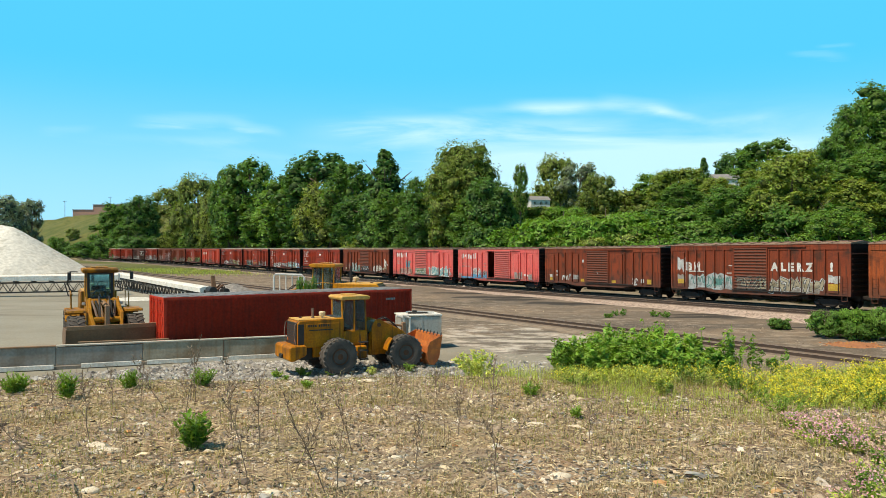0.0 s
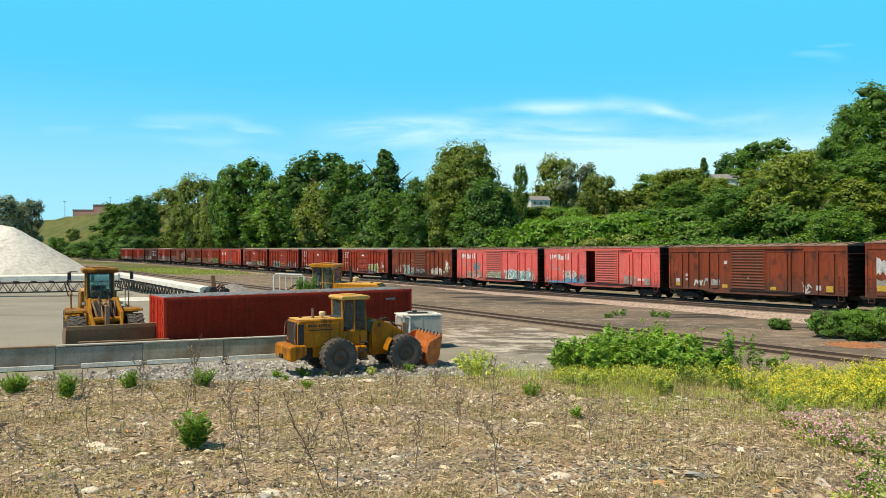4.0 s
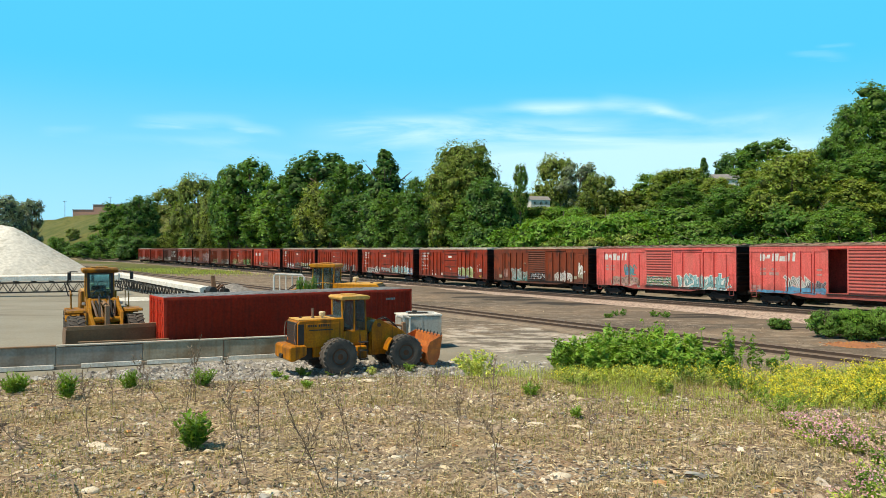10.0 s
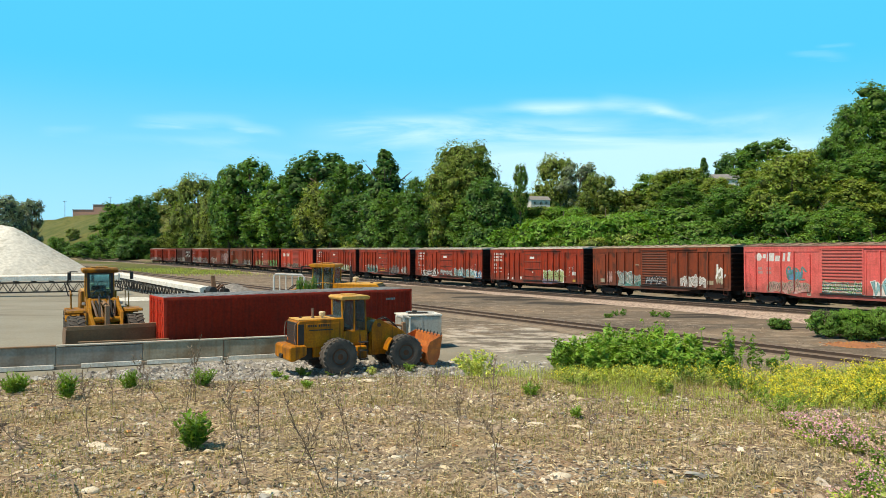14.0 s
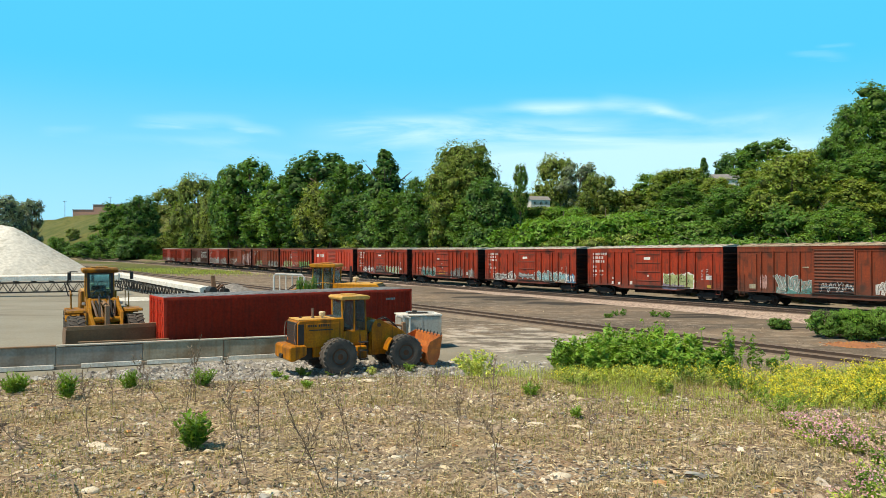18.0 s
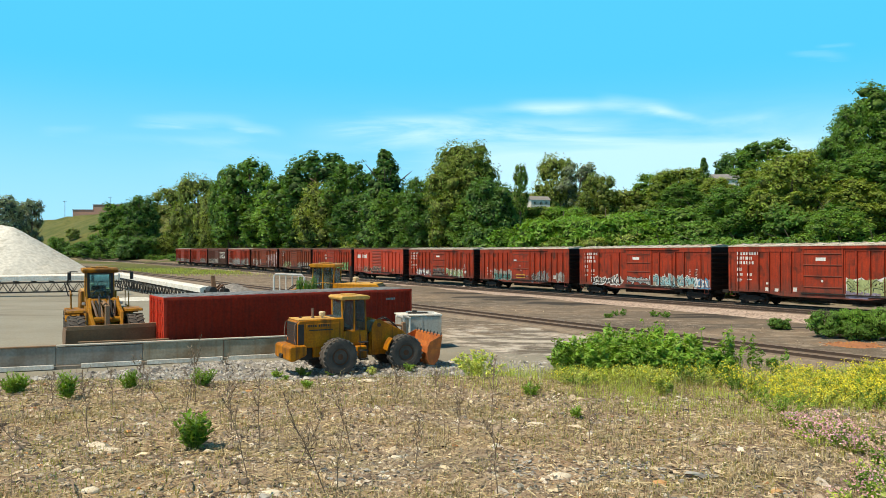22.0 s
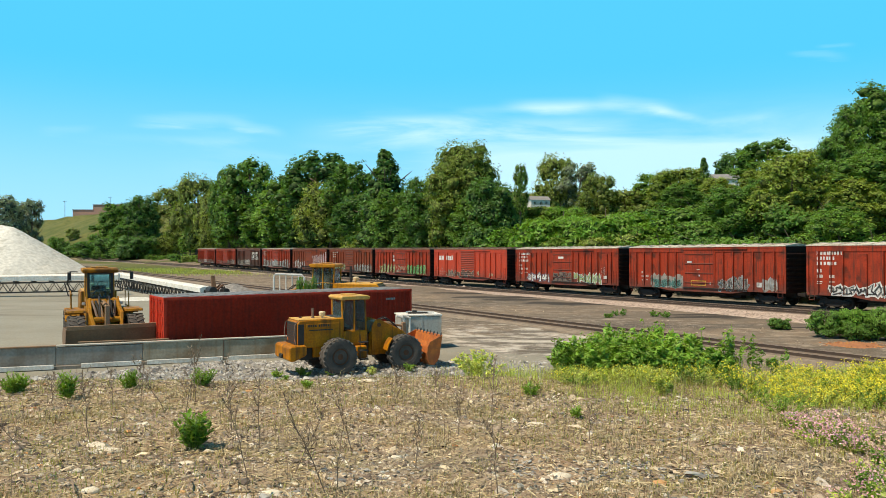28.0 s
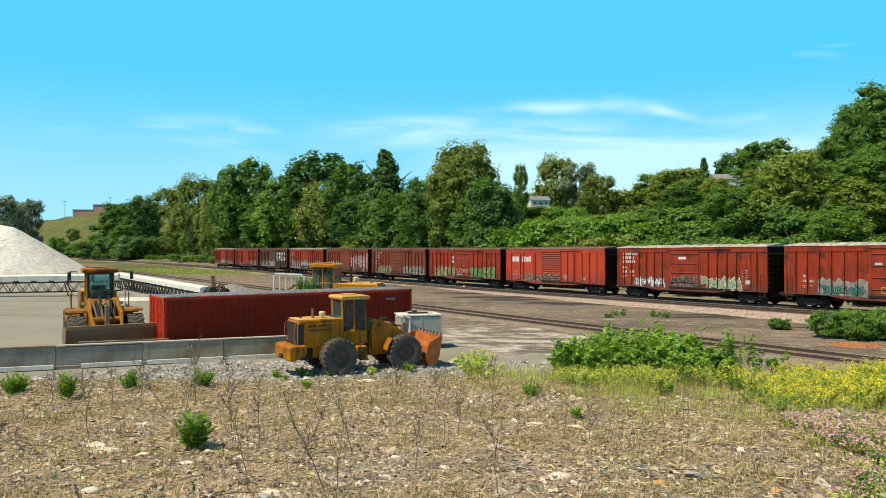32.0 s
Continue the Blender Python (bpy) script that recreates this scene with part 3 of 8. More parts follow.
def ground_material():
    m = bpy.data.materials.new("ground")
    m.use_nodes = True
    nt = m.node_tree
    N, Lk = nt.nodes.new, nt.links.new
    p = nt.nodes["Principled BSDF"]
    geo, att, sep = N("ShaderNodeNewGeometry"), N("ShaderNodeAttribute"), N("ShaderNodeSeparateColor")
    att.attribute_name = "soil"
    Lk(att.outputs["Color"], sep.inputs[0])
    pos = geo.outputs["Position"]

    def tex(sc, detail=6.0, rough=0.55, stretch=None):
        n = N("ShaderNodeTexNoise")
        n.inputs["Scale"].default_value, n.inputs["Detail"].default_value, n.inputs["Roughness"].default_value = sc, detail, rough
        src = pos
        if stretch:
            mp = N("ShaderNodeMapping")
            mp.inputs["Rotation"].default_value = (0, 0, radians(57))
            mp.inputs["Scale"].default_value = stretch
            Lk(pos, mp.inputs[0])
            src = mp.outputs[0]
        Lk(src, n.inputs["Vector"])
        return n.outputs["Fac"]

    def ramp(src, a, b, lo=0.0, hi=1.0):
        r = N("ShaderNodeMapRange")
        for i, v in enumerate((a, b, lo, hi)):
            r.inputs[i + 1].default_value = v
        Lk(src, r.inputs[0])
        return r.outputs[0]

    def blend(fac, a, b, mode="MIX"):
        x = N("ShaderNodeMix")
        x.data_type, x.blend_type = "RGBA", mode
        for key, v in (("Factor", fac), ("A", a), ("B", b)):
            if isinstance(v, tuple):
                x.inputs[key].default_value = (*v[:3], 1)
            elif isinstance(v, float):
                x.inputs[key].default_value = v
            else:
                Lk(v, x.inputs[key])
        return x.outputs["Result"]

    # dry bank: earth, straw litter, pebbles
    bank_col = blend(ramp(tex(0.9), 0.35, 0.65), (0.41, 0.295, 0.19), (0.285, 0.21, 0.145))
    bank_col = blend(ramp(tex(3.5, 8.0, 0.65), 0.52, 0.64, 0.0, 0.6), bank_col, (0.19, 0.15, 0.125))
    bank_col = blend(ramp(tex(7.0), 0.48, 0.62, 0.0, 0.6), bank_col, (0.52, 0.41, 0.25))
    bank_col = blend(ramp(tex(1.4, 7.0, 0.65), 0.50, 0.62, 0.0, 0.6), bank_col, (0.29, 0.27, 0.10))
    bank_col = blend(ramp(tex(0.55, 7.0, 0.6), 0.52, 0.62, 0.0, 0.6), bank_col, (0.22, 0.195, 0.17))
    bank_col = blend(ramp(tex(0.7, 7.0, 0.6), 0.56, 0.66, 0.0, 0.5), bank_col, (0.40, 0.27, 0.17))
    bank_col = blend(ramp(tex(30.0), 0.52, 0.66, 0.0, 0.85), bank_col, (0.12, 0.09, 0.07))
    bank_col = blend(ramp(tex(55.0), 0.56, 0.66, 0.0, 0.7), bank_col, (0.56, 0.49, 0.38))
    vo = N("ShaderNodeTexVoronoi")
    vo.inputs["Scale"].default_value = 22.0
    Lk(pos, vo.inputs["Vector"])
    peb = ramp(vo.outputs["Distance"], 0.20, 0.30, 1.0, 0.0)
    mask = N("ShaderNodeMath")
    mask.operation = "MULTIPLY"
    Lk(peb, mask.inputs[0])
    Lk(ramp(tex(3.0), 0.45, 0.6), mask.inputs[1])
    bank_col = blend(mask.outputs[0], bank_col, (0.40, 0.34, 0.26))
    # dirt between the tracks: brown, with dark oily patches drawn out along the line
    dirt = blend(ramp(tex(0.25), 0.35, 0.65), (0.315, 0.228, 0.155), (0.195, 0.145, 0.10))
    dirt = blend(ramp(tex(0.16, 6.0, 0.6, (0.16, 1.0, 1.0)), 0.50, 0.58, 0.0, 0.85), dirt, (0.115, 0.092, 0.072))
    dirt = blend(ramp(tex(0.45, 6.0, 0.6, (0.14, 1.0, 1.0)), 0.54, 0.66, 0.0, 0.55), dirt, (0.44, 0.37, 0.29))
    dirt = blend(ramp(tex(0.12, 5.0, 0.5, (0.2, 1.0, 1.0)), 0.62, 0.66, 0.0, 0.9), dirt, (0.05, 0.045, 0.04))
    # fine ruts along the line, damp dark patches, whitish fines on the near side of the siding
    dirt = blend(ramp(tex(1.3, 5.0, 0.6, (0.08, 1.0, 1.0)), 0.50, 0.62, 0.0, 0.7), dirt, (0.14, 0.11, 0.085))
    wear_att, wear = N("ShaderNodeAttribute"), N("ShaderNodeSeparateColor")
    wear_att.attribute_name = "wear"
    Lk(wear_att.outputs["Color"], wear.inputs[0])

    def with_noise(src, amount, noise_src):
        a = N("ShaderNodeMath")
        a.operation = "ADD"
        Lk(src, a.inputs[0])
        Lk(ramp(noise_src, 0.3, 0.7, -amount, amount), a.inputs[1])
        return a.outputs[0]

    yard = blend(ramp(tex(0.12), 0.35, 0.65), (0.335, 0.325, 0.27), (0.265, 0.258, 0.212))
    yard = blend(ramp(tex(9.0), 0.4, 0.65, 0.0, 0.5), yard, (0.21, 0.19, 0.16))
    dirt = blend(ramp(tex(2.2, 8.0, 0.65, (0.5, 1.0, 1.0)), 0.42, 0.66, 0.0, 0.55), dirt, (0.13, 0.105, 0.08))
    dirt = blend(ramp(tex(14.0), 0.5, 0.66, 0.0, 0.6), dirt, (0.42, 0.36, 0.29))
    dirt = blend(ramp(tex(5.0, 8.0, 0.7), 0.52, 0.64, 0.0, 0.6), dirt, (0.12, 0.095, 0.075))
    dirt = blend(ramp(tex(0.7, 9.0, 0.75), 0.46, 0.56, 0.0, 0.7), dirt, (0.13, 0.105, 0.08))
    dirt = blend(ramp(tex(1.2, 9.0, 0.72, (0.6, 1.0, 1.0)), 0.53, 0.60, 0.0, 0.6), dirt, (0.42, 0.35, 0.275))
    yard = blend(ramp(tex(0.5, 9.0, 0.7, (0.4, 1.0, 1.0)), 0.46, 0.64, 0.0, 0.45), yard, (0.24, 0.215, 0.17))
    dirt = blend(sep.outputs["Blue"], dirt, yard)
    damp = with_noise(wear.outputs["Green"], 0.9, tex(0.28, 6.0, 0.6, (0.18, 1.0, 1.0)))
    dirt = blend(ramp(damp, 0.2, 0.9, 0.0, 0.75), dirt, (0.155, 0.13, 0.105))
    dirt = blend(ramp(damp, 1.06, 1.16, 0.0, 0.92), dirt, (0.045, 0.04, 0.036))
    pale = with_noise(wear.outputs["Red"], 0.8, tex(0.55, 9.0, 0.72, (0.9, 1.0, 1.0)))
    dirt = blend(ramp(pale, 0.85, 1.3, 0.0, 0.85), dirt, (0.56, 0.51, 0.445))
    rut = with_noise(wear.outputs["Red"], 0.8, tex(0.6, 9.0, 0.7, (0.4, 1.0, 1.0)))
    dirt = blend(ramp(rut, 1.05, 1.35, 0.0, 0.85), dirt, (0.11, 0.09, 0.072))
    grass = blend(ramp(tex(0.18), 0.38, 0.62), (0.070, 0.100, 0.022), (0.125, 0.132, 0.036))
    grass = blend(ramp(tex(1.8), 0.4, 0.65, 0.0, 0.7), grass, (0.07, 0.10, 0.025))
    grass = blend(ramp(tex(0.06), 0.42, 0.58, 0.0, 0.6), grass, (0.17, 0.165, 0.055))
    grass = blend(ramp(tex(0.35, 8.0, 0.7), 0.5, 0.6, 0.0, 0.6), grass, (0.055, 0.075, 0.02))
    col = dirt
    edge = N("ShaderNodeMath")
    edge.operation = "ADD"
    Lk(sep.outputs["Green"], edge.inputs[0])
    Lk(ramp(tex(0.9), 0.2, 0.8, -0.3, 0.3), edge.inputs[1])
    col = blend(ramp(edge.outputs[0], 0.4, 0.7), col, grass)
    col = blend(ramp(wear.outputs["Blue"], 0.1, 0.9, 0.0, 0.85), col, blend(ramp(tex(1.1, 8.0, 0.7), 0.4, 0.6), (0.30, 0.265, 0.22), (0.17, 0.145, 0.11)))
    edge2 = N("ShaderNodeMath")
    edge2.operation = "ADD"
    Lk(sep.outputs["Red"], edge2.inputs[0])
    Lk(ramp(tex(1.5), 0.2, 0.8, -0.2, 0.2), edge2.inputs[1])
    col = blend(ramp(edge2.outputs[0], 0.2, 0.5), col, bank_col)
    Lk(col, p.inputs["Base Color"])
    p.inputs["Roughness"].default_value = 0.95
    p.inputs["Specular IOR Level"].default_value = 0.2
    b = N("ShaderNodeBump")
    b.inputs["Strength"].default_value, b.inputs["Distance"].default_value = 0.7, 0.03
    Lk(tex(20.0, 8.0, 0.65), b.inputs["Height"])
    Lk(b.outputs[0], p.inputs["Normal"])
    return m


make_ground()


def ground_at(x, y):
    return float(ground_z(x, y))


# ---------------------------------------------------------------- tracks
def sweep(name, profile, places, mat, parent, label=""):
    """Sweeps an (across, up) outline along places (x, y, heading)."""
    bm = bm_new()
    rings = []
    for x, y, h, lift in places:
        nx, ny = math.sin(h), math.cos(h)
        rings.append([bm.verts.new((x + a * nx, y + a * ny, u + (lift if u > 0 else 0.0))) for a, u in profile])
    n = len(profile)
    for u, v in zip(rings, rings[1:]):
        for k in range(n):
            bm.faces.new((u[k], u[(k + 1) % n], v[(k + 1) % n], v[k]))
    bm.faces.new(rings[0])
    bm.faces.new(rings[-1][::-1])
    bmesh.ops.recalc_face_normals(bm, faces=bm.faces[:])
    return part(name, bm, mat, parent, label)


def make_track(name, place, rise, s0, s1, step, rail_z, label, near0, near1, buried=0.0, bed="ballast", half=1.6, foot=3.7, head="rail_top", steel="rail_steel", bed_drop=0.15, inner="tie_bed"):
    track = tagged(new(name), label, "railway track", kind="structure")
    places = [(*place(s), rise(s)) for s in np.arange(s0, s1, step)]
    sweep("ballast", [(-foot, -0.06), (-half, rail_z - bed_drop), (half, rail_z - bed_drop), (foot - 0.5, -0.06)], places, bed, track)
    sweep("trackbed", [(-1.28, rail_z - bed_drop - 0.02), (-1.18, rail_z - bed_drop + 0.012), (1.18, rail_z - bed_drop + 0.012), (1.28, rail_z - bed_drop - 0.02)], places, inner, track, "dark oily stone between the rails")
    for a in (-0.7535, 0.7535):
        rail = sweep("rail", [(a - 0.07, rail_z - 0.16), (a - 0.03, rail_z - 0.12), (a - 0.035, rail_z), (a + 0.035, rail_z), (a + 0.03, rail_z - 0.12), (a + 0.07, rail_z - 0.16)], places, steel, track)
        sweep("rail_head", [(a - 0.034, rail_z - 0.02), (a - 0.034, rail_z + 0.004), (a + 0.034, rail_z + 0.004), (a + 0.034, rail_z - 0.02)], places, head, rail, "worn running surface")
    me = as_mesh("tie", bm_box(bm_new(), -0.115, 0.115, -1.25, 1.25, -0.14, 0.0, 0.015), "tie")
    rng = random.Random(5)
    far = bm_new()
    for s in np.arange(s0, min(s1, 130), 0.55):
        x, y, h = place(s)
        m = pose(x, y, rise(s) + rail_z - 0.125 - buried + rng.uniform(-0.01, 0.01), 0, 0, -math.degrees(h) + rng.uniform(-1, 1))
        if near0 < s < near1:
            mesh_part("tie", me, "tie", track).matrix_local = m
        elif s > -160:
            bm_box(far, -0.115, 0.115, -1.25, 1.25, -0.14, 0.0, m=m)
    part("ties", far, "tie", track, kind="stuff")
    return track


def siding_at(s):
    q = SIDING_A + SIDING_D * s
    return q.x, q.y, math.atan2(-SIDING_D.y, SIDING_D.x)


make_track("track_main", track_at, rail_rise, -520.0, 300.0, 5.0, RAIL_Z, "rusty main railway track on brown ballast", -20, 80, half=1.7, foot=2.4, bed="ballast_dark")
make_track("track_passing", lambda s: track_at(s, -3.8), rail_rise, -520.0, 300.0, 5.0, RAIL_Z, "rusty passing track beside the main line on pinkish ballast", -20, 80, 0.02, half=1.9, foot=3.9, head="rail_worn")
make_track("track_siding", siding_at, lambda s: 0.0, -90.0, 230.0, 8.0, 0.25, "rusty siding track sunk in dirt", 50, 150, 0.15, "siding_dirt", 1.3, 2.2, "rail_worn", "rail_steel", 0.15, "siding_bed")


# ---------------------------------------------------------------- boxcars
CAR_HALF, CAR_SIDE, CAR_PITCH = 7.87, 1.46, 17.1
DOOR_HALF = 1.52
POST_DEPTH, WIDE_DEPTH, WIDE_HALF, BAND = 0.14, 0.11, 0.36, 0.36
AXLE_R = 0.42


def car_meshes():
    """Meshes that all the cars share."""
    out = {}
    bm = bm_new()
    for y in (-0.7175, 0.7175):
        o = -1 if y < 0 else 1
        bm_lathe(bm, [(y - 0.02 * o, 0.10), (y - 0.03 * o, AXLE_R + 0.025), (y, AXLE_R + 0.02), (y + 0.012 * o, AXLE_R), (y + 0.11 * o, AXLE_R - 0.008), (y + 0.11 * o, 0.34), (y + 0.06 * o, 0.30), (y + 0.07 * o, 0.16), (y + 0.13 * o, 0.13), (y + 0.13 * o, 0.08)], "y", 20)
    bm_lathe(bm, [(-1.05, 0.07), (-0.72, 0.09), (0.72, 0.09), (1.05, 0.07)], "y", 10)
    for k in range(4):   # drillings in the wheel plates
        a = k * math.pi / 2
        bm_tube(bm, [(0.22 * math.cos(a), -0.80, 0.22 * math.sin(a)), (0.22 * math.cos(a), -0.77, 0.22 * math.sin(a))], 0.035, 6)
    out["wheelset"] = as_mesh("wheelset", bm, "wheel_steel")
    bm = bm_new()
    for y in (-1.06, 1.06):
        bm_prism(bm, [(-1.15, 0.36), (-1.15, 0.55), (-0.55, 0.72), (0.55, 0.72), (1.15, 0.55), (1.15, 0.36), (0.62, 0.36), (0.35, 0.20), (-0.35, 0.20), (-0.62, 0.36)], "y", y - 0.06, y + 0.06, 0.02)
        for x in (-0.22, -0.07, 0.08, 0.23):
            bm_tube(bm, [(x, y, 0.26), (x, y, 0.62)], 0.06, 8)
        for x in (-0.86, 0.86):
            bm_box(bm, x - 0.15, x + 0.15, y - 0.10, y + 0.10, 0.32, 0.56, 0.03)
    bm_box(bm, -0.25, 0.25, -1.06, 1.06, 0.42, 0.74, 0.03)
    out["bogie_frame"] = as_mesh("bogie_frame", bm, "underframe")
    bm = bm_new()
    bm_box(bm, -0.35, 0.42, -0.14, 0.14, 0.74, 0.98, 0.03)
    bm_prism(bm, [(0.36, -0.20), (0.66, -0.22), (0.72, -0.10), (0.60, -0.02), (0.60, 0.10), (0.70, 0.16), (0.62, 0.24), (0.36, 0.16)], "z", 0.72, 1.0, 0.02)
    out["coupler"] = as_mesh("coupler", bm, "underframe")
    bm = bm_new()
    bm_prism(bm, [(-0.055, -CAR_SIDE + 0.004), (-0.05, -CAR_SIDE - POST_DEPTH), (0.05, -CAR_SIDE - POST_DEPTH), (0.055, -CAR_SIDE + 0.004)], "z", 0.0, 1.0)
    out["post"] = bm
    return out


def car_body(height, ext):
    """Side walls with a door opening each, end walls with ribs, floor, inside lining."""
    bm = bm_new()
    t = 0.05
    for o in (-1, 1):
        ya, yb = sorted((o * CAR_SIDE, o * (CAR_SIDE - t)))
        for x0, x1 in ((-CAR_HALF, -DOOR_HALF), (DOOR_HALF, CAR_HALF)):
            bm_box(bm, x0, x1, ya, yb, 1.06, height)
        bm_box(bm, -DOOR_HALF, DOOR_HALF, ya, yb, height - 0.22, height)
        # sill that hangs lower towards the middle
        yc, yd = sorted((o * (CAR_SIDE + 0.05), o * (CAR_SIDE - 0.02)))
        bm_prism(bm, [(-CAR_HALF, 1.16), (-CAR_HALF, 0.98), (-4.6, 0.98), (-3.2, ext), (3.2, ext), (4.6, 0.98), (CAR_HALF, 0.98), (CAR_HALF, 1.16)], "y", yc, yd)
        # top chord
        bm_box(bm, -CAR_HALF, CAR_HALF, yc, yd, height - 0.10, height + 0.04)
        # corner posts
        for x in (-CAR_HALF + 0.06, CAR_HALF - 0.06):
            bm_box(bm, x - 0.07, x + 0.07, yc, yd, 1.16, height - 0.10)
        # door posts
        for x in (-DOOR_HALF - 0.07, DOOR_HALF + 0.07):
            bm_box(bm, x - 0.06, x + 0.06, yc, yd, 1.16, height - 0.10)
    # band along the top of the side sheets
    for o in (-1, 1):
        ya, yb = sorted((o * (CAR_SIDE + 0.04), o * (CAR_SIDE - 0.01)))
        for x0, x1 in ((-CAR_HALF + 0.13, -DOOR_HALF - 0.13), (DOOR_HALF + 0.13, CAR_HALF - 0.13)):
            bm_box(bm, x0, x1, ya, yb, height - BAND, height - 0.10)
    bm_box(bm, -CAR_HALF + t, CAR_HALF - t, -CAR_SIDE + t, CAR_SIDE - t, 1.02, 1.10)
    return bm


def car_end(height):
    """The flat sheet of an end wall, at the +x end."""
    return bm_box(bm_new(), CAR_HALF - 0.05, CAR_HALF, -CAR_SIDE, CAR_SIDE, 0.98, height)


def end_rib_mesh(paint):
    bm = bm_new()
    bm_prism(bm, [(CAR_HALF, 0.0), (CAR_HALF + 0.07, 0.07), (CAR_HALF + 0.07, 0.13), (CAR_HALF, 0.20)], "y", -CAR_SIDE + 0.06, CAR_SIDE - 0.06)
    return as_mesh("end_rib", bm, paint)


def car_roof(height):
    bm = bm_new()
    e, r = height + 0.06, height + 0.27
    bm_prism(bm, [(-CAR_SIDE - 0.08, e - 0.02), (-CAR_SIDE - 0.08, e + 0.05), (0, r), (CAR_SIDE + 0.08, e + 0.05), (CAR_SIDE + 0.08, e - 0.02)], "x", -CAR_HALF - 0.04, CAR_HALF + 0.04)
    for k in range(15):   # raised seams between the roof sheets
        x = -CAR_HALF + 0.3 + k * (2 * CAR_HALF - 0.6) / 14
        bm_prism(bm, [(-CAR_SIDE - 0.06, e + 0.05), (0, r), (CAR_SIDE + 0.06, e + 0.05), (CAR_SIDE + 0.06, e + 0.10), (0, r + 0.05), (-CAR_SIDE - 0.06, e + 0.10)], "x", x - 0.04, x + 0.04)
    return bm


def car_door(height):
    bm = bm_new()
    z0, z1 = 1.14, height - 0.14
    bm_box(bm, -DOOR_HALF, DOOR_HALF, -CAR_SIDE - 0.075, -CAR_SIDE - 0.035, z0, z1)
    for x in (-DOOR_HALF + 0.05, DOOR_HALF - 0.05):
        bm_box(bm, x - 0.05, x + 0.05, -CAR_SIDE - 0.10, -CAR_SIDE - 0.07, z0, z1)
    return bm


def rib_mesh(height, ribs, paint):
    """One rib of a door, at its middle height."""
    bm = bm_new()
    w = 0.32 * (height - 1.28) / ribs if ribs > 8 else 0.045
    bm_prism(bm, [(-CAR_SIDE - 0.074, -w), (-CAR_SIDE - 0.125, -w * 0.3), (-CAR_SIDE - 0.125, w * 0.3), (-CAR_SIDE - 0.074, w)], "x", -DOOR_HALF + 0.1, DOOR_HALF - 0.1)
    return as_mesh("door_rib", bm, paint)


def clip_rect(poly, x0, x1, z0, z1):
    """The part of an (x, z) outline inside a rectangle."""
    for axis, limit, sign in ((0, x0, 1), (0, x1, -1), (1, z0, 1), (1, z1, -1)):
        out = []
        for a, b in zip(poly, poly[1:] + poly[:1]):
            da, db = sign * (a[axis] - limit), sign * (b[axis] - limit)
            if da >= 0:
                out.append(a)
            if da * db < 0:
                f = da / (da - db)
                out.append((a[0] + f * (b[0] - a[0]), a[1] + f * (b[1] - a[1])))
        poly = out
        if len(poly) < 3:
            return []
    return poly


def paint_layer(parent, shapes, mat, depth, zones, label="", name="painted_marking", kind=""):
    """Flat paint ((x, z) outlines) on the near side; it lies on each of the side's surfaces (zones: x0, x1, z0, z1, how far proud)."""
    bm = bm_new()
    for j, outline in enumerate(shapes):
        xs, zs = [p[0] for p in outline], [p[1] for p in outline]
        for x0, x1, z0, z1, proud in zones:
            if max(xs) < x0 or min(xs) > x1 or max(zs) < z0 or min(zs) > z1:
                continue
            poly = clip_rect(list(outline), x0, x1, z0, z1)
            if poly:
                y = -CAR_SIDE - proud - 0.003 - depth * 0.0025 - (j % 4) * 0.0005
                try:
                    bm.faces.new([bm.verts.new((x, y, z)) for x, z in poly])
                except ValueError:
                    continue
    bmesh.ops.triangulate(bm, faces=[f for f in bm.faces if len(f.verts) > 4])
    for f in bm.faces:
        f.normal_update()
        if f.normal.y > 0:
            f.normal_flip()
    if not bm.faces:
        bm.free()
        return None
    return part(name, bm, mat, parent, label, kind=kind)


def rounded(points):
    """Cuts the corners of a bent line."""
    out = [points[0]]
    for a, b in zip(points, points[1:]):
        out += [(a[0] * 0.75 + b[0] * 0.25, a[1] * 0.75 + b[1] * 0.25), (a[0] * 0.25 + b[0] * 0.75, a[1] * 0.25 + b[1] * 0.75)]
    return out + [points[-1]]


def stroke(points, w):
    """A bent stroke of width w, as four-cornered pieces from joint to joint."""
    left, right = [], []
    for i, (x, z) in enumerate(points):
        x0, z0 = points[max(i - 1, 0)]
        x1, z1 = points[min(i + 1, len(points) - 1)]
        n = math.hypot(x1 - x0, z1 - z0) or 1.0
        ux, uz = (x1 - x0) / n, (z1 - z0) / n
        grow = w / 2 if 0 < i < len(points) - 1 else w * 0.42
        out = 0.0 if 0 < i < len(points) - 1 else w * 0.4 * (-1 if i == 0 else 1)
        left.append((x - uz * grow + ux * out, z + ux * grow + uz * out))
        right.append((x + uz * grow + ux * out, z - ux * grow + uz * out))
    return [[left[i], left[i + 1], right[i + 1], right[i]] for i in range(len(points) - 1)]


def cloud(parent, zones, x0, x1, z0, z1, mat, seed, label="faded sprayed patch", drip=0.25, depth=0):
    """A ragged sprayed patch with runs along its lower edge."""
    rng = random.Random(seed)
    n = max(6, int((x1 - x0) / 0.28))
    tops = [z1 - (z1 - z0) * rng.uniform(0.0, 0.28) for k in range(n + 1)]
    lows = [z0 + (z1 - z0) * drip * rng.uniform(-0.1, 1.0) for k in range(n + 1)]
    step = (x1 - x0) / n
    shapes = [[(x0 + k * step, lows[k]), (x0 + (k + 1) * step, lows[k + 1]), (x0 + (k + 1) * step, tops[k + 1]), (x0 + k * step, tops[k])] for k in range(n)]
    return paint_layer(parent, shapes, mat, depth, zones, label, "sprayed_patch")


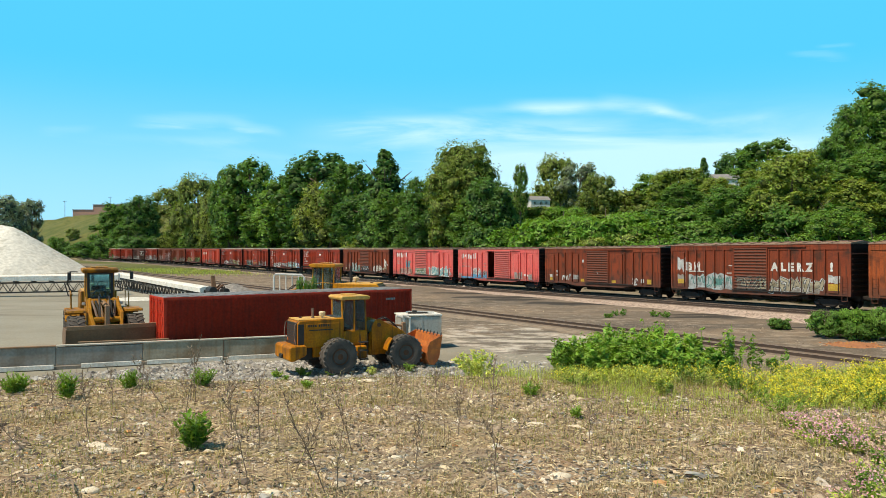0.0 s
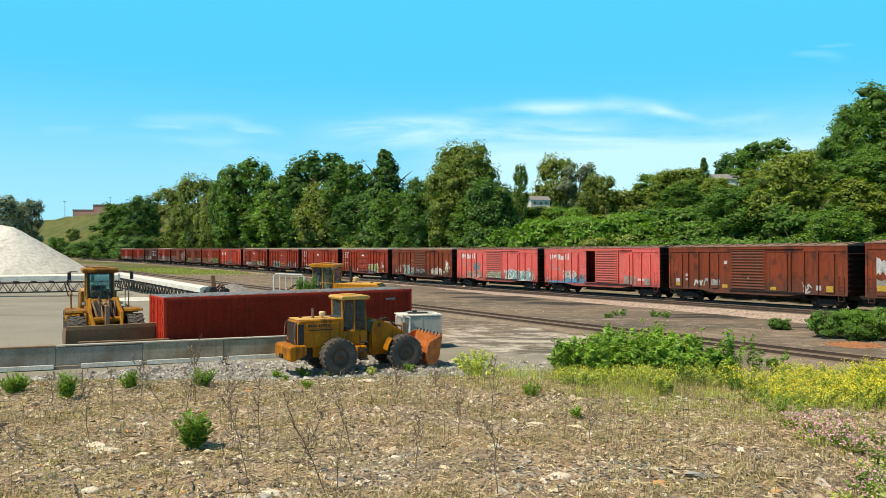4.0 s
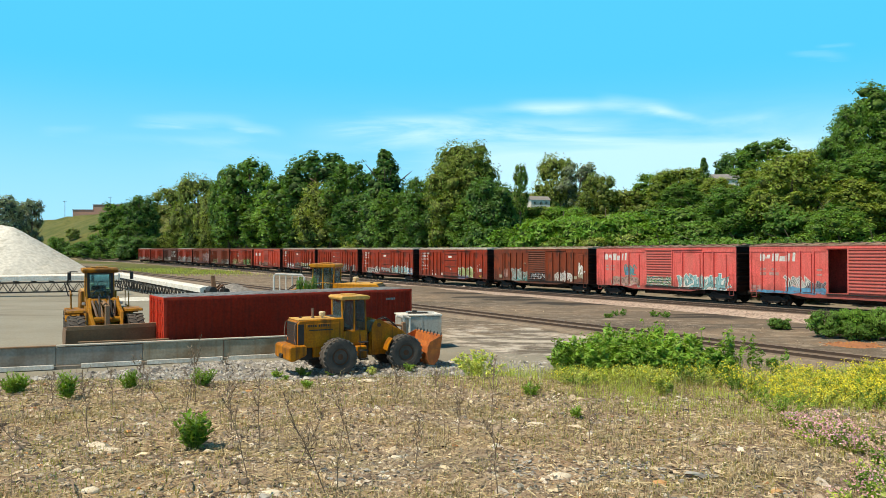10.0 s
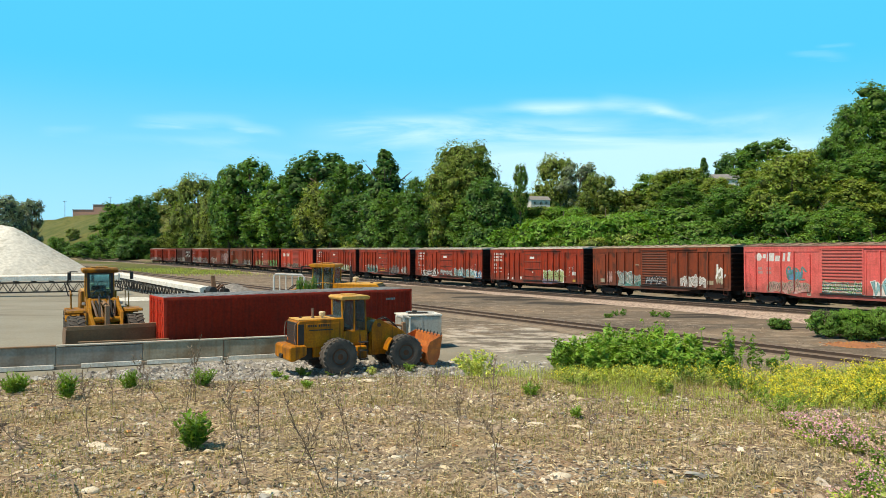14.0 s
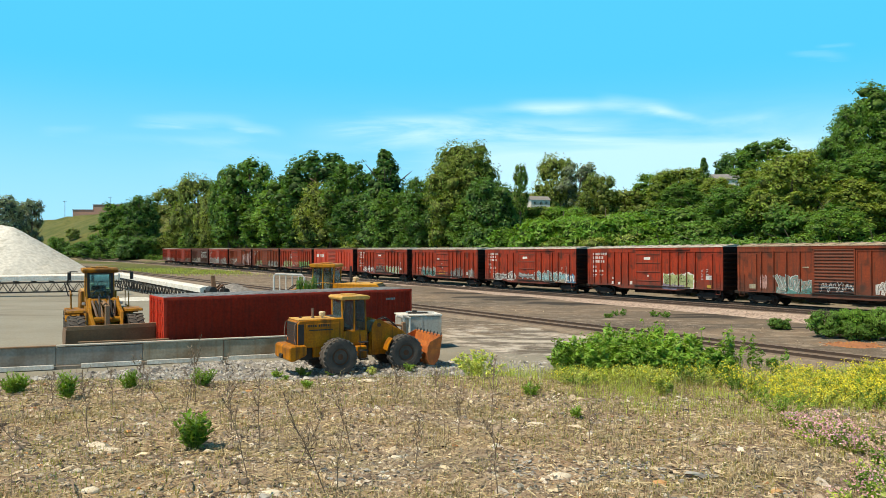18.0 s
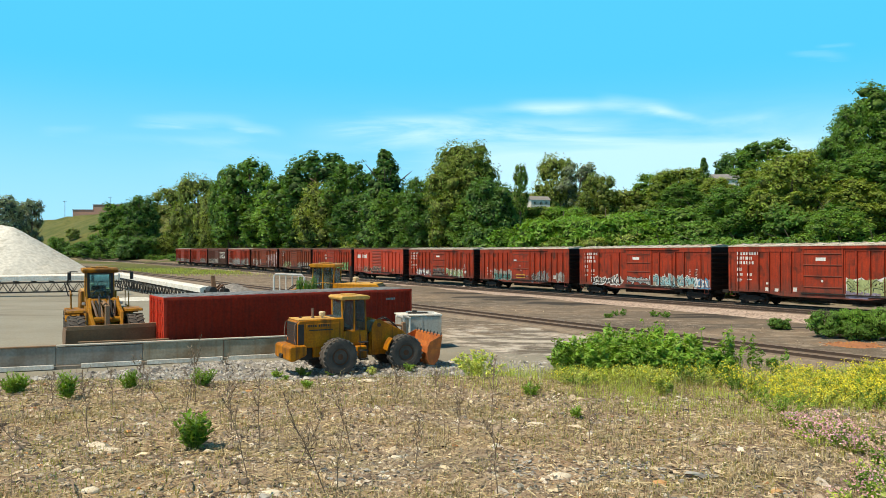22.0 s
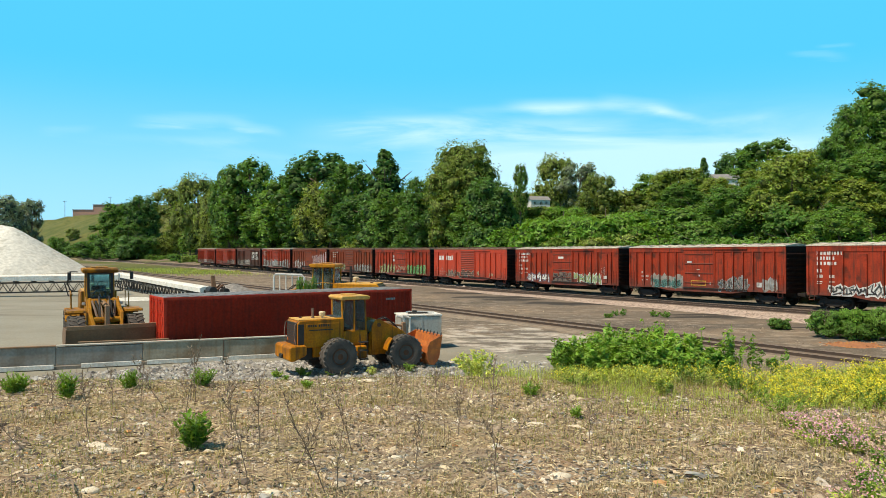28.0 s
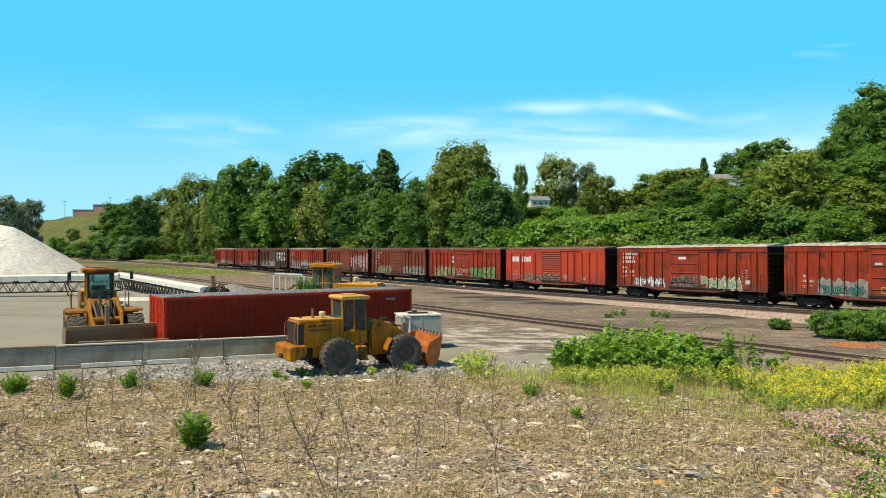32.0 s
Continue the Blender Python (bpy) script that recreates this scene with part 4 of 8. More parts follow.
# bent lines of sprayed shapes in a unit square; none of them is a letter
SWEEPS = (
    [[(0.0, 0.1), (0.25, 1.0), (0.4, 0.2), (0.7, 0.95), (0.8, 0.1), (1.1, 0.75)]],
    [[(-0.1, 0.9), (0.35, 0.55), (0.1, 0.1), (0.75, 0.4), (0.55, 1.0), (1.1, 0.6)], [(0.3, 0.0), (0.95, 0.1)]],
    [[(0.0, 0.0), (0.3, 1.0), (0.55, 0.35), (0.75, 1.0), (1.0, 0.05)], [(0.1, 0.35), (1.05, 0.5)]],
    [[(0.1, 1.0), (0.3, 0.3), (-0.05, 0.05)], [(0.3, 0.6), (0.8, 1.0), (0.75, 0.0), (1.1, 0.35)], [(0.35, 0.1), (0.75, 0.2)]],
    [[(0.0, 0.6), (0.3, 0.95), (0.45, 0.1), (0.85, 0.15), (0.7, 0.7), (1.1, 0.95)]],
    [[(0.15, 0.0), (0.0, 0.7), (0.45, 0.95), (0.5, 0.3), (0.95, 0.9), (1.0, 0.2)], [(0.2, 0.45), (0.8, 0.4)]],
)


def spray_piece(parent, zones, x0, x1, z0, z1, letters, fill, rim, ink, seed, thick=1.0):
    """A row of sprayed letter shapes that spell nothing: a wide halo, a dark outline, a fill."""
    rng = random.Random(seed)
    w = (x1 - x0) / letters
    h = z1 - z0
    size = 0.26 * min(w, h * 0.8) * thick
    for k in range(letters):
        sweep_lines = rng.choice(SWEEPS)
        lean = rng.uniform(-0.2, 0.25)
        a = x0 + k * w + 0.08 * w
        hh = h * rng.uniform(0.72, 0.92)
        zb = z0 + size * 0.5 + rng.uniform(0.0, 0.1) * h
        flip = rng.random() < 0.5
        lines = []
        for line in sweep_lines:
            pts = [(a + 0.98 * w * ((1 - u) if flip else u) + rng.uniform(-0.12, 0.12) * w + lean * (v - 0.5) * w, zb + v * (hh - size) + rng.uniform(-0.10, 0.10) * h) for u, v in line]
            lines.append(rounded(pts) if rng.random() < 0.4 else pts)
        halo = [q for line in lines for q in stroke(line, size + 0.20)]
        letter = paint_layer(parent, halo, rim, 0 if k % 2 else 0.5, zones, "sprayed letter shape", "sprayed_letter")
        if letter is None:
            continue
        paint_layer(letter, [q for line in lines for q in stroke(line, size + 0.06)], ink, 1 if k % 2 else 1.5, zones, "", "letter_ink")
        paint_layer(letter, [q for line in lines for q in stroke(line, max(0.05, size - 0.05))], fill, 2 if k % 2 else 2.5, zones, "", "letter_fill")


def spray_scrawl(parent, zones, x0, x1, z0, z1, letters, mat, seed, w=0.07):
    """Thin sprayed strokes that spell nothing."""
    rng = random.Random(seed)
    shapes = []
    step = (x1 - x0) / letters
    for k in range(letters):
        for line in rng.choice(SWEEPS):
            shapes += stroke(rounded([(x0 + (k + 0.05 + 0.95 * u) * step + rng.uniform(-0.08, 0.08) * step, z0 + (z1 - z0) * min(1.0, max(0.0, v + rng.uniform(-0.12, 0.12)))) for u, v in line]), w * rng.uniform(0.7, 1.3))
    paint_layer(parent, shapes, mat, 3, zones, "thin sprayed strokes", "sprayed_tag", "stuff")


def bars(parent, zones, rows, mat="paint_white", label="faded stencilled lettering"):
    """Plain bars for small lettering: x, z, width, height."""
    paint_layer(parent, [[(x, z), (x + w, z), (x + w, z + h), (x, z + h)] for x, z, w, h in rows], mat, 1, zones, label, "stencil_row", "stuff" if len(rows) > 1 else "")


def word_shapes(parent, zones, x, z, w, h, mat="paint_bright"):
    """The owner's mark as plain slanted shapes."""
    shapes = []
    for a, b, top in ((0.0, 0.16, 0.9), (0.18, 0.27, 0.45), (0.33, 0.50, 0.9), (0.53, 0.69, 0.62), (0.74, 0.80, 0.9), (0.87, 0.94, 1.0)):
        s = 0.10 * h
        shapes.append([(x + a * w, z), (x + b * w, z), (x + b * w + s, z + h * top), (x + a * w + s, z + h * top)])
    shapes[0] = [(x + 0.16 * w * 0.5 * (1 + math.cos(q * math.pi / 6)), z + h * 0.46 * (1 + math.sin(q * math.pi / 6))) for q in range(12)]
    shapes[1] = [(p[0], p[1] + h * 0.32) for p in shapes[1]]
    for shape in shapes:
        paint_layer(parent, [shape], mat, 1, zones, "white slanted shape of the owner's mark", "painted_mark")


def letters_mesh(text, size, x, z, parent, zones, mat, spread):
    """Block letters with the built-in font, laid on the car's side."""
    cu = bpy.data.curves.new("letters", "FONT")
    cu.body, cu.size, cu.resolution_u, cu.offset = text, size, 2, 0.05
    cu.space_character = spread
    ob = new("letters", cu)
    me = bpy.data.meshes.new_from_object(ob.evaluated_get(bpy.context.evaluated_depsgraph_get()))
    bpy.data.objects.remove(ob)
    me.calc_loop_triangles()
    shapes = [[(x + me.vertices[i].co.x, z + me.vertices[i].co.y) for i in tri.vertices] for tri in me.loop_triangles]
    bpy.data.meshes.remove(me)
    bpy.data.curves.remove(cu)
    paint_layer(parent, shapes, mat, 3, zones, "sprayed white block letters", "lettering", "stuff")


def small_row(x, z, wide, h, n, seed):
    """A row of small lettering as plain bars."""
    step = wide / n
    return [(x + k * step, z, step * (0.66 if (k + seed) % 3 else 0.5), h) for k in range(n)]


def company_rows(x, z, wide=2.0):
    """Three rows of company lettering as bars, and the number rows under them; z: the foot of the top row."""
    out = []
    for k, (share, n) in enumerate(((1.0, 8), (0.70, 6), (0.76, 6))):
        out += small_row(x, z - k * 0.36, wide * share, 0.23, n, k)
    out += small_row(x + 0.05, z - 1.24, 0.40, 0.24, 2, 5) + small_row(x + 0.05, z - 1.62, 0.42, 0.22, 3, 6) + small_row(x + 0.95, z - 1.62, 0.40, 0.22, 3, 7)
    return out + [(x + 0.05, z - 1.92, 0.36, 0.06), (x + 0.95, z - 1.92, 0.34, 0.06), (x + 0.05, z - 2.05, 0.30, 0.05)]


def number_rows(x, z):
    return small_row(x, z, 0.36, 0.20, 2, 11) + small_row(x, z - 0.34, 0.38, 0.19, 3, 12) + small_row(x + 0.5, z - 0.34, 0.38, 0.19, 3, 13) + [(x, z - 0.6, 0.22, 0.05), (x + 0.5, z - 0.6, 0.22, 0.05), (x, z - 0.72, 0.2, 0.04)]


def data_rows(x, z):
    """Small rows of data lettering near the end of a car."""
    return [(x + 0.03 * (j % 2), z - 0.13 * j, 0.22 - 0.05 * (j % 3), 0.035) for j in range(7)]


SHARED = car_meshes()
CACHE = {}


def boxcar(index, paint, label, height=4.42, roof="roof_rust", ribs=14, posts=6, slid=0.0, ext=0.78, door_paint=None, wide=()):
    car = thing("boxcar", label, "boxcar", "boxcars of the train")
    key = (paint, height, ext)
    if key not in CACHE:
        CACHE[key] = (as_mesh("body", car_body(height, ext), paint), end_rib_mesh("end_shade"), as_mesh("end_wall", car_end(height), "end_shade"))
    body = mesh_part("body", CACHE[key][0], None, car)
    for o in (0, 180):
        mesh_part("end_wall", CACHE[key][2], None, car, "end wall with its shade painted in").matrix_local = pose(0, 0, 0, 0, 0, o)
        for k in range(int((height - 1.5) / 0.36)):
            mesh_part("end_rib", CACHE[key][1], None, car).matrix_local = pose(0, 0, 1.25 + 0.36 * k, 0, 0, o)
    rk = (roof, height)
    if rk not in CACHE:
        CACHE[rk] = as_mesh("roof", car_roof(height), roof)
    mesh_part("roof", CACHE[rk], None, car)
    dk = (door_paint or paint, height, ribs, "door")
    if dk not in CACHE:
        CACHE[dk] = (as_mesh("door", car_door(height), door_paint or paint), rib_mesh(height, ribs, door_paint or paint))
    for o, shift in ((0, slid), (180, 0.0)):
        d = mesh_part("door", CACHE[dk][0], None, car, "ribbed sliding door, half open" if shift else "ribbed sliding door, closed")
        d.matrix_local = pose(0, 0, 0, 0, 0, o) @ pose(shift, -0.03 if shift else 0, 0)
        for k in range(ribs):
            mesh_part("door_rib", CACHE[dk][1], None, d).matrix_local = pose(0, 0, 1.14 + (k + 0.5) * (height - 1.28) / ribs)
    tk = (paint, height, "track")
    if tk not in CACHE:
        lower = bm_box(bm_new(), -DOOR_HALF - 0.1, DOOR_HALF + 3.1, -CAR_SIDE - 0.135, -CAR_SIDE - 0.052, 1.04, 1.12, 0.008)
        upper = bm_box(bm_new(), -DOOR_HALF - 0.1, DOOR_HALF + 3.1, -CAR_SIDE - 0.13, -CAR_SIDE - 0.052, height - 0.16, height - 0.10, 0.008)
        CACHE[tk] = (as_mesh("door_track", lower, "underframe"), as_mesh("door_track", upper, paint))
    for o in (0, 180):
        for k in range(2):
            mesh_part("door_track", CACHE[tk][k], None, car).matrix_local = pose(0, 0, 0, 0, 0, o)
    pk = (paint, height, "post")
    if pk not in CACHE:
        b = SHARED["post"].copy()
        bmesh.ops.transform(b, matrix=Matrix.Translation((0, 0, 1.14)) @ Matrix.Diagonal((1, 1, height - 1.12 - BAND, 1)), verts=b.verts[:])
        flat = bm_box(bm_new(), -WIDE_HALF, WIDE_HALF, -CAR_SIDE - WIDE_DEPTH, -CAR_SIDE + 0.004, 1.14, height - BAND - 0.16, 0.02)
        CACHE[pk] = (as_mesh("side_post", b, paint), as_mesh("side_panel", flat, paint))
    span = CAR_HALF - DOOR_HALF
    places = [o * (DOOR_HALF + span * (k + 1) / (posts + 1)) for k in range(posts) for o in (-1, 1)]
    zones = [(-CAR_HALF, -DOOR_HALF - 0.13, 1.16, height - BAND, 0.0), (DOOR_HALF + 0.13, CAR_HALF, 1.16, height - BAND, 0.0),
             (-DOOR_HALF + slid, DOOR_HALF + slid, 1.14, height - 0.14, 0.076 + (0.03 if slid else 0.0)), (-CAR_HALF, CAR_HALF, 0.98, 1.16, 0.051), (-3.2, 3.2, ext, 0.98, 0.051)]
    for x in places:
        near_wide = min((abs(x - q) for q in wide), default=9.0)
        if near_wide < WIDE_HALF + 0.16:
            continue
        for o in (0, 180):
            p = mesh_part("side_post", CACHE[pk][0], None, car)
            p.matrix_local = pose(0, 0, 0, 0, 0, o) @ pose(x, 0, 0)
        zones.append((x - 0.05, x + 0.05, 1.16, height - BAND, POST_DEPTH))
    for x in wide:
        for o in (0, 180):
            mesh_part("side_panel", CACHE[pk][1], None, car).matrix_local = pose(0, 0, 0, 0, 0, o) @ pose(x, 0, 0)
        zones.append((x - WIDE_HALF + 0.02, x + WIDE_HALF - 0.02, 1.16, height - BAND - 0.18, WIDE_DEPTH))
    pitch = (height - 1.28) / ribs
    half = 0.32 * pitch * 0.6 if ribs > 8 else 0.016
    for k in range(ribs):
        z = 1.14 + (k + 0.5) * pitch
        zones.append((-DOOR_HALF + 0.1 + slid, DOOR_HALF - 0.1 + slid, z - half, z + half, 0.127 + (0.03 if slid else 0.0)))
    if (paint, "ladder") not in CACHE:
        bm = bm_new()
        for x in (-0.2, 0.2):
            bm_box(bm, x - 0.012, x + 0.012, -0.03, 0.0, 1.10, 2.35)
        for k in range(5):
            bm_tube(bm, [(-0.2, -0.04, 1.16 + k * 0.29), (0.2, -0.04, 1.16 + k * 0.29)], 0.012, 6)
        bm_box(bm, -0.2, 0.2, -0.06, 0.0, 0.62, 0.65)
        for x in (-0.2, 0.2):
            bm_box(bm, x - 0.012, x + 0.012, -0.04, 0.0, 0.62, 1.02)
        CACHE[(paint, "ladder")] = as_mesh("ladder", bm, paint)
        bm = bm_new()
        bm_box(bm, -CAR_HALF, CAR_HALF, -0.30, 0.30, 0.62, 1.02)
        bm_box(bm, -4.4, 4.4, -0.95, 0.95, 0.66, 1.0)
        bm_box(bm, -3.0, 3.0, -0.12, 0.5, 0.36, 0.70)
        for x in (-3.4, -1.2, 1.2, 3.4):
            bm_box(bm, x - 0.08, x + 0.08, -1.4, 1.4, 0.80, 1.02)
        bm_tube(bm, [(-0.6, -0.75, 0.72), (0.5, -0.75, 0.72)], 0.2, 10)
        bm_box(bm, 1.5, 2.1, -0.95, -0.45, 0.55, 0.95, 0.03)
        bm_tube(bm, [(-5.2, -0.5, 0.62), (5.2, -0.5, 0.58)], 0.03, 6)
        CACHE["centre_sill"] = as_mesh("centre_sill", bm, "underframe")
    for o in (0, 180):
        for x in (-CAR_HALF + 0.42, CAR_HALF - 0.42):
            mesh_part("ladder", CACHE[(paint, "ladder")], None, car).matrix_local = pose(0, 0, 0, 0, 0, o) @ pose(x, -CAR_SIDE - 0.05, 0.0)
        mesh_part("coupler", SHARED["coupler"], None, car).matrix_local = pose(0, 0, 0, 0, 0, o) @ pose(CAR_HALF, 0, 0)
    mesh_part("centre_sill", CACHE["centre_sill"], None, car)
    wheels = []
    for bx in (-6.1, 6.1):
        bogie = mesh_part("bogie", SHARED["bogie_frame"], None, car)
        bogie.matrix_local = pose(bx, 0, 0)
        for ax in (-0.86, 0.86):
            w = mesh_part("wheelset", SHARED["wheelset"], None, bogie)
            w.matrix_local = pose(ax, 0, AXLE_R)
            wheels.append((w, ax))
    return dict(ob=car, index=index, wheels=wheels, zones=zones)


def make_train():
    """From the rear of the train to its head."""
    cars = []

    def add(*args, **kw):
        c = boxcar(len(cars) + 1, *args, **kw)
        cars.append(c)
        return c["ob"], c["zones"]

    o, p = add("oxide_paint", "weathered red-brown boxcar at the rear of the train", roof="roof_pale", ribs=4)
    cloud(o, p, -7.4, 7.2, 0.98, 2.0, "paint_dust", 1, "grey dusty sprayed band along the sill", 0.1)
    spray_scrawl(o, p, -6.8, 6.5, 1.2, 1.9, 12, "paint_grey", 1, 0.10)
    bars(o, p, number_rows(-6.6, 3.2))
    o, p = add("oxide_paint", "weathered red-brown boxcar with grey sprayed letters", ribs=4)
    cloud(o, p, 1.6, 7.4, 0.98, 2.2, "paint_dust", 2, "grey dusty sprayed band along the sill", 0.1)
    spray_piece(o, p, 1.9, 6.9, 1.15, 2.1, 5, "paint_grey", "paint_cream", "paint_black", 2)
    spray_scrawl(o, p, -7.0, -1.9, 1.15, 1.8, 5, "paint_grey", 62, 0.09)
    o, p = add("dull_paint", "dull brown boxcar with a white sprayed square", ribs=4)
    paint_layer(o, [[(2.0, 2.25), (6.8, 2.25), (6.8, 3.8), (2.0, 3.8)]], "paint_bright", 0, p, "white painted square")
    spray_scrawl(o, p, 2.3, 6.5, 2.45, 3.6, 3, "paint_black", 3, 0.22)
    cloud(o, p, -7.4, 1.1, 1.0, 2.3, "paint_dust", 33, "grey dusty sprayed band along the sill", 0.1)
    spray_piece(o, p, -7.0, -1.8, 1.2, 2.2, 5, "paint_grey", "paint_cream", "paint_black", 33)
    o, p = add("oxide_paint", "red-brown boxcar with grey sprayed letters along the sill", roof="roof_pale", ribs=4)
    cloud(o, p, -7.3, 7.4, 0.9, 2.3, "paint_dust", 4, "grey sprayed band along the sill", 0.1)
    spray_piece(o, p, -7.2, 7.3, 1.0, 2.5, 13, "paint_grey", "paint_white", "paint_black", 4)
    bars(o, p, company_rows(-7.0, 3.9))
    o, p = add("brown_paint", "brown boxcar with tall white and pink sprayed letters", ribs=4)
    spray_piece(o, p, -7.0, -2.0, 1.0, 2.7, 5, "paint_white", "paint_pink", "paint_black", 5)
    spray_piece(o, p, 1.7, 7.5, 1.0, 4.0, 5, "paint_pink", "paint_white", "paint_violet", 6)
    o, p = add("brown_paint", "dull brown boxcar with white company rows and grey-green sprayed letters", ribs=8)
    bars(o, p, company_rows(-6.6, 3.85))
    spray_piece(o, p, -5.7, -1.6, 0.98, 2.35, 5, "paint_lime", "paint_grey", "paint_black", 7)
    cloud(o, p, 1.7, 7.5, 0.98, 2.1, "paint_dust", 8, "grey sprayed patch", 0.1)
    spray_piece(o, p, 1.8, 7.5, 0.98, 2.4, 6, "paint_grey", "paint_cream", "paint_black", 8)
    o, p = add("oxide_paint", "red-brown boxcar with olive and bright green sprayed letters", ribs=4)
    spray_piece(o, p, -6.5, -1.6, 0.98, 2.5, 5, "paint_lime", "paint_cream", "paint_black", 9)
    spray_scrawl(o, p, -1.4, 1.2, 1.2, 2.3, 2, "paint_cream", 59, 0.12)
    cloud(o, p, 1.8, 6.9, 0.98, 2.5, "paint_green", 60, "bright green sprayed patch", 0.2)
    spray_piece(o, p, 1.8, 6.9, 1.0, 2.5, 5, "paint_green", "paint_lime", "paint_black", 10)
    bars(o, p, [(-2.4, 3.3, 0.45, 0.3), (-2.4, 2.75, 0.5, 0.35)])
    o, p = add("bright_red_paint", "bright orange-red boxcar with white lettering and a ribbed door", ribs=14, posts=5, wide=(-5.55, -3.2, 3.1, 6.45))
    bars(o, p, [(-6.7, 3.1, 0.55, 0.55), (-5.9, 3.1, 0.5, 0.55), (-4.8, 3.1, 0.5, 0.55), (-4.2, 3.1, 0.4, 0.5), (-3.6, 3.1, 0.3, 0.6)], "paint_bright", "white owner's lettering as bars")
    bars(o, p, number_rows(-7.0, 1.9) + number_rows(-5.9, 1.9), "paint_pink")
    spray_piece(o, p, -4.7, 1.3, 1.0, 2.0, 6, "paint_brown", "paint_cream", "paint_black", 11)
    cloud(o, p, 1.9, 2.5, 1.3, 1.9, "paint_cream", 61, "pale paint blot")
    cloud(o, p, 4.6, 5.2, 1.3, 1.7, "paint_cream", 63, "pale paint blot")
    o, p = add("oxide_paint", "red-brown boxcar with company rows and pale green sprayed letters", roof="roof_pale", ribs=4, wide=(6.1,))
    bars(o, p, company_rows(-7.1, 3.83) + [(-0.6, 3.45, 0.8, 0.22)], "paint_bright")
    spray_piece(o, p, -5.7, -2.2, 0.98, 2.0, 5, "paint_bright", "paint_violet", "paint_black", 12)
    cloud(o, p, -1.5, 1.45, 1.14, 2.15, "paint_brown", 13, "grey-brown sprayed patch on the door", 0.0)
    spray_scrawl(o, p, -1.4, 1.4, 1.2, 2.0, 4, "paint_black", 13, 0.08)
    spray_piece(o, p, 1.7, 5.5, 0.98, 2.3, 5, "paint_lime", "paint_bright", "paint_teal", 14)
    bars(o, p, data_rows(5.6, 2.5) + data_rows(6.0, 2.6) + [(6.0, 1.55, 0.45, 0.3)])
    o, p = add("oxide_paint", "clean red-brown boxcar with a teal sprayed piece under a pale crown", roof="roof_pale", ribs=4)
    bars(o, p, number_rows(-6.4, 2.2))
    cloud(o, p, -5.2, -1.7, 0.98, 2.3, "paint_dust", 15, "pale grey sprayed crown", 0.05)
    spray_piece(o, p, -5.0, -2.0, 1.0, 1.85, 5, "paint_teal", "paint_teal", "paint_black", 15)
    bars(o, p, [(-0.8, 1.65, 1.5, 0.06), (-0.8, 1.3, 1.5, 0.06), (-0.8, 1.3, 0.07, 0.4), (0.65, 1.3, 0.07, 0.4)], "paint_yellow", "yellow outlined box on the door")
    bars(o, p, [(-1.2, 3.15, 0.5, 0.16), (-0.2, 2.6, 0.3, 0.05), (0.0, 2.05, 0.14, 0.14), (1.1, 1.4, 0.12, 0.2), (5.4, 1.35, 0.45, 0.36)])
    spray_piece(o, p, 2.0, 4.6, 0.98, 2.2, 4, "paint_dust", "paint_grey", "paint_black", 16, 0.6)
    cloud(o, p, 6.0, 7.1, 1.0, 2.2, "paint_dust", 17, "pale grey sprayed patch")
    spray_scrawl(o, p, 6.0, 7.1, 1.1, 2.1, 2, "paint_grey", 17, 0.1)
    o, p = add("oxide_paint", "orange-brown boxcar with white company rows and blue and white sprayed letters", roof="roof_pale", ribs=4, wide=(-3.85, 3.5, 6.55))
    bars(o, p, company_rows(-7.1, 3.83) + [(-0.7, 3.4, 0.8, 0.24)], "paint_bright")
    spray_piece(o, p, -6.1, -2.2, 0.98, 1.9, 6, "paint_black", "paint_bright", "paint_white", 18)
    spray_piece(o, p, -1.4, 1.4, 1.2, 1.95, 4, "paint_grey", "paint_black", "paint_white", 19)
    cloud(o, p, 1.4, 6.1, 0.98, 2.0, "paint_cream", 20, "pale cream sprayed background", 0.1)
    spray_piece(o, p, 1.4, 6.2, 0.98, 2.25, 6, "paint_cyan", "paint_bright", "paint_black", 20)
    cloud(o, p, 6.3, 7.85, 0.98, 2.0, "paint_blue", 64, "light blue sprayed patch", 0.1)
    spray_scrawl(o, p, 6.4, 7.8, 1.1, 1.9, 2, "paint_bright", 64, 0.12)
    bars(o, p, data_rows(5.6, 2.55) + data_rows(6.4, 2.6))
    o, p = add("oxide_paint", "orange-brown boxcar with white company rows and a green sprayed piece", roof="roof_pale", ribs=4, wide=(6.55,))
    bars(o, p, company_rows(-7.05, 3.82) + [(-0.5, 3.4, 0.75, 0.24), (-4.6, 1.1, 0.35, 0.28), (-4.55, 1.6, 0.3, 0.16), (-3.8, 1.1, 0.3, 0.22), (-2.3, 1.15, 0.3, 0.3), (-0.1, 1.9, 0.16, 0.16)], "paint_bright")
    cloud(o, p, 1.6, 5.0, 1.0, 2.4, "paint_bright", 21, "white sprayed outline", 0.0)
    cloud(o, p, 1.72, 4.9, 1.05, 2.32, "paint_lime", 65, "pale green sprayed ground", 0.0, 1)
    cloud(o, p, 1.65, 4.0, 0.85, 1.4, "paint_violet", 66, "violet sprayed foot", 0.0, 1.5)
    spray_piece(o, p, 1.75, 4.9, 1.15, 2.3, 4, "paint_lime", "paint_lime", "paint_black", 21)
    bars(o, p, data_rows(5.7, 2.55) + data_rows(6.3, 2.6) + [(6.3, 1.8, 0.55, 0.34)])
    bars(o, p, [(6.4, 1.1, 0.4, 0.26)], "paint_yellow", "yellow square mark")
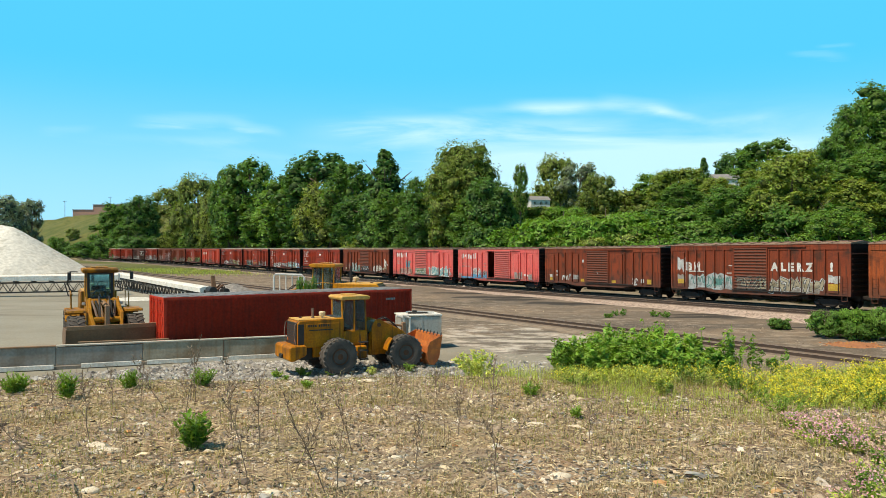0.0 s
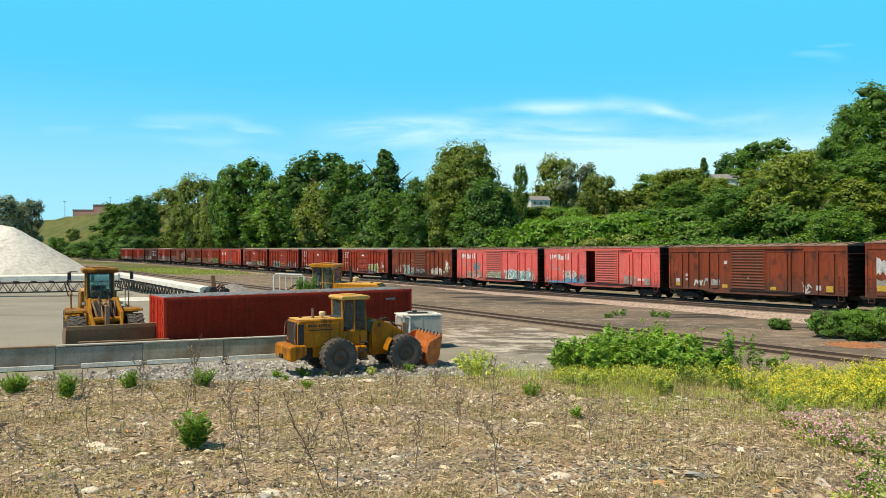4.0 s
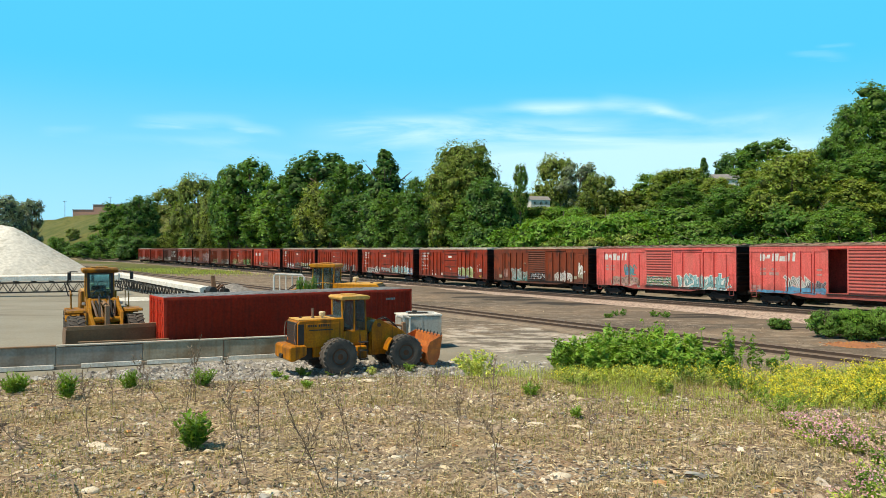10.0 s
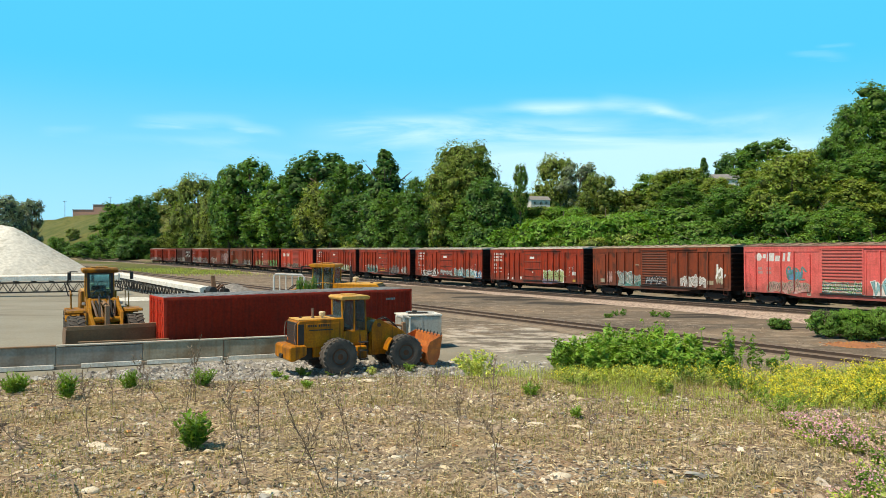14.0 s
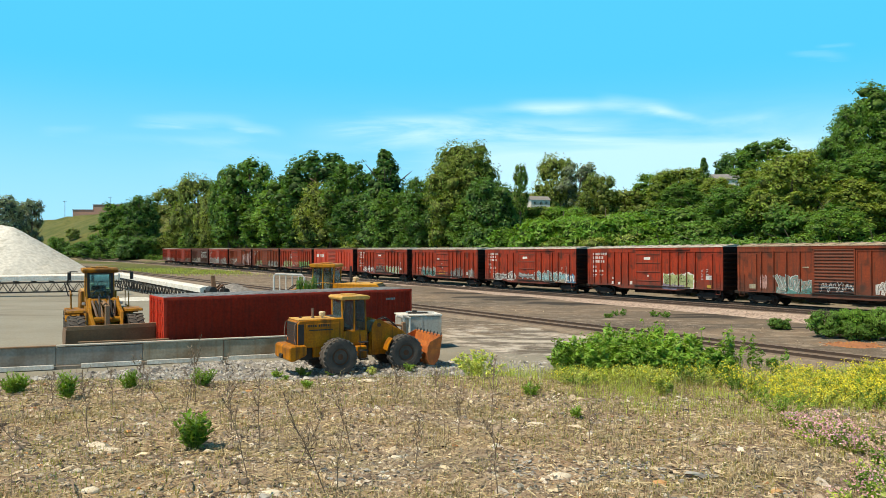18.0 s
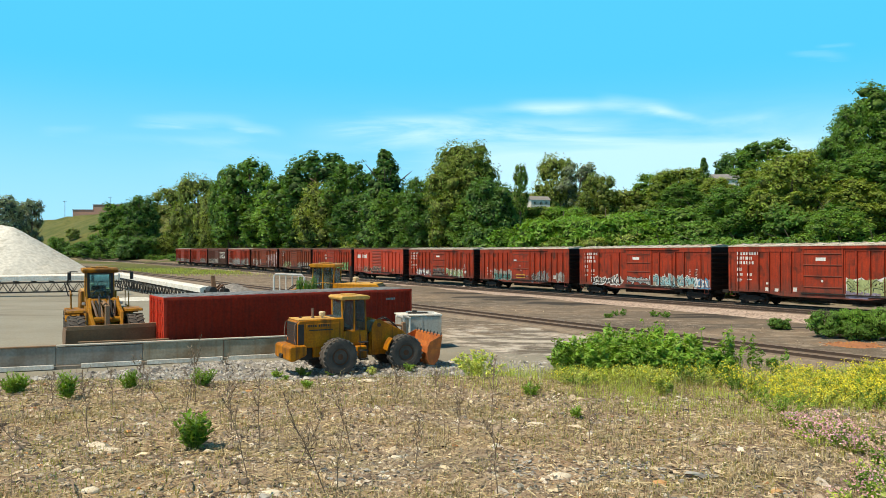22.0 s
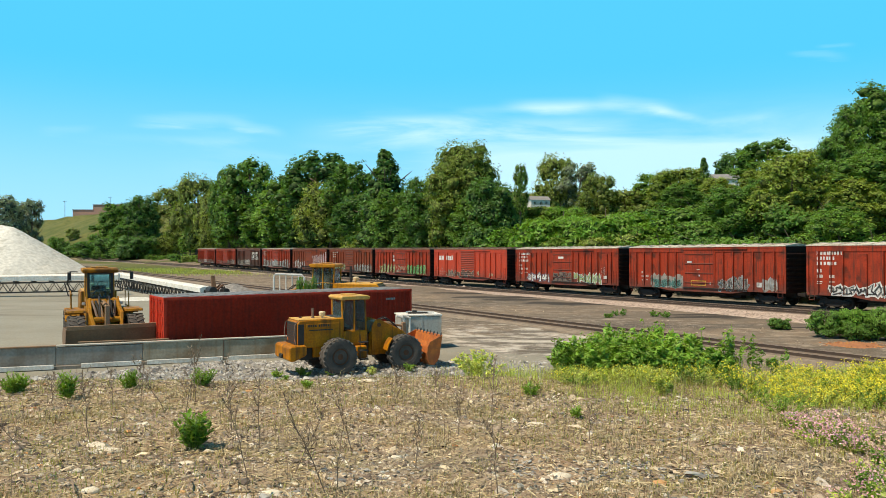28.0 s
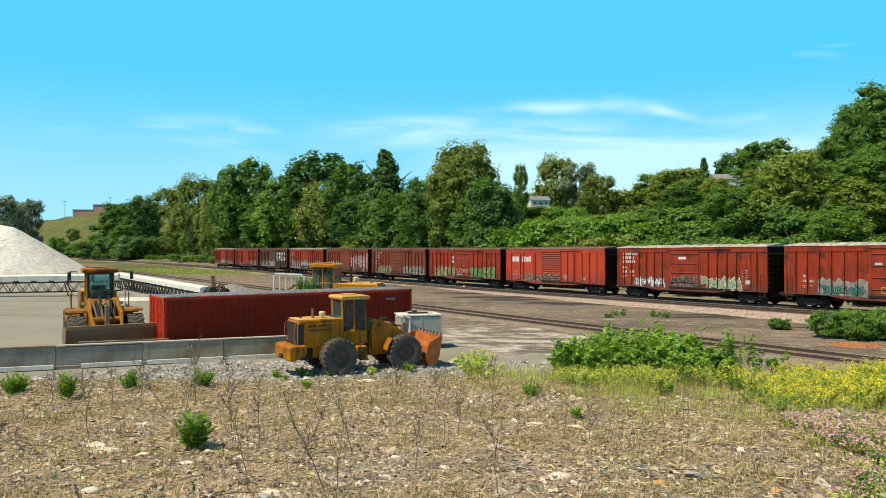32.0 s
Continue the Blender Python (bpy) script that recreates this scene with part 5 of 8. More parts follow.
    o, p = add("brown_paint", "brown boxcar with white sprayed letters and a ribbed door", roof="roof_tan", ribs=14, posts=5, wide=(-6.5, 6.85))
    bars(o, p, [(-6.75, 1.25, 0.55, 0.34), (5.72, 1.4, 0.48, 0.32), (-2.4, 2.9, 0.5, 0.07)], "paint_cream")
    cloud(o, p, -5.8, -5.3, 1.15, 2.35, "paint_pink", 22, "pale pink blot")
    cloud(o, p, -4.5, -1.65, 0.98, 1.5, "paint_teal", 67, "grey-green sprayed foot", 0.1)
    spray_piece(o, p, -4.5, -1.65, 0.98, 2.45, 4, "paint_dust", "paint_white", "paint_teal", 22)
    cloud(o, p, -1.1, 1.5, 1.15, 2.1, "paint_black", 68, "black sprayed patch on the door", 0.0)
    spray_scrawl(o, p, -1.0, 1.4, 1.25, 2.0, 4, "paint_white", 23, 0.07)
    spray_piece(o, p, 2.9, 5.4, 1.2, 2.2, 5, "paint_bright", "paint_bright", "paint_brown", 24, 0.55)
    cloud(o, p, 6.55, 7.2, 1.3, 3.0, "paint_cream", 69, "pale cream blot")
    spray_scrawl(o, p, 6.55, 7.25, 1.9, 3.0, 1, "paint_bright", 25, 0.14)
    o, p = add("red_paint", "faded pink-red boxcar with a white mark and large sprayed letters", ribs=14, posts=5, wide=(-2.7, 4.05, 6.6))
    word_shapes(o, p, -6.8, 3.35, 3.0, 0.68)
    bars(o, p, [(-6.65, 2.7, 0.35, 0.2), (-5.8, 2.7, 0.3, 0.2), (-6.65, 2.4, 0.4, 0.2), (-5.8, 2.4, 0.3, 0.2)], "paint_pink")
    cloud(o, p, -5.7, -2.6, 0.98, 1.9, "paint_pink", 26, "pale pink sprayed loops", 0.2)
    spray_piece(o, p, -5.7, -2.5, 0.98, 2.15, 4, "paint_pink", "paint_cream", "paint_brown", 70, 0.7)
    cloud(o, p, -4.1, -2.9, 2.0, 2.8, "paint_blue", 71, "blue sprayed burst", 0.3, 2)
    spray_scrawl(o, p, -4.3, -2.7, 2.0, 3.05, 2, "paint_teal", 26, 0.12)
    cloud(o, p, -1.35, 1.4, 1.14, 2.1, "paint_cream", 72, "pale sprayed ground on the door", 0.0)
    spray_piece(o, p, -1.4, 1.4, 1.1, 2.1, 5, "paint_green", "paint_teal", "paint_bright", 27)
    cloud(o, p, 2.1, 7.0, 0.98, 2.1, "paint_bright", 28, "white sprayed halo", 0.05)
    spray_piece(o, p, 2.1, 7.0, 0.98, 2.3, 6, "paint_cyan", "paint_bright", "paint_teal", 28, 1.15)
    o, p = add("red_paint", "faded pink-red boxcar with its ribbed door slid half open", ribs=14, posts=5, slid=1.42, wide=(-3.1, 3.95, 6.5))
    word_shapes(o, p, -7.0, 3.35, 3.1, 0.64)
    bars(o, p, [(-6.9, 2.65, 0.4, 0.2), (-6.0, 2.65, 0.35, 0.2), (-6.9, 2.3, 0.45, 0.22), (-6.2, 2.3, 0.8, 0.22), (-2.4, 2.7, 0.4, 0.12), (-2.4, 2.35, 0.4, 0.12)], "paint_pink")
    cloud(o, p, -7.8, -6.9, 1.05, 1.6, "paint_pink", 73, "pale pink blot")
    spray_piece(o, p, -4.8, -3.0, 1.05, 2.35, 3, "paint_bright", "paint_bright", "paint_black", 29, 0.8)
    spray_piece(o, p, -3.2, -1.8, 1.2, 2.05, 3, "paint_violet", "paint_grey", "paint_black", 74, 0.8)
    cloud(o, p, -7.3, -4.6, 0.98, 1.22, "paint_blue", 30, "blue sprayed ground line", 0.2, 2)
    cloud(o, p, -4.8, -1.7, 0.98, 1.55, "paint_blue", 75, "blue sprayed ground line", 0.2, 3.2)
    cloud(o, p, 3.7, 5.0, 1.16, 1.95, "paint_dust", 31, "dull grey paint blot", 0.1)
    cloud(o, p, 6.1, 6.8, 1.05, 1.8, "paint_dust", 76, "dull grey paint blot", 0.1)
    bars(o, p, [(5.25, 1.5, 0.85, 0.2)], "paint_bright")
    o, p = add("brown_paint", "rusty brown boxcar with ribbed door and small orange marks", ribs=14, posts=5, wide=(-6.75, -3.05, 3.0, 6.6))
    bars(o, p, [(-7.0, 1.55, 0.4, 0.3), (-6.1, 2.05, 0.35, 0.22), (-6.1, 1.7, 0.35, 0.18), (5.55, 1.3, 0.4, 0.35), (-2.2, 3.1, 0.28, 0.26), (0.0, 2.0, 0.13, 0.13)], "paint_white")
    bars(o, p, [(-7.0, 1.25, 0.42, 0.26), (-2.4, 1.2, 0.5, 0.28), (1.9, 1.2, 0.5, 0.24), (6.4, 1.22, 0.5, 0.42)], "paint_yellow", "orange reflective squares")
    spray_scrawl(o, p, -5.2, -4.4, 1.2, 1.95, 1, "paint_white", 31, 0.12)
    spray_scrawl(o, p, -4.2, -3.7, 1.35, 2.1, 1, "paint_grey", 77, 0.10)
    spray_scrawl(o, p, 4.6, 5.15, 1.1, 1.8, 1, "paint_white", 78, 0.11)
    cloud(o, p, -3.4, -2.65, 1.4, 1.9, "paint_grey", 79, "grey painted-out square", 0.0)
    o, p = add("brown_paint", "rusty brown boxcar with white block letters over grey sprayed shapes", height=4.55, ribs=14, posts=6, wide=(-6.75, 6.65))
    letters_mesh("ALERZ", 0.80, 1.80, 2.66, o, p, "paint_bright", 1.62)
    letters_mesh("!", 0.80, 6.45, 2.70, o, p, "paint_bright", 1.0)
    letters_mesh("BИ", 0.88, -6.15, 2.58, o, p, "paint_bright", 1.5)
    bars(o, p, [(-6.0, 2.42, 1.6, 0.10), (-2.0, 2.95, 0.45, 0.08), (-2.2, 2.35, 0.7, 0.08)], "paint_white", "white underline")
    cloud(o, p, -7.1, -6.35, 2.3, 3.7, "paint_white", 32, "white paint blot", 0.3)
    cloud(o, p, -7.1, -6.35, 1.5, 2.3, "paint_dust", 80, "grey paint blot", 0.3)
    bars(o, p, [(-7.05, 1.43, 0.65, 0.38)], "paint_yellow", "orange reflective square")
    cloud(o, p, -6.0, -1.6, 0.98, 2.45, "paint_pale", 34, "pale grey-blue sprayed ground", 0.15)
    spray_scrawl(o, p, -5.8, -1.7, 1.2, 2.3, 6, "paint_teal", 34, 0.09)
    bars(o, p, [(-3.4, 1.4, 0.75, 0.52)], "paint_teal", "dark green square")
    cloud(o, p, -1.2, 1.5, 1.14, 2.4, "paint_brown", 35, "dark sprayed patch on the door", 0.0)
    spray_piece(o, p, -1.0, 1.5, 1.2, 2.4, 3, "paint_cream", "paint_brown", "paint_black", 35)
    cloud(o, p, 1.7, 5.6, 1.0, 1.6, "paint_dust", 81, "pale sprayed foot", 0.2)
    spray_piece(o, p, 1.7, 5.7, 0.98, 2.4, 4, "paint_cream", "paint_white", "paint_black", 36, 1.1)
    cloud(o, p, 6.3, 7.1, 1.8, 2.5, "paint_white", 82, "white paint blot", 0.2)
    bars(o, p, [(6.3, 1.33, 0.75, 0.46)], "paint_yellow", "yellow sprayed square")
    o, p = add("rust_paint", "rusty orange-brown boxcar at the head of the view with yellow marks", height=4.5, ribs=14, posts=6, wide=(-6.75,))
    spray_scrawl(o, p, -6.6, -4.0, 1.5, 2.9, 3, "paint_yellow", 37, 0.12)
    return cars


TRAIN = make_train()
OFFSETS = (0.152, 0.016, 0.003, 0.03, 0.058, 0.004, -0.327, -0.571, -0.25, -0.193, 0.093, 0.461, 0.497, 0.376, 0.247, -0.052, -0.198, -0.347)


def advance(t):
    """How far the train has come at t seconds."""
    w = t / 16.0 - 1.0
    return 4.1005 * t - 0.5422 * w ** 2 - 0.3895 * w ** 3 - 0.4541 * w ** 4


def car_pose(index, t):
    s = -3.846 + (index - 14) * CAR_PITCH + OFFSETS[index - 1] + advance(t) + CAR_HALF
    xa, ya, _ = track_at(s - 6.1)
    xb, yb, _ = track_at(s + 6.1)
    za, zb = rail_rise(s - 6.1), rail_rise(s + 6.1)
    return pose((xa + xb) / 2, (ya + yb) / 2, RAIL_Z + (za + zb) / 2, 0, -math.degrees(math.atan2(zb - za, 12.2)), math.degrees(math.atan2(yb - ya, xb - xa)))


def motions():
    for c in TRAIN:
        walk(c["ob"], [(t, car_pose(c["index"], t)) for t in np.arange(0.0, 32.01, 2.0)])
        for wheel, ax in c["wheels"]:
            walk(wheel, [(t, pose(ax, 0, AXLE_R, 0, math.degrees(advance(t) / AXLE_R), 0)) for t in np.arange(0.0, 32.07, 4 / 30)])


# ---------------------------------------------------------------- the yard
def make_container():
    m = Matrix.Translation((-11.62, 30.9, 0.0)) @ pose(0, 0, 0, 0, 0, math.degrees(math.atan2(6.92, 10.03)))
    c = thing("shipping_container", "long red corrugated steel shipping container with a dull grey roof", "container", m=m)
    Lc, W, H = 12.19, 2.44, 2.66
    # corrugated long walls: a row of shallow folds
    for name, y0, out in (("side_wall", 0.0, -1), ("side_wall", W, 1)):
        bm = bm_new()
        n = 44
        prof = []
        for k in range(n):
            x = 0.12 + k * (Lc - 0.24) / n
            step = (Lc - 0.24) / n
            prof += [(x, 0.022), (x + step * 0.3, 0.022), (x + step * 0.5, 0.0), (x + step * 0.8, 0.0)]
        prof.append((Lc - 0.12, 0.035))
        lo = [bm.verts.new((x, y0 - out * d, 0.16)) for x, d in prof]
        hi = [bm.verts.new((x, y0 - out * d, H - 0.10)) for x, d in prof]
        for a, b, e, f in zip(lo, lo[1:], hi[1:], hi):
            bm.faces.new((a, b, e, f))
        bmesh.ops.solidify(bm, geom=bm.faces[:], thickness=0.02)
        part(name, bm, "container_paint", c)
    bm = bm_new()
    for x in (0.0, Lc - 0.13):
        for y in (0.0, W - 0.13):
            bm_box(bm, x, x + 0.13, y, y + 0.13, 0.0, H, 0.015)
    for y in (0.0, W - 0.1):
        bm_box(bm, 0, Lc, y, y + 0.1, H - 0.12, H, 0.01)
        bm_box(bm, 0, Lc, y, y + 0.1, 0.03, 0.17, 0.01)
    for x in (0.0, Lc - 0.1):
        bm_box(bm, x, x + 0.1, 0, W, H - 0.14, H, 0.01)
        bm_box(bm, x, x + 0.1, 0, W, 0.03, 0.18, 0.01)
    part("frame", bm, "container_paint", c)
    bm = bm_new()
    bm_box(bm, 0.02, Lc - 0.02, 0.02, W - 0.02, H - 0.02, H + 0.012)
    for k in range(22):
        bm_box(bm, 0.3 + k * 0.54, 0.55 + k * 0.54, 0.15, W - 0.15, H + 0.012, H + 0.03)
    part("roof", bm, "container_roof", c, "dull grey weathered roof")
    bm = bm_new()
    bm_box(bm, 0.05, Lc - 0.05, 0.05, W - 0.05, 0.12, 0.16)
    part("floor", bm, "dark_inside", c)
    for k in range(2):
        bm = bm_new()
        y0 = 0.14 + k * 1.08
        bm_box(bm, 0.02, 0.07, y0, y0 + 1.07, 0.2, H - 0.16, 0.01)
        for j in range(4):
            bm_box(bm, 0.0, 0.02, y0 + 0.08, y0 + 0.99, 0.34 + j * 0.58, 0.70 + j * 0.58, 0.008)
        door = part("door", bm, "container_paint", c)
        for j in range(2):
            bm = bm_new()
            y = y0 + 0.3 + j * 0.45
            bm_tube(bm, [(-0.04, y, 0.08), (-0.04, y, H - 0.05)], 0.022, 8)
            for z in (0.3, 1.1, 1.9, 2.4):
                bm_box(bm, -0.07, 0.0, y - 0.05, y + 0.05, z, z + 0.06)
            part("lock_rod", bm, "container_paint", door)
    bm = bm_new()
    bm_box(bm, Lc - 0.06, Lc - 0.02, 0.1, W - 0.1, 0.18, H - 0.12)
    part("end_wall", bm, "container_paint", c)
    bm = bm_new()
    for k in range(6):
        bm_box(bm, Lc - 1.50 + k * 0.085, Lc - 1.44 + k * 0.085, -0.012, -0.006, 2.16, 2.26)
    part("number_bars", bm, "paint_grey", c, "faded white identification bars")


def make_barrier():
    rng = random.Random(3)
    x0, y0, x1, y1 = -21.0, 26.75, -6.3, 32.45
    n = 5
    a = math.degrees(math.atan2(y1 - y0, x1 - x0))
    Lb = math.hypot(x1 - x0, y1 - y0) / n
    for k in range(n):
        m = Matrix.Translation((x0 + (x1 - x0) * k / n, y0 + (y1 - y0) * k / n, 0)) @ pose(0, 0, 0, 0, 0, a + rng.uniform(-0.5, 0.5))
        b = thing("wall_block", "grey weathered steel-faced retaining wall section with pale concrete foot", "wall", "low wall sections", m)
        bm = bm_new()
        bm_box(bm, 0.01, Lb - 0.01, 0, 0.18, 0.14, 0.86 + rng.uniform(-0.03, 0.03), 0.015)
        part("panel", bm, "steel_grey" if k < 3 else "steel_brown", b)
        bm = bm_new()
        bm_box(bm, 0.0, Lb, -0.10, 0.2, -0.05, 0.13, 0.02)
        part("footing", bm, "concrete_dirty", b, "dirty concrete footing")
        if k:
            part("foot_board", bm_box(bm_new(), 0.15 if k != 2 else 0.9, Lb - 0.06, -0.20, -0.105, 0.02, 0.19, 0.008), "white_paint", b, "pale weathered board along the foot")
        bm = bm_new()
        bm_box(bm, 0.0, Lb, -0.03, 0.2, 0.87, 0.93, 0.01)
        part("cap", bm, "brown_steel" if k < 2 else "concrete", b)


make_container()
make_barrier()


# ---------------------------------------------------------------- trees and shrubs
def leaf_mesh(name, centres, normals, size, rng, mat, spread=0.35, long=1.5, plain=False):
    """Many small leaves as one mesh, folded along the middle unless plain."""
    n = len(centres)
    c = np.asarray(centres)
    nrm = np.asarray(normals) + rng.normal(0, spread, (n, 3))
    nrm /= np.linalg.norm(nrm, axis=1)[:, None] + 1e-9
    ref = rng.normal(0, 1, (n, 3))
    u = np.cross(nrm, ref)
    u /= np.linalg.norm(u, axis=1)[:, None] + 1e-9
    v = np.cross(nrm, u)
    s = size * rng.uniform(0.6, 1.3, (n, 1))
    fold = nrm * s * 0.22
    a, b = c - u * s * long / 2, c + u * s * long / 2
    p, q = c + v * s / 2 - fold, c - v * s / 2 - fold
    if plain:
        verts = np.stack([a, b + v * s * 0.5, b - v * s * 0.5], 1).reshape(-1, 3)
        me = bpy.data.meshes.new(name)
        me.from_pydata(verts.tolist(), [], np.arange(n * 3).reshape(-1, 3).tolist())
        me.materials.append(M[mat])
        return me
    verts = np.stack([a, p, b, q], 1).reshape(-1, 3)
    i = np.arange(n)[:, None] * 4
    faces = np.concatenate([i + np.array([[0, 1, 2]]), i + np.array([[0, 2, 3]])], 0)
    me = bpy.data.meshes.new(name)
    me.from_pydata(verts.tolist(), [], faces.tolist())
    me.materials.append(M[mat])
    return me


def crown_points(kind, rng, lobes, n, leaf_clump):
    """Leaf places for a crown one unit wide and one unit high, base at 0."""
    cs = []
    for k in range(lobes):
        if kind == "pointed":
            z = rng.uniform(0.08, 0.97)
            r = 0.40 * (1.02 - z) ** 0.75
            a = rng.uniform(0, 6.283)
            q = rng.uniform(0.25, 1.0) ** 0.5 * r
            cs.append((q * math.cos(a), q * math.sin(a), z, 0.05 + 0.16 * (1 - z)))
        elif kind == "shrub":
            a, q = rng.uniform(0, 6.283), rng.uniform(0, 1) ** 0.5 * 0.40
            cs.append((q * math.cos(a), q * math.sin(a), rng.uniform(0.12, 0.80) * (1 - 0.7 * q), rng.uniform(0.09, 0.17)))
        else:
            z = rng.uniform(0.16, 0.90)
            prof = math.sin(math.pi * min(1.0, (z - 0.02) ** 0.8)) ** 0.6
            a, q = rng.uniform(0, 6.283), rng.uniform(0.2, 1.0) ** 0.5 * 0.40 * prof
            cs.append((q * math.cos(a), q * math.sin(a), z, rng.uniform(0.06, 0.135)))
    pts, nrms = [], []
    per = n // lobes
    flat = np.array([1.0, 1.0, 1.3 if kind == "willow" else 0.8])
    balls = np.array(cs)
    for i, (x, y, z, r) in enumerate(cs):
        d = rng.normal(0, 1, (per, 3))
        d /= np.linalg.norm(d, axis=1)[:, None]
        d[:, 2] = np.where(d[:, 2] < -0.35, -d[:, 2] * 0.5, d[:, 2])
        # clumps on the lobe's skin leave gaps between them
        k = max(6, per // leaf_clump)
        heads = rng.normal(0, 1, (k, 3))
        heads /= np.linalg.norm(heads, axis=1)[:, None]
        pick = heads[rng.integers(0, k, per)]
        d = pick * 0.7 + 0.5 * d
        d /= np.linalg.norm(d, axis=1)[:, None]
        rad = r * rng.uniform(0.72, 1.22, (per, 1))
        p = np.array([x, y, z]) + d * rad * flat
        # leaves deep inside a neighbouring lobe would never be seen
        q = (p[:, None, :] - balls[None, :, :3]) / flat / balls[None, :, 3:4]
        inside = np.linalg.norm(q, axis=2)
        inside[:, i] = 9.0
        keep = inside.min(axis=1) > 0.72
        pts.append(p[keep])
        nrms.append((d + np.array([0, 0, 0.45]))[keep])
    return np.concatenate(pts), np.concatenate(nrms), [(x, y, z, r * 0.66, r * 0.66 * flat[2]) for x, y, z, r in cs]


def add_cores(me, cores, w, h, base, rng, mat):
    """The dense inner foliage of each lobe, as rough bodies in shade-dark colour under the outer leaves."""
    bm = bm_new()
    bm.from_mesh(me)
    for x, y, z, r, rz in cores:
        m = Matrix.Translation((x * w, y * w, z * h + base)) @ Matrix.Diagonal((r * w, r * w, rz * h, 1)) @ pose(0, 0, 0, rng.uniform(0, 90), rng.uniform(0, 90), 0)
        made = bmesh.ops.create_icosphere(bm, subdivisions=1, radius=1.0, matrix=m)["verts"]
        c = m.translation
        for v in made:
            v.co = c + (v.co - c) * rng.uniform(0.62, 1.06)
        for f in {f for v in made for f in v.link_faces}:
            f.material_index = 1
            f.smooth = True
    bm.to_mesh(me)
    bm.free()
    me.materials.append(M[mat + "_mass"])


def trunk_mesh(name, rng, height, r0, limbs, crown_w):
    bm = bm_new()
    pts = [(0, 0, -0.3)]
    for k in range(1, 6):
        pts.append((rng.uniform(-0.2, 0.2) * k * 0.4, rng.uniform(-0.2, 0.2) * k * 0.4, height * 0.86 * k / 5))
    bm_tube(bm, pts, r0, 8, r0 * 0.25)
    for k in range(limbs):
        z = height * rng.uniform(0.22, 0.7)
        a = rng.uniform(0, 6.283)
        q = crown_w * rng.uniform(0.2, 0.38)
        bm_tube(bm, [(0, 0, z), (q * 0.5 * math.cos(a), q * 0.5 * math.sin(a), z + height * 0.07), (q * math.cos(a), q * math.sin(a), z + height * 0.17)], r0 * 0.42, 6, r0 * 0.1)
    return as_mesh(name, bm, "bark")


TREES = {}


def tree_variant(key, kind, mat, seed, w, h, lobes, n, leaf, clump=12):
    z0 = 0.03 if kind == "shrub" else (0.05 if kind in ("pointed", "willow") else 0.12)
    rng = np.random.default_rng(seed)
    trunk = trunk_mesh("trunk", rng, h, 0.03 * h * (0.6 if kind == "shrub" else 0.8), 4 if kind == "shrub" else 9, w)
    crowns = []
    for count, size in ((n, leaf), (n, leaf * 0.98), (int(n * 0.72), leaf * 1.1)):
        rng = np.random.default_rng(seed)
        pts, nrm, cores = crown_points(kind, rng, lobes, count, clump)
        pts = pts * np.array([w, w, h * (1 - z0)]) + np.array([0, 0, h * z0])
        me = leaf_mesh("crown", pts, nrm, size, rng, mat, 0.42 if kind != "willow" else 0.7, 1.5 if kind != "willow" else 2.4, size != leaf)
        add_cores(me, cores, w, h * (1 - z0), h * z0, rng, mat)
        crowns.append(me)
    TREES[key] = (crowns, trunk, w, h)


tree_variant("oak", "round", "leaf_mid", 1, 10, 14, 118, 15660, 0.227)
tree_variant("ash", "round", "leaf_dark", 2, 9, 14, 103, 14355, 0.227)
tree_variant("lime", "round", "leaf_light", 3, 10, 13, 109, 14355, 0.234)
tree_variant("willow", "willow", "leaf_olive", 4, 11, 12, 89, 15660, 0.159)
tree_variant("spire", "pointed", "leaf_dark", 5, 7, 13, 133, 13050, 0.212)
tree_variant("locust", "round", "leaf_mid", 6, 9, 12, 74, 11745, 0.181)
tree_variant("elm", "round", "leaf_mid", 11, 12, 15, 163, 28710, 0.181)
tree_variant("linden", "round", "leaf_light", 21, 12, 15, 163, 26100, 0.181)
tree_variant("aspen", "round", "leaf_pale", 12, 8, 12, 59, 9135, 0.197)
tree_variant("sumac", "shrub", "leaf_light", 7, 7, 5, 57, 8011, 0.221)
tree_variant("vine", "shrub", "leaf_bright", 8, 7, 4.5, 67, 12325, 0.162)
tree_variant("thicket", "shrub", "leaf_mid", 9, 7, 5, 57, 8011, 0.206)
tree_variant("bramble", "shrub", "leaf_dark", 19, 7, 5, 57, 8011, 0.191)
tree_variant("olive", "shrub", "leaf_olive", 10, 7, 5, 59, 8627, 0.162)
TREE_WORDS = {"linden": ("tree", "large yellow-green broadleaf tree full of light"), "aspen": ("tree", "pale grey-green airy tree"), "elm": ("tree", "tall spreading green tree on the hillside"), "oak": ("tree", "full green broadleaf tree on the slope"), "ash": ("tree", "dark green broadleaf tree on the slope"), "lime": ("tree", "light yellow-green broadleaf tree"),
              "willow": ("tree", "soft olive-green willow tree"), "spire": ("tree", "dark pointed tree rising over the wood"), "locust": ("tree", "airy green tree with gaps in its crown"),
              "sumac": ("bush", "light green sumac bush on the slope"), "vine": ("bush", "bright green leafy vine thicket on the bank"), "bramble": ("bush", "dark green bramble bush under the trees"), "thicket": ("bush", "green thicket bush beside the railway"), "olive": ("bush", "olive-green soft bush on the slope")}
TREE_RNG = random.Random(77)


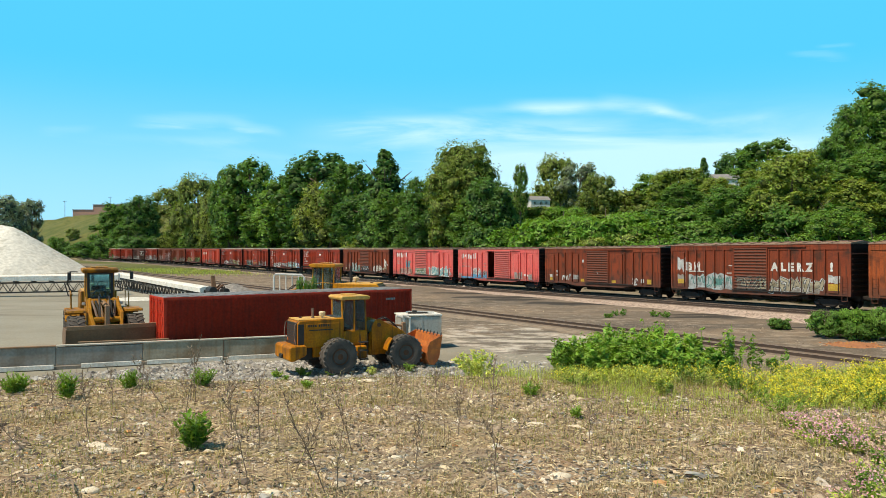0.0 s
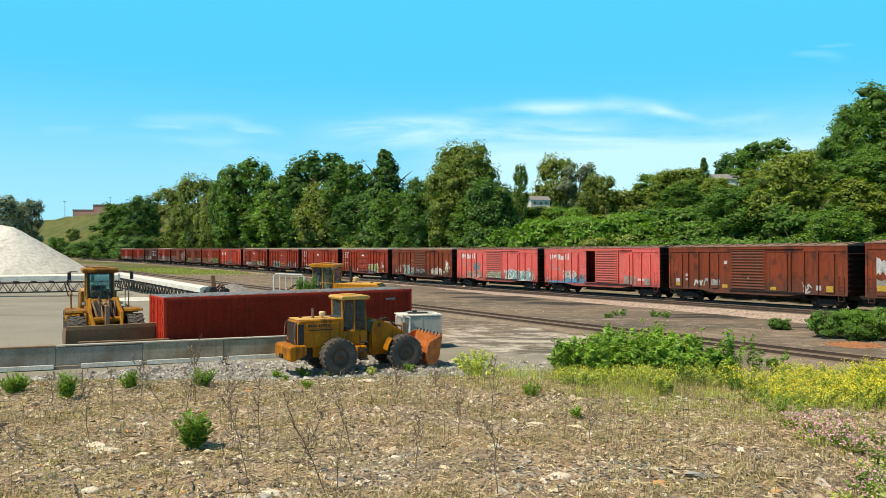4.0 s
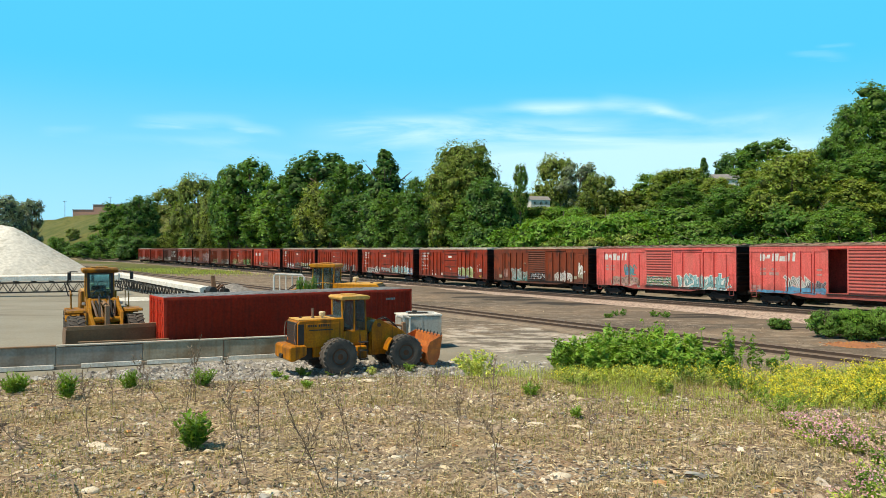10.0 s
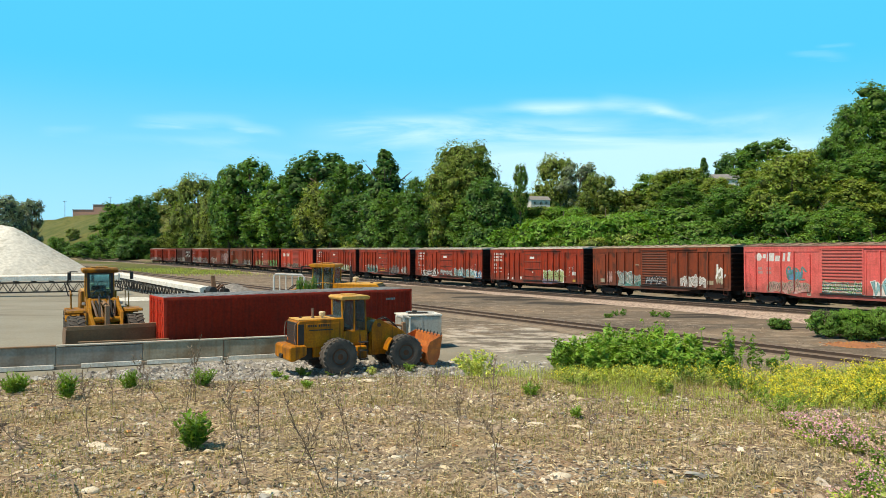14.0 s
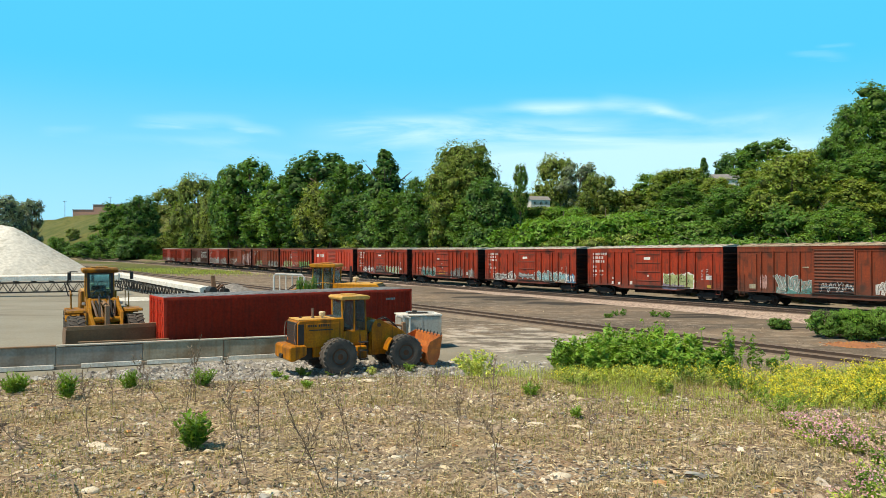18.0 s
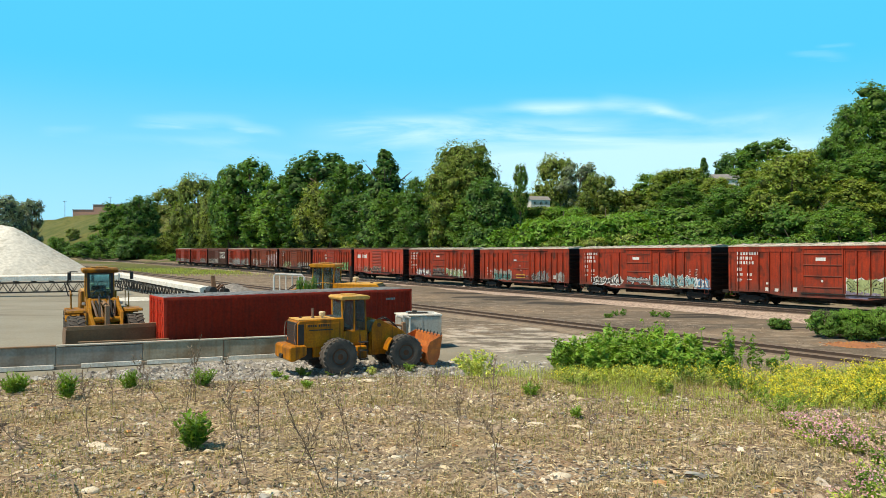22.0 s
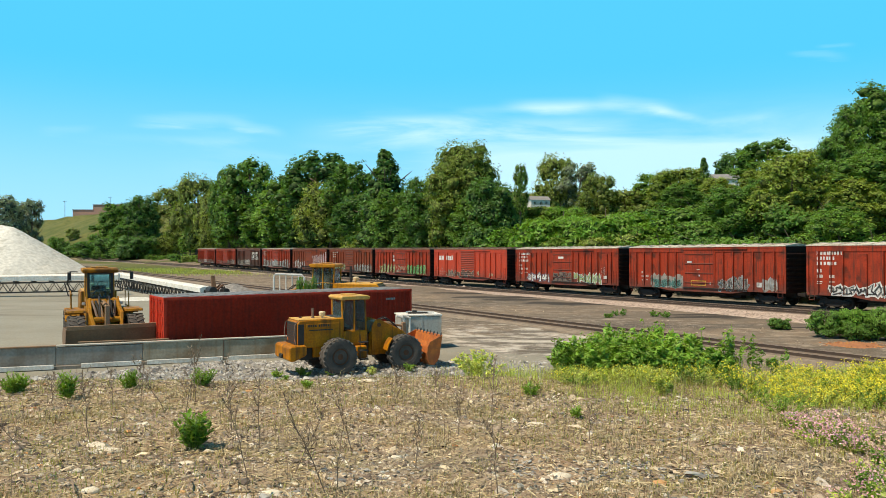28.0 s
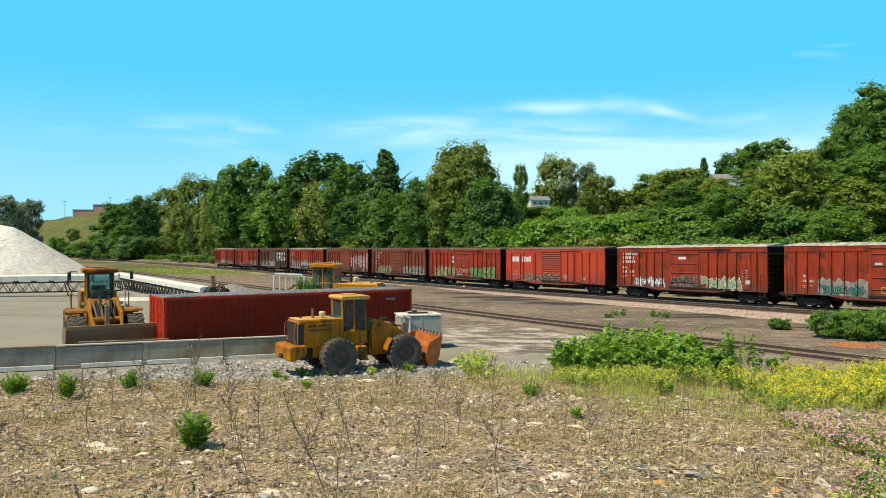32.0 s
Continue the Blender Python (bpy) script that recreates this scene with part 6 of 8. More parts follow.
def plant(key, x, y, height, width, sink=0.0):
    crowns, trunk, w, h = TREES[key]
    crown = crowns[0 if y < 82 else 1 if y < 140 else 2]
    word, label = TREE_WORDS[key]
    ob = thing(word, label, word, "trees and bushes behind the railway")
    sx, sz = width / w, height / h
    ob.matrix_world = Matrix.Translation((x, y, ground_at(x, y) - sink)) @ pose(0, 0, 0, 0, 0, TREE_RNG.uniform(0, 360)) @ Matrix.Diagonal((sx, sx, sz, 1))
    mesh_part("trunk", trunk, None, ob)
    mesh_part("crown", crown, None, ob)
    return ob


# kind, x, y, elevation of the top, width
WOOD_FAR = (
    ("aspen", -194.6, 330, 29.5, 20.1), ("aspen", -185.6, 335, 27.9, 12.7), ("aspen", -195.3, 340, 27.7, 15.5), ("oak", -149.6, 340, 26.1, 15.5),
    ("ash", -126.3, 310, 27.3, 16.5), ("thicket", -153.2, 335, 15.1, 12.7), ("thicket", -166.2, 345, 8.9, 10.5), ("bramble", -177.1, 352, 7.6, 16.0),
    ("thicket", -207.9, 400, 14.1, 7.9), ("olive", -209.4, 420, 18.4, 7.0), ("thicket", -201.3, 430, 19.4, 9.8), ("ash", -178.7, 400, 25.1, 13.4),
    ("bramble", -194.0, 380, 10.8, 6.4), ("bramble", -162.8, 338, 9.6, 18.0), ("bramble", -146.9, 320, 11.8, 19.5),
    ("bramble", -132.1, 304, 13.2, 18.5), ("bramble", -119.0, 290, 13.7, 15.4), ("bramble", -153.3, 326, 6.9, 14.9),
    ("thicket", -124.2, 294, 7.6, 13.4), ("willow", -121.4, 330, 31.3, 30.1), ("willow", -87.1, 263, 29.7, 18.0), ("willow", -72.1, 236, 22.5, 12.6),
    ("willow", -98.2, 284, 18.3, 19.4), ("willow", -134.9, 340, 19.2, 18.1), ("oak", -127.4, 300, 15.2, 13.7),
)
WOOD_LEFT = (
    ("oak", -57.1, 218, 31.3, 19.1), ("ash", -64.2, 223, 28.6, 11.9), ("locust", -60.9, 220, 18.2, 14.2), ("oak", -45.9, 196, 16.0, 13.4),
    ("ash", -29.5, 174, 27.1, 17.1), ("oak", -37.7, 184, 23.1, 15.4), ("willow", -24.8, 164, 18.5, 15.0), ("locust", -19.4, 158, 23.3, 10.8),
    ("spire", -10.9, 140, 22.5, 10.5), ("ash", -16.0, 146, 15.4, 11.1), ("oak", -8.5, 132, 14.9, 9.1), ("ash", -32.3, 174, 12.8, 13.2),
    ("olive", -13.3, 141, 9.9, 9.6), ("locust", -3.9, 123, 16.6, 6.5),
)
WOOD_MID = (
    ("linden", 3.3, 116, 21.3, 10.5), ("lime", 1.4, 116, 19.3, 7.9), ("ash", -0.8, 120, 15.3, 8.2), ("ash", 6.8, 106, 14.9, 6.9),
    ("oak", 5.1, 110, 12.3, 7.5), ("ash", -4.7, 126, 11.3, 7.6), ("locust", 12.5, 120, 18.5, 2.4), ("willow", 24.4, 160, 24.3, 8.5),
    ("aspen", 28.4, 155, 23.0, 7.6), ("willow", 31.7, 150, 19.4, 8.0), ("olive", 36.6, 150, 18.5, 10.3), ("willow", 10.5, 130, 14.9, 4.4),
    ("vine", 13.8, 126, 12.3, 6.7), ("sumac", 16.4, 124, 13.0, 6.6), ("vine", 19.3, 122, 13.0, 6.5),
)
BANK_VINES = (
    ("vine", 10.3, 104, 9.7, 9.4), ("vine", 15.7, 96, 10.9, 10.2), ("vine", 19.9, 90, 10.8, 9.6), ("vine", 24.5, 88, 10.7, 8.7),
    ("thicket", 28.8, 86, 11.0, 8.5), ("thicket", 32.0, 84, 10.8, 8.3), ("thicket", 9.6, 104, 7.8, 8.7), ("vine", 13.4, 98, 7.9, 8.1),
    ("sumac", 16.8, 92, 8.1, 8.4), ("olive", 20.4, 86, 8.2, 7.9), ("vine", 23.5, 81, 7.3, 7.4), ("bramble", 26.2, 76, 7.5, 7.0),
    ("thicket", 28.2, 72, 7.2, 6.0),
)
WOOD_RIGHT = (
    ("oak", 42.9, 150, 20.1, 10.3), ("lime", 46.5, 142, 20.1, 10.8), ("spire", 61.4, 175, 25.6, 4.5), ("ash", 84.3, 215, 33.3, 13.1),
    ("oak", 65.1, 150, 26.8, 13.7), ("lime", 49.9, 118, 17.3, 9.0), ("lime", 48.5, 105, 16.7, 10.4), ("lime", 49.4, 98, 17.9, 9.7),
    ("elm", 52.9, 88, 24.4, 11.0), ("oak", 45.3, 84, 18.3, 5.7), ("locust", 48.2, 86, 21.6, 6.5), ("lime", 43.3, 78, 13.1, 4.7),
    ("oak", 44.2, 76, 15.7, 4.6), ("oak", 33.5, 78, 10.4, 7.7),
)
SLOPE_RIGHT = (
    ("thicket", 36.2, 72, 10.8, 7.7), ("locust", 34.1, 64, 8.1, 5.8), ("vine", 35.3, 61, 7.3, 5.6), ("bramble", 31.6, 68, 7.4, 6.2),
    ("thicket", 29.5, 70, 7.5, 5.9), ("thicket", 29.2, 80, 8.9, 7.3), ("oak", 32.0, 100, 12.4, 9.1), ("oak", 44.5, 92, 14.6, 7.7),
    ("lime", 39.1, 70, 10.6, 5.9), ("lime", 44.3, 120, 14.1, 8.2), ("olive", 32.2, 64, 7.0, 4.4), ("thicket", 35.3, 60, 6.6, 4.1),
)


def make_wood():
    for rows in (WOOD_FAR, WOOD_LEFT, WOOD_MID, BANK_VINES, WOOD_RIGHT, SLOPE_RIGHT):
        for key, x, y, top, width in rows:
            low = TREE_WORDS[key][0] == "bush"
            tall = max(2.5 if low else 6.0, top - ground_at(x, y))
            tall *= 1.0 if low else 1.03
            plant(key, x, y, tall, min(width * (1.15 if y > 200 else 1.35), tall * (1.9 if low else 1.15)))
    rng = random.Random(12)
    # undergrowth along the far side of the line
    s = -300.0
    while s < 75:
        d = rng.uniform(9.0, 12.0)
        x, y, _ = track_at(s, d)
        key = rng.choice(("bramble", "thicket", "thicket", "olive") if s < -12 else ("thicket", "olive", "vine", "thicket", "sumac"))
        plant(key, x, y, rng.uniform(2.6, 4.4), rng.uniform(4.5, 6.5), 0.2)
        s += rng.uniform(3.4, 5.2) * (1.6 if s < -120 else 1.0)
    # trees that fill the slope behind
    s = -270.0
    while s < 85:
        x, y, _ = track_at(s, rng.uniform(15, 27))
        key = rng.choice(("oak", "willow", "lime", "locust", "willow") if s < -90 else ("oak", "ash", "oak", "locust", "willow") if s < 0 else ("lime", "oak", "lime", "locust", "willow"))
        bright = smooth(-25.0, 5.0, s) * (1 - smooth(30.0, 45.0, s))
        plant(key, x, y, rng.uniform(7.5, 11.0) * (1 - 0.72 * float(bright)), rng.uniform(7.5, 10.5), 0.6)
        s += rng.uniform(3.6, 5.6) * (1.0 if s > -50 else 1.7)
    # wooded hillside further up
    for k in range(36):
        s, d = rng.uniform(-30, 95), rng.uniform(28, 75)
        x, y, _ = track_at(s, d)
        h = rng.uniform(5.5, 9.0)
        if x < 0.27 * y or 0.355 * y < x < 0.41 * y and y < 205:   # clearings round the houses
            continue
        plant(rng.choice(("oak", "lime", "lime", "locust", "sumac", "olive")), x, y, h, h * rng.uniform(0.8, 1.1), 0.4)


make_wood()


# ---------------------------------------------------------------- wheel loaders
def loader_wheel(parent, x, y, r, width, rim_mat, side):
    bm = bm_new()
    w = width / 2
    bm_lathe(bm, [(-w * 0.8, r * 0.42), (-w * 0.96, r * 0.52), (-w * 1.02, r * 0.70), (-w * 0.98, r * 0.86), (-w * 0.80, r * 0.96), (w * 0.80, r * 0.96), (w * 0.98, r * 0.86), (w * 1.02, r * 0.70), (w * 0.96, r * 0.52), (w * 0.8, r * 0.42)], "y", 32)
    tyre = part("wheel", bm, "tyre", parent, "worn dusty black tyre")
    tyre.matrix_local = pose(x, y, r)
    if "lug" not in CACHE:
        CACHE["lug"] = as_mesh("tread_lug", bm_box(bm_new(), -0.045, 0.045, -0.14, 0.14, -0.04, 0.012), "tyre")
    for k in range(22):   # slanted tread bars
        for q in (-1, 1):
            lug = mesh_part("tread_lug", CACHE["lug"], None, tyre)
            lug.matrix_local = Matrix.Rotation(2 * math.pi * k / 22 + (0.14 if q > 0 else 0.0), 4, "Y") @ pose(0, q * w * 0.46, r * 0.965, 0, 0, q * 28)
    bm = bm_new()
    o = side
    bm_lathe(bm, [(-0.10 * o, r * 0.28), (w * 0.84 * o, r * 0.44), (w * 0.92 * o, r * 0.44), (w * 0.86 * o, r * 0.38), (w * 0.35 * o, r * 0.33), (w * 0.40 * o, r * 0.20), (w * 0.85 * o, r * 0.16), (w * 0.88 * o, 0.02)], "y", 24)
    rim = part("rim", bm, rim_mat, tyre, "rusty steel rim")
    for k in range(8):
        bm = bm_new()
        a = k * math.pi / 4
        bm_tube(bm, [(r * 0.27 * math.cos(a), w * 0.34 * o, r * 0.27 * math.sin(a)), (r * 0.27 * math.cos(a), w * 0.46 * o, r * 0.27 * math.sin(a))], 0.025, 6)
        part("lug_nut", bm, "rim_rust", tyre)
    return tyre


HOOD_PARTS = ("engine_hood", "hood_panel", "radiator_side", "rear_lamp", "radiator_screen", "hood_top", "bonnet_hinge", "frame_skirt", "radiator_rail", "hood_cap", "exhaust_pipe", "air_cleaner")


def loader(label, m, scale, paint, bucket_mat, tilt, lift, rim_mat="rim_rust", rail=False, wide=2.5, steer=0.0, squat=1.0, cab_half=0.74, wheel_r=0.73, guards=True, flat=False, lights=False, pull=0.0, bucket_deep=1.0, posts=None, stack=(-1.12, "stack_pipe"), roof_paint=None, cab_long=1.0, tail=-2.42, cab_shift=0.0, hood_fit=(1.0, 0.0), bucket_thin=1.0):
    """A wheel loader: x forward with the rear axle at 0, before scaling."""
    ld = thing("wheel_loader", label, "wheel loader", "wheel loaders", m @ Matrix.Diagonal((scale, scale, scale, 1)))
    turn = pose(1.28, 0, 0, 0, 0, steer) @ pose(-1.28 - pull, 0, 0)
    front = []
    for o in (-1, 1):
        loader_wheel(ld, 0.0, o * 0.93, wheel_r, 0.5, rim_mat, o)
        front.append(loader_wheel(ld, 2.56, o * 0.93, wheel_r, 0.5, rim_mat, o))
    # rear: engine hood, grille, counterweight
    bm = bm_new()
    bm_prism(bm, [(-1.98, 1.05), (-1.98, 2.02), (-1.90, 2.12), (0.10, 2.16), (0.10, 1.05)], "y", -0.62, 0.62, 0.035)
    part("engine_hood", bm, paint, ld)
    for o in (-1, 1):
        part("hood_panel", bm_box(bm_new(), -1.60, -0.15, o * 0.625 - 0.01, o * 0.625 + 0.01, 1.30, 1.98, 0.01), paint, ld)
        part("radiator_side", bm_box(bm_new(), -1.96, -1.70, o * 0.628 - 0.008, o * 0.628 + 0.008, 1.16, 1.98, 0.01), "black_metal", ld, "black oily radiator opening")
        part("rear_lamp", bm_lathe(bm_new(), [(-2.0, 0.06), (-2.03, 0.06), (-2.04, 0.01)], "x", 10, (0, o * 0.4, 1.34)), "orange_rust", ld)
        part("hydraulic_hose", bm_tube(bm_new(), [(1.2, o * 0.2, 1.2), (1.5, o * 0.28, 1.45), (1.9, o * 0.24, 1.5), (2.3, o * 0.2, 1.35)], 0.035, 6), "black_metal", ld)
        front.append(part("hydraulic_hose", bm_tube(bm_new(), [(1.85, o * 0.12, 1.95), (2.1, o * 0.16, 2.05), (2.5, o * 0.18, 1.7), (2.8, o * 0.2, 1.3)], 0.03, 6), "black_metal", ld))
    front.append(part("cross_tube", bm_tube(bm_new(), [(2.75, -0.46, 1.28), (2.75, 0.46, 1.28)], 0.11, 10), paint, ld))
    part("bonnet_hinge", bm_box(bm_new(), -0.25, 0.06, -0.5, 0.5, 2.13, 2.20, 0.02), "black_metal", ld)
    screen = part("radiator_screen", bm_box(bm_new(), -2.005, -1.965, -0.54, 0.54, 1.14, 2.04, 0.01), "black_metal", ld, "black oily radiator screen")
    for k in range(8):
        part("grille_bar", bm_box(bm_new(), -2.02, -2.004, -0.5, 0.5, 1.20 + k * 0.10, 1.225 + k * 0.10), "rim_rust", screen)
    part("hood_top", bm_box(bm_new(), -1.92, 0.04, -0.56, 0.56, 2.115, 2.165, 0.02), "sunlit_dust", ld, "dusty hood top with sunlight painted into its colour")
    bm = bm_new()
    bm_prism(bm, [(tail, 0.62), (tail, 1.12), (tail + 0.08, 1.18), (-1.2, 1.18), (-1.2, 0.80), (-1.7, 0.58)], "y", -0.85, 0.85, 0.04)
    part("counterweight", bm, paint, ld)
    bm = bm_new()
    bm_box(bm, -1.3, 0.9, -0.42, 0.42, 0.55, 1.1, 0.03)
    bm_box(bm, -0.12, 0.12, -0.7, 0.7, 0.58, 0.86, 0.03)
    bm_box(bm, 0.9, 1.35, -0.25, 0.25, 0.5, 1.0, 0.03)
    part("rear_frame", bm, "black_metal", ld)
    for o in (-1, 1):
        bm = bm_new()
        pts = [(0.82 * math.cos(math.radians(a)), 0.73 + 0.82 * math.sin(math.radians(a))) for a in range(28, 153, 12)]
        inner = [(x * 0.95, 0.73 + (z - 0.73) * 0.95) for x, z in pts[::-1]]
        bm_prism(bm, pts + inner, "y", o * 0.68 if o > 0 else -1.15, 1.15 if o > 0 else -0.68)
        if guards:
            part("rear_mudguard", bm, paint, ld)
        else:
            bm.free()
        bm = bm_new()   # steps up to the cab
        for k in range(3):
            bm_box(bm, 0.84, 1.15, o * 0.98 - 0.14, o * 0.98 + 0.14, 0.5 + k * 0.34, 0.54 + k * 0.34, 0.005)
        for x in (0.84, 1.13):
            bm_box(bm, x, x + 0.02, o * 0.98 - 0.02, o * 0.98 + 0.02, 0.45, 1.5)
        part("steps", bm, "black_metal", ld)
    # smaller fittings: skirts, tank, rail round the radiator, drawbar, hinge pins
    for o in (-1, 1):
        part("frame_skirt", bm_box(bm_new(), -1.28, -0.80, o * 0.52 - 0.05, o * 0.52 + 0.05, 0.66, 1.06, 0.02), paint, ld)
        part("side_tank", bm_box(bm_new(), 0.78, 1.22, o * 0.66 - 0.16, o * 0.66 + 0.16, 0.52, 1.02, 0.04), paint if o < 0 else "black_metal", ld)
        part("radiator_rail", bm_tube(bm_new(), [(-2.02, o * 0.56, 1.16), (-2.10, o * 0.56, 1.6), (-2.06, o * 0.56, 1.98), (-1.86, o * 0.56, 2.14)], 0.022, 6), "stack_pipe", ld)
        front.append(part("pivot_pin", bm_tube(bm_new(), [(1.66, o * 0.40, 1.80), (1.66, o * 0.56, 1.80)], 0.085, 10), "rim_rust", ld))
        front.append(part("tower_plate", bm_prism(bm_new(), [(1.36, 0.80), (1.36, 1.72), (1.50, 2.02), (1.72, 2.02), (2.28, 1.52), (2.30, 1.10), (2.05, 0.80)], "y", o * 0.53 - 0.014, o * 0.53 + 0.014, 0.004), paint, ld))
    part("drawbar", bm_box(bm_new(), tail - 0.08, tail + 0.02, -0.14, 0.14, 0.66, 0.82, 0.02), "black_metal", ld)
    part("hinge_block", bm_box(bm_new(), 1.16, 1.36, -0.34, 0.34, 0.60, 1.60, 0.03), "black_metal", ld)
    part("hood_cap", bm_lathe(bm_new(), [(2.10, 0.07), (2.19, 0.07), (2.20, 0.02)], "z", 10, (-1.55, 0.18, 0)), "rim_rust", ld)
    # cab: floor box, four posts, roof, panes
    cab = part("cab", bm_prism(bm_new(), [(-0.24, 1.25), (-0.24, 1.62), (1.12, 1.62), (1.18, 1.25), (0.95, 1.02), (0.05, 1.02)], "y", -cab_half, cab_half, 0.03), paint, ld)
    for x, y, dx in ((-0.2, 0.06 - cab_half, -0.06), (-0.2, cab_half - 0.06, -0.06), (1.08, 0.06 - cab_half, -0.06), (1.08, cab_half - 0.06, -0.06), (0.42, 0.04 - cab_half, 0), (0.42, cab_half - 0.04, 0)):
        bm = bm_new()
        bm_tube(bm, [(x, y, 1.6), (x + dx, y * 0.97, 2.88)], 0.045, 6)
        part("cab_post", bm, posts or paint, cab)
    bm = bm_new()
    bm_prism(bm, [(-0.34, 2.86), (-0.40, 2.96), (-0.30, 3.02), (1.06, 3.04), (1.26, 2.98), (1.20, 2.86)], "y", -cab_half - 0.10, cab_half + 0.10, 0.03)
    part("cab_roof", bm, roof_paint or paint, cab)
    part("roof_hatch", bm_box(bm_new(), 0.1, 0.7, -0.3, 0.3, 3.03, 3.07, 0.02), roof_paint or paint, cab)
    bm = bm_new()
    bm_box(bm, 1.06, 1.08, 0.14 - cab_half, cab_half - 0.14, 1.98, 2.80)
    part("windscreen", bm, "glass_sky_tint", cab).visible_shadow = False
    bm = bm_new()
    for y0, y1, z0, z1 in ((0.09 - cab_half, cab_half - 0.09, 2.79, 2.87), (0.09 - cab_half, cab_half - 0.09, 1.92, 1.99), (0.07 - cab_half, 0.15 - cab_half, 1.92, 2.87), (cab_half - 0.15, cab_half - 0.07, 1.92, 2.87)):
        bm_box(bm, 1.045, 1.095, y0, y1, z0, z1)
    part("window_gasket", bm, "black_metal", cab)
    part("nose_panel", bm_box(bm_new(), 1.04, 1.11, 0.08 - cab_half, cab_half - 0.08, 1.58, 1.92, 0.015), paint, cab)
    part("door_seal", bm_box(bm_new(), 0.385, 0.475, -cab_half + 0.03, -cab_half + 0.055, 1.5, 2.84), "black_metal", cab)
    part("wiper", bm_tube(bm_new(), [(1.10, 0.1, 2.0), (1.105, -0.12, 2.5)], 0.012, 5), "black_metal", cab)
    bm = bm_new()
    bm_box(bm, -0.25, -0.23, 0.1 - cab_half, cab_half - 0.1, 1.9, 2.8)
    part("rear_window", bm, "glass_sky_tint", cab).visible_shadow = False
    for o in (-1, 1):
        for x0, x1 in ((-0.16, 0.38), (0.48, 1.02)):
            bm = bm_new()
            bm_box(bm, x0, x1, o * (cab_half - 0.05) - 0.008, o * (cab_half - 0.05) + 0.008, 1.68 if x0 < 0 else 1.45, 2.82)
            part("side_window", bm, "glass", cab).visible_shadow = False
    bm = bm_new()   # seat, column and wheel
    bm_box(bm, 0.0, 0.45, -0.25, 0.25, 1.62, 1.80, 0.04)
    bm_box(bm, -0.06, 0.06, -0.25, 0.25, 1.78, 2.35, 0.04)
    part("seat", bm, "black_metal", cab)
    bm = bm_new()
    bm_tube(bm, [(0.9, 0, 1.6), (0.72, 0, 2.05)], 0.04, 6)
    ring = [(0.70 + 0.10 * math.sin(a), 0.19 * math.cos(a), 2.06 + 0.17 * math.sin(a)) for a in np.linspace(0, 2 * math.pi, 13)]
    bm_tube(bm, ring, 0.02, 6)
    part("steering_wheel", bm, "black_metal", cab)
    # stack and air cleaner
    bm = bm_new()
    bm_tube(bm, [(stack[0], -0.15, 2.08), (stack[0], -0.15, 2.55 if not rail else 2.9)], 0.055, 10)
    bm_tube(bm, [(stack[0], -0.15, 2.08), (stack[0], -0.15, 2.2)], 0.075, 10)
    part("exhaust_pipe", bm, stack[1], ld)
    bm = bm_new()
    bm_lathe(bm, [(2.1, 0.05), (2.22, 0.05), (2.24, 0.12), (2.38, 0.14), (2.42, 0.10), (2.43, 0.01)], "z", 14, (-0.72, -0.2, 0))
    part("air_cleaner", bm, "cream_cap", ld, "pale cream air cleaner bowl")
    if rail:
        for o in (-1, 1):
            bm = bm_new()
            bm_tube(bm, [(-0.3, o * 0.95, 1.1), (-0.3, o * 0.95, 2.15), (0.5, o * 0.98, 2.2), (1.15, o * 0.95, 2.1), (1.15, o * 0.95, 1.1)], 0.02, 6)
            bm_tube(bm, [(-0.3, o * 0.95, 1.6), (1.15, o * 0.95, 1.6)], 0.02, 6)
            part("handrail", bm, paint, ld)
            bm = bm_new()
            bm_tube(bm, [(1.15, o * 0.75, 2.9), (1.45, o * 1.0, 2.92)], 0.02, 6)
            bm_box(bm, 1.42, 1.46, o * 1.02 - 0.06, o * 1.02 + 0.06, 2.62, 2.9, 0.01)
            part("mirror", bm, "black_metal", ld)
    # front frame, arms, cylinders
    bm = bm_new()
    bm_prism(bm, [(1.30, 0.55), (1.30, 1.35), (1.55, 1.92), (1.85, 1.95), (2.2, 1.45), (3.0, 0.95), (3.0, 0.6)], "y", -0.40, 0.40, 0.03)
    bm_box(bm, 2.44, 2.68, -0.7, 0.7, 0.58, 0.86, 0.03)
    front.append(part("front_frame", bm, paint, ld))
    drop = -0.25 + lift
    for o in (-1, 1):
        bm = bm_new()
        bm_prism(bm, [(1.48, 1.70), (1.60, 1.98), (1.82, 1.96), (2.7, 1.50 + lift * 0.4), (3.42, 0.72 + drop + 0.25), (3.36, 0.42 + drop + 0.25), (3.16, 0.42 + drop + 0.25), (2.55, 1.10 + lift * 0.3)], "y", o * 0.46 - (0.06 if flat else 0.07), o * 0.46 + (0.06 if flat else 0.07), 0.02)
        if flat:   # arms that bow outwards
            for v in bm.verts:
                q = min(1.0, max(0.0, (v.co.x - 1.48) / 1.9))
                v.co.y += o * (0.16 * math.sin(math.pi * q) - 0.10)
        front.append(part("lift_arm", bm, paint, ld))
        bm = bm_new()
        bm_tube(bm, [(1.75, o * 0.30, 0.95), (2.45, o * 0.36, 1.22)], 0.07, 8)
        bm_tube(bm, [(2.3, o * 0.36, 1.16), (2.75, o * 0.4, 1.3)], 0.04, 8)
        front.append(part("lift_cylinder", bm, "black_metal", ld))
        bm = bm_new()   # front mudguards
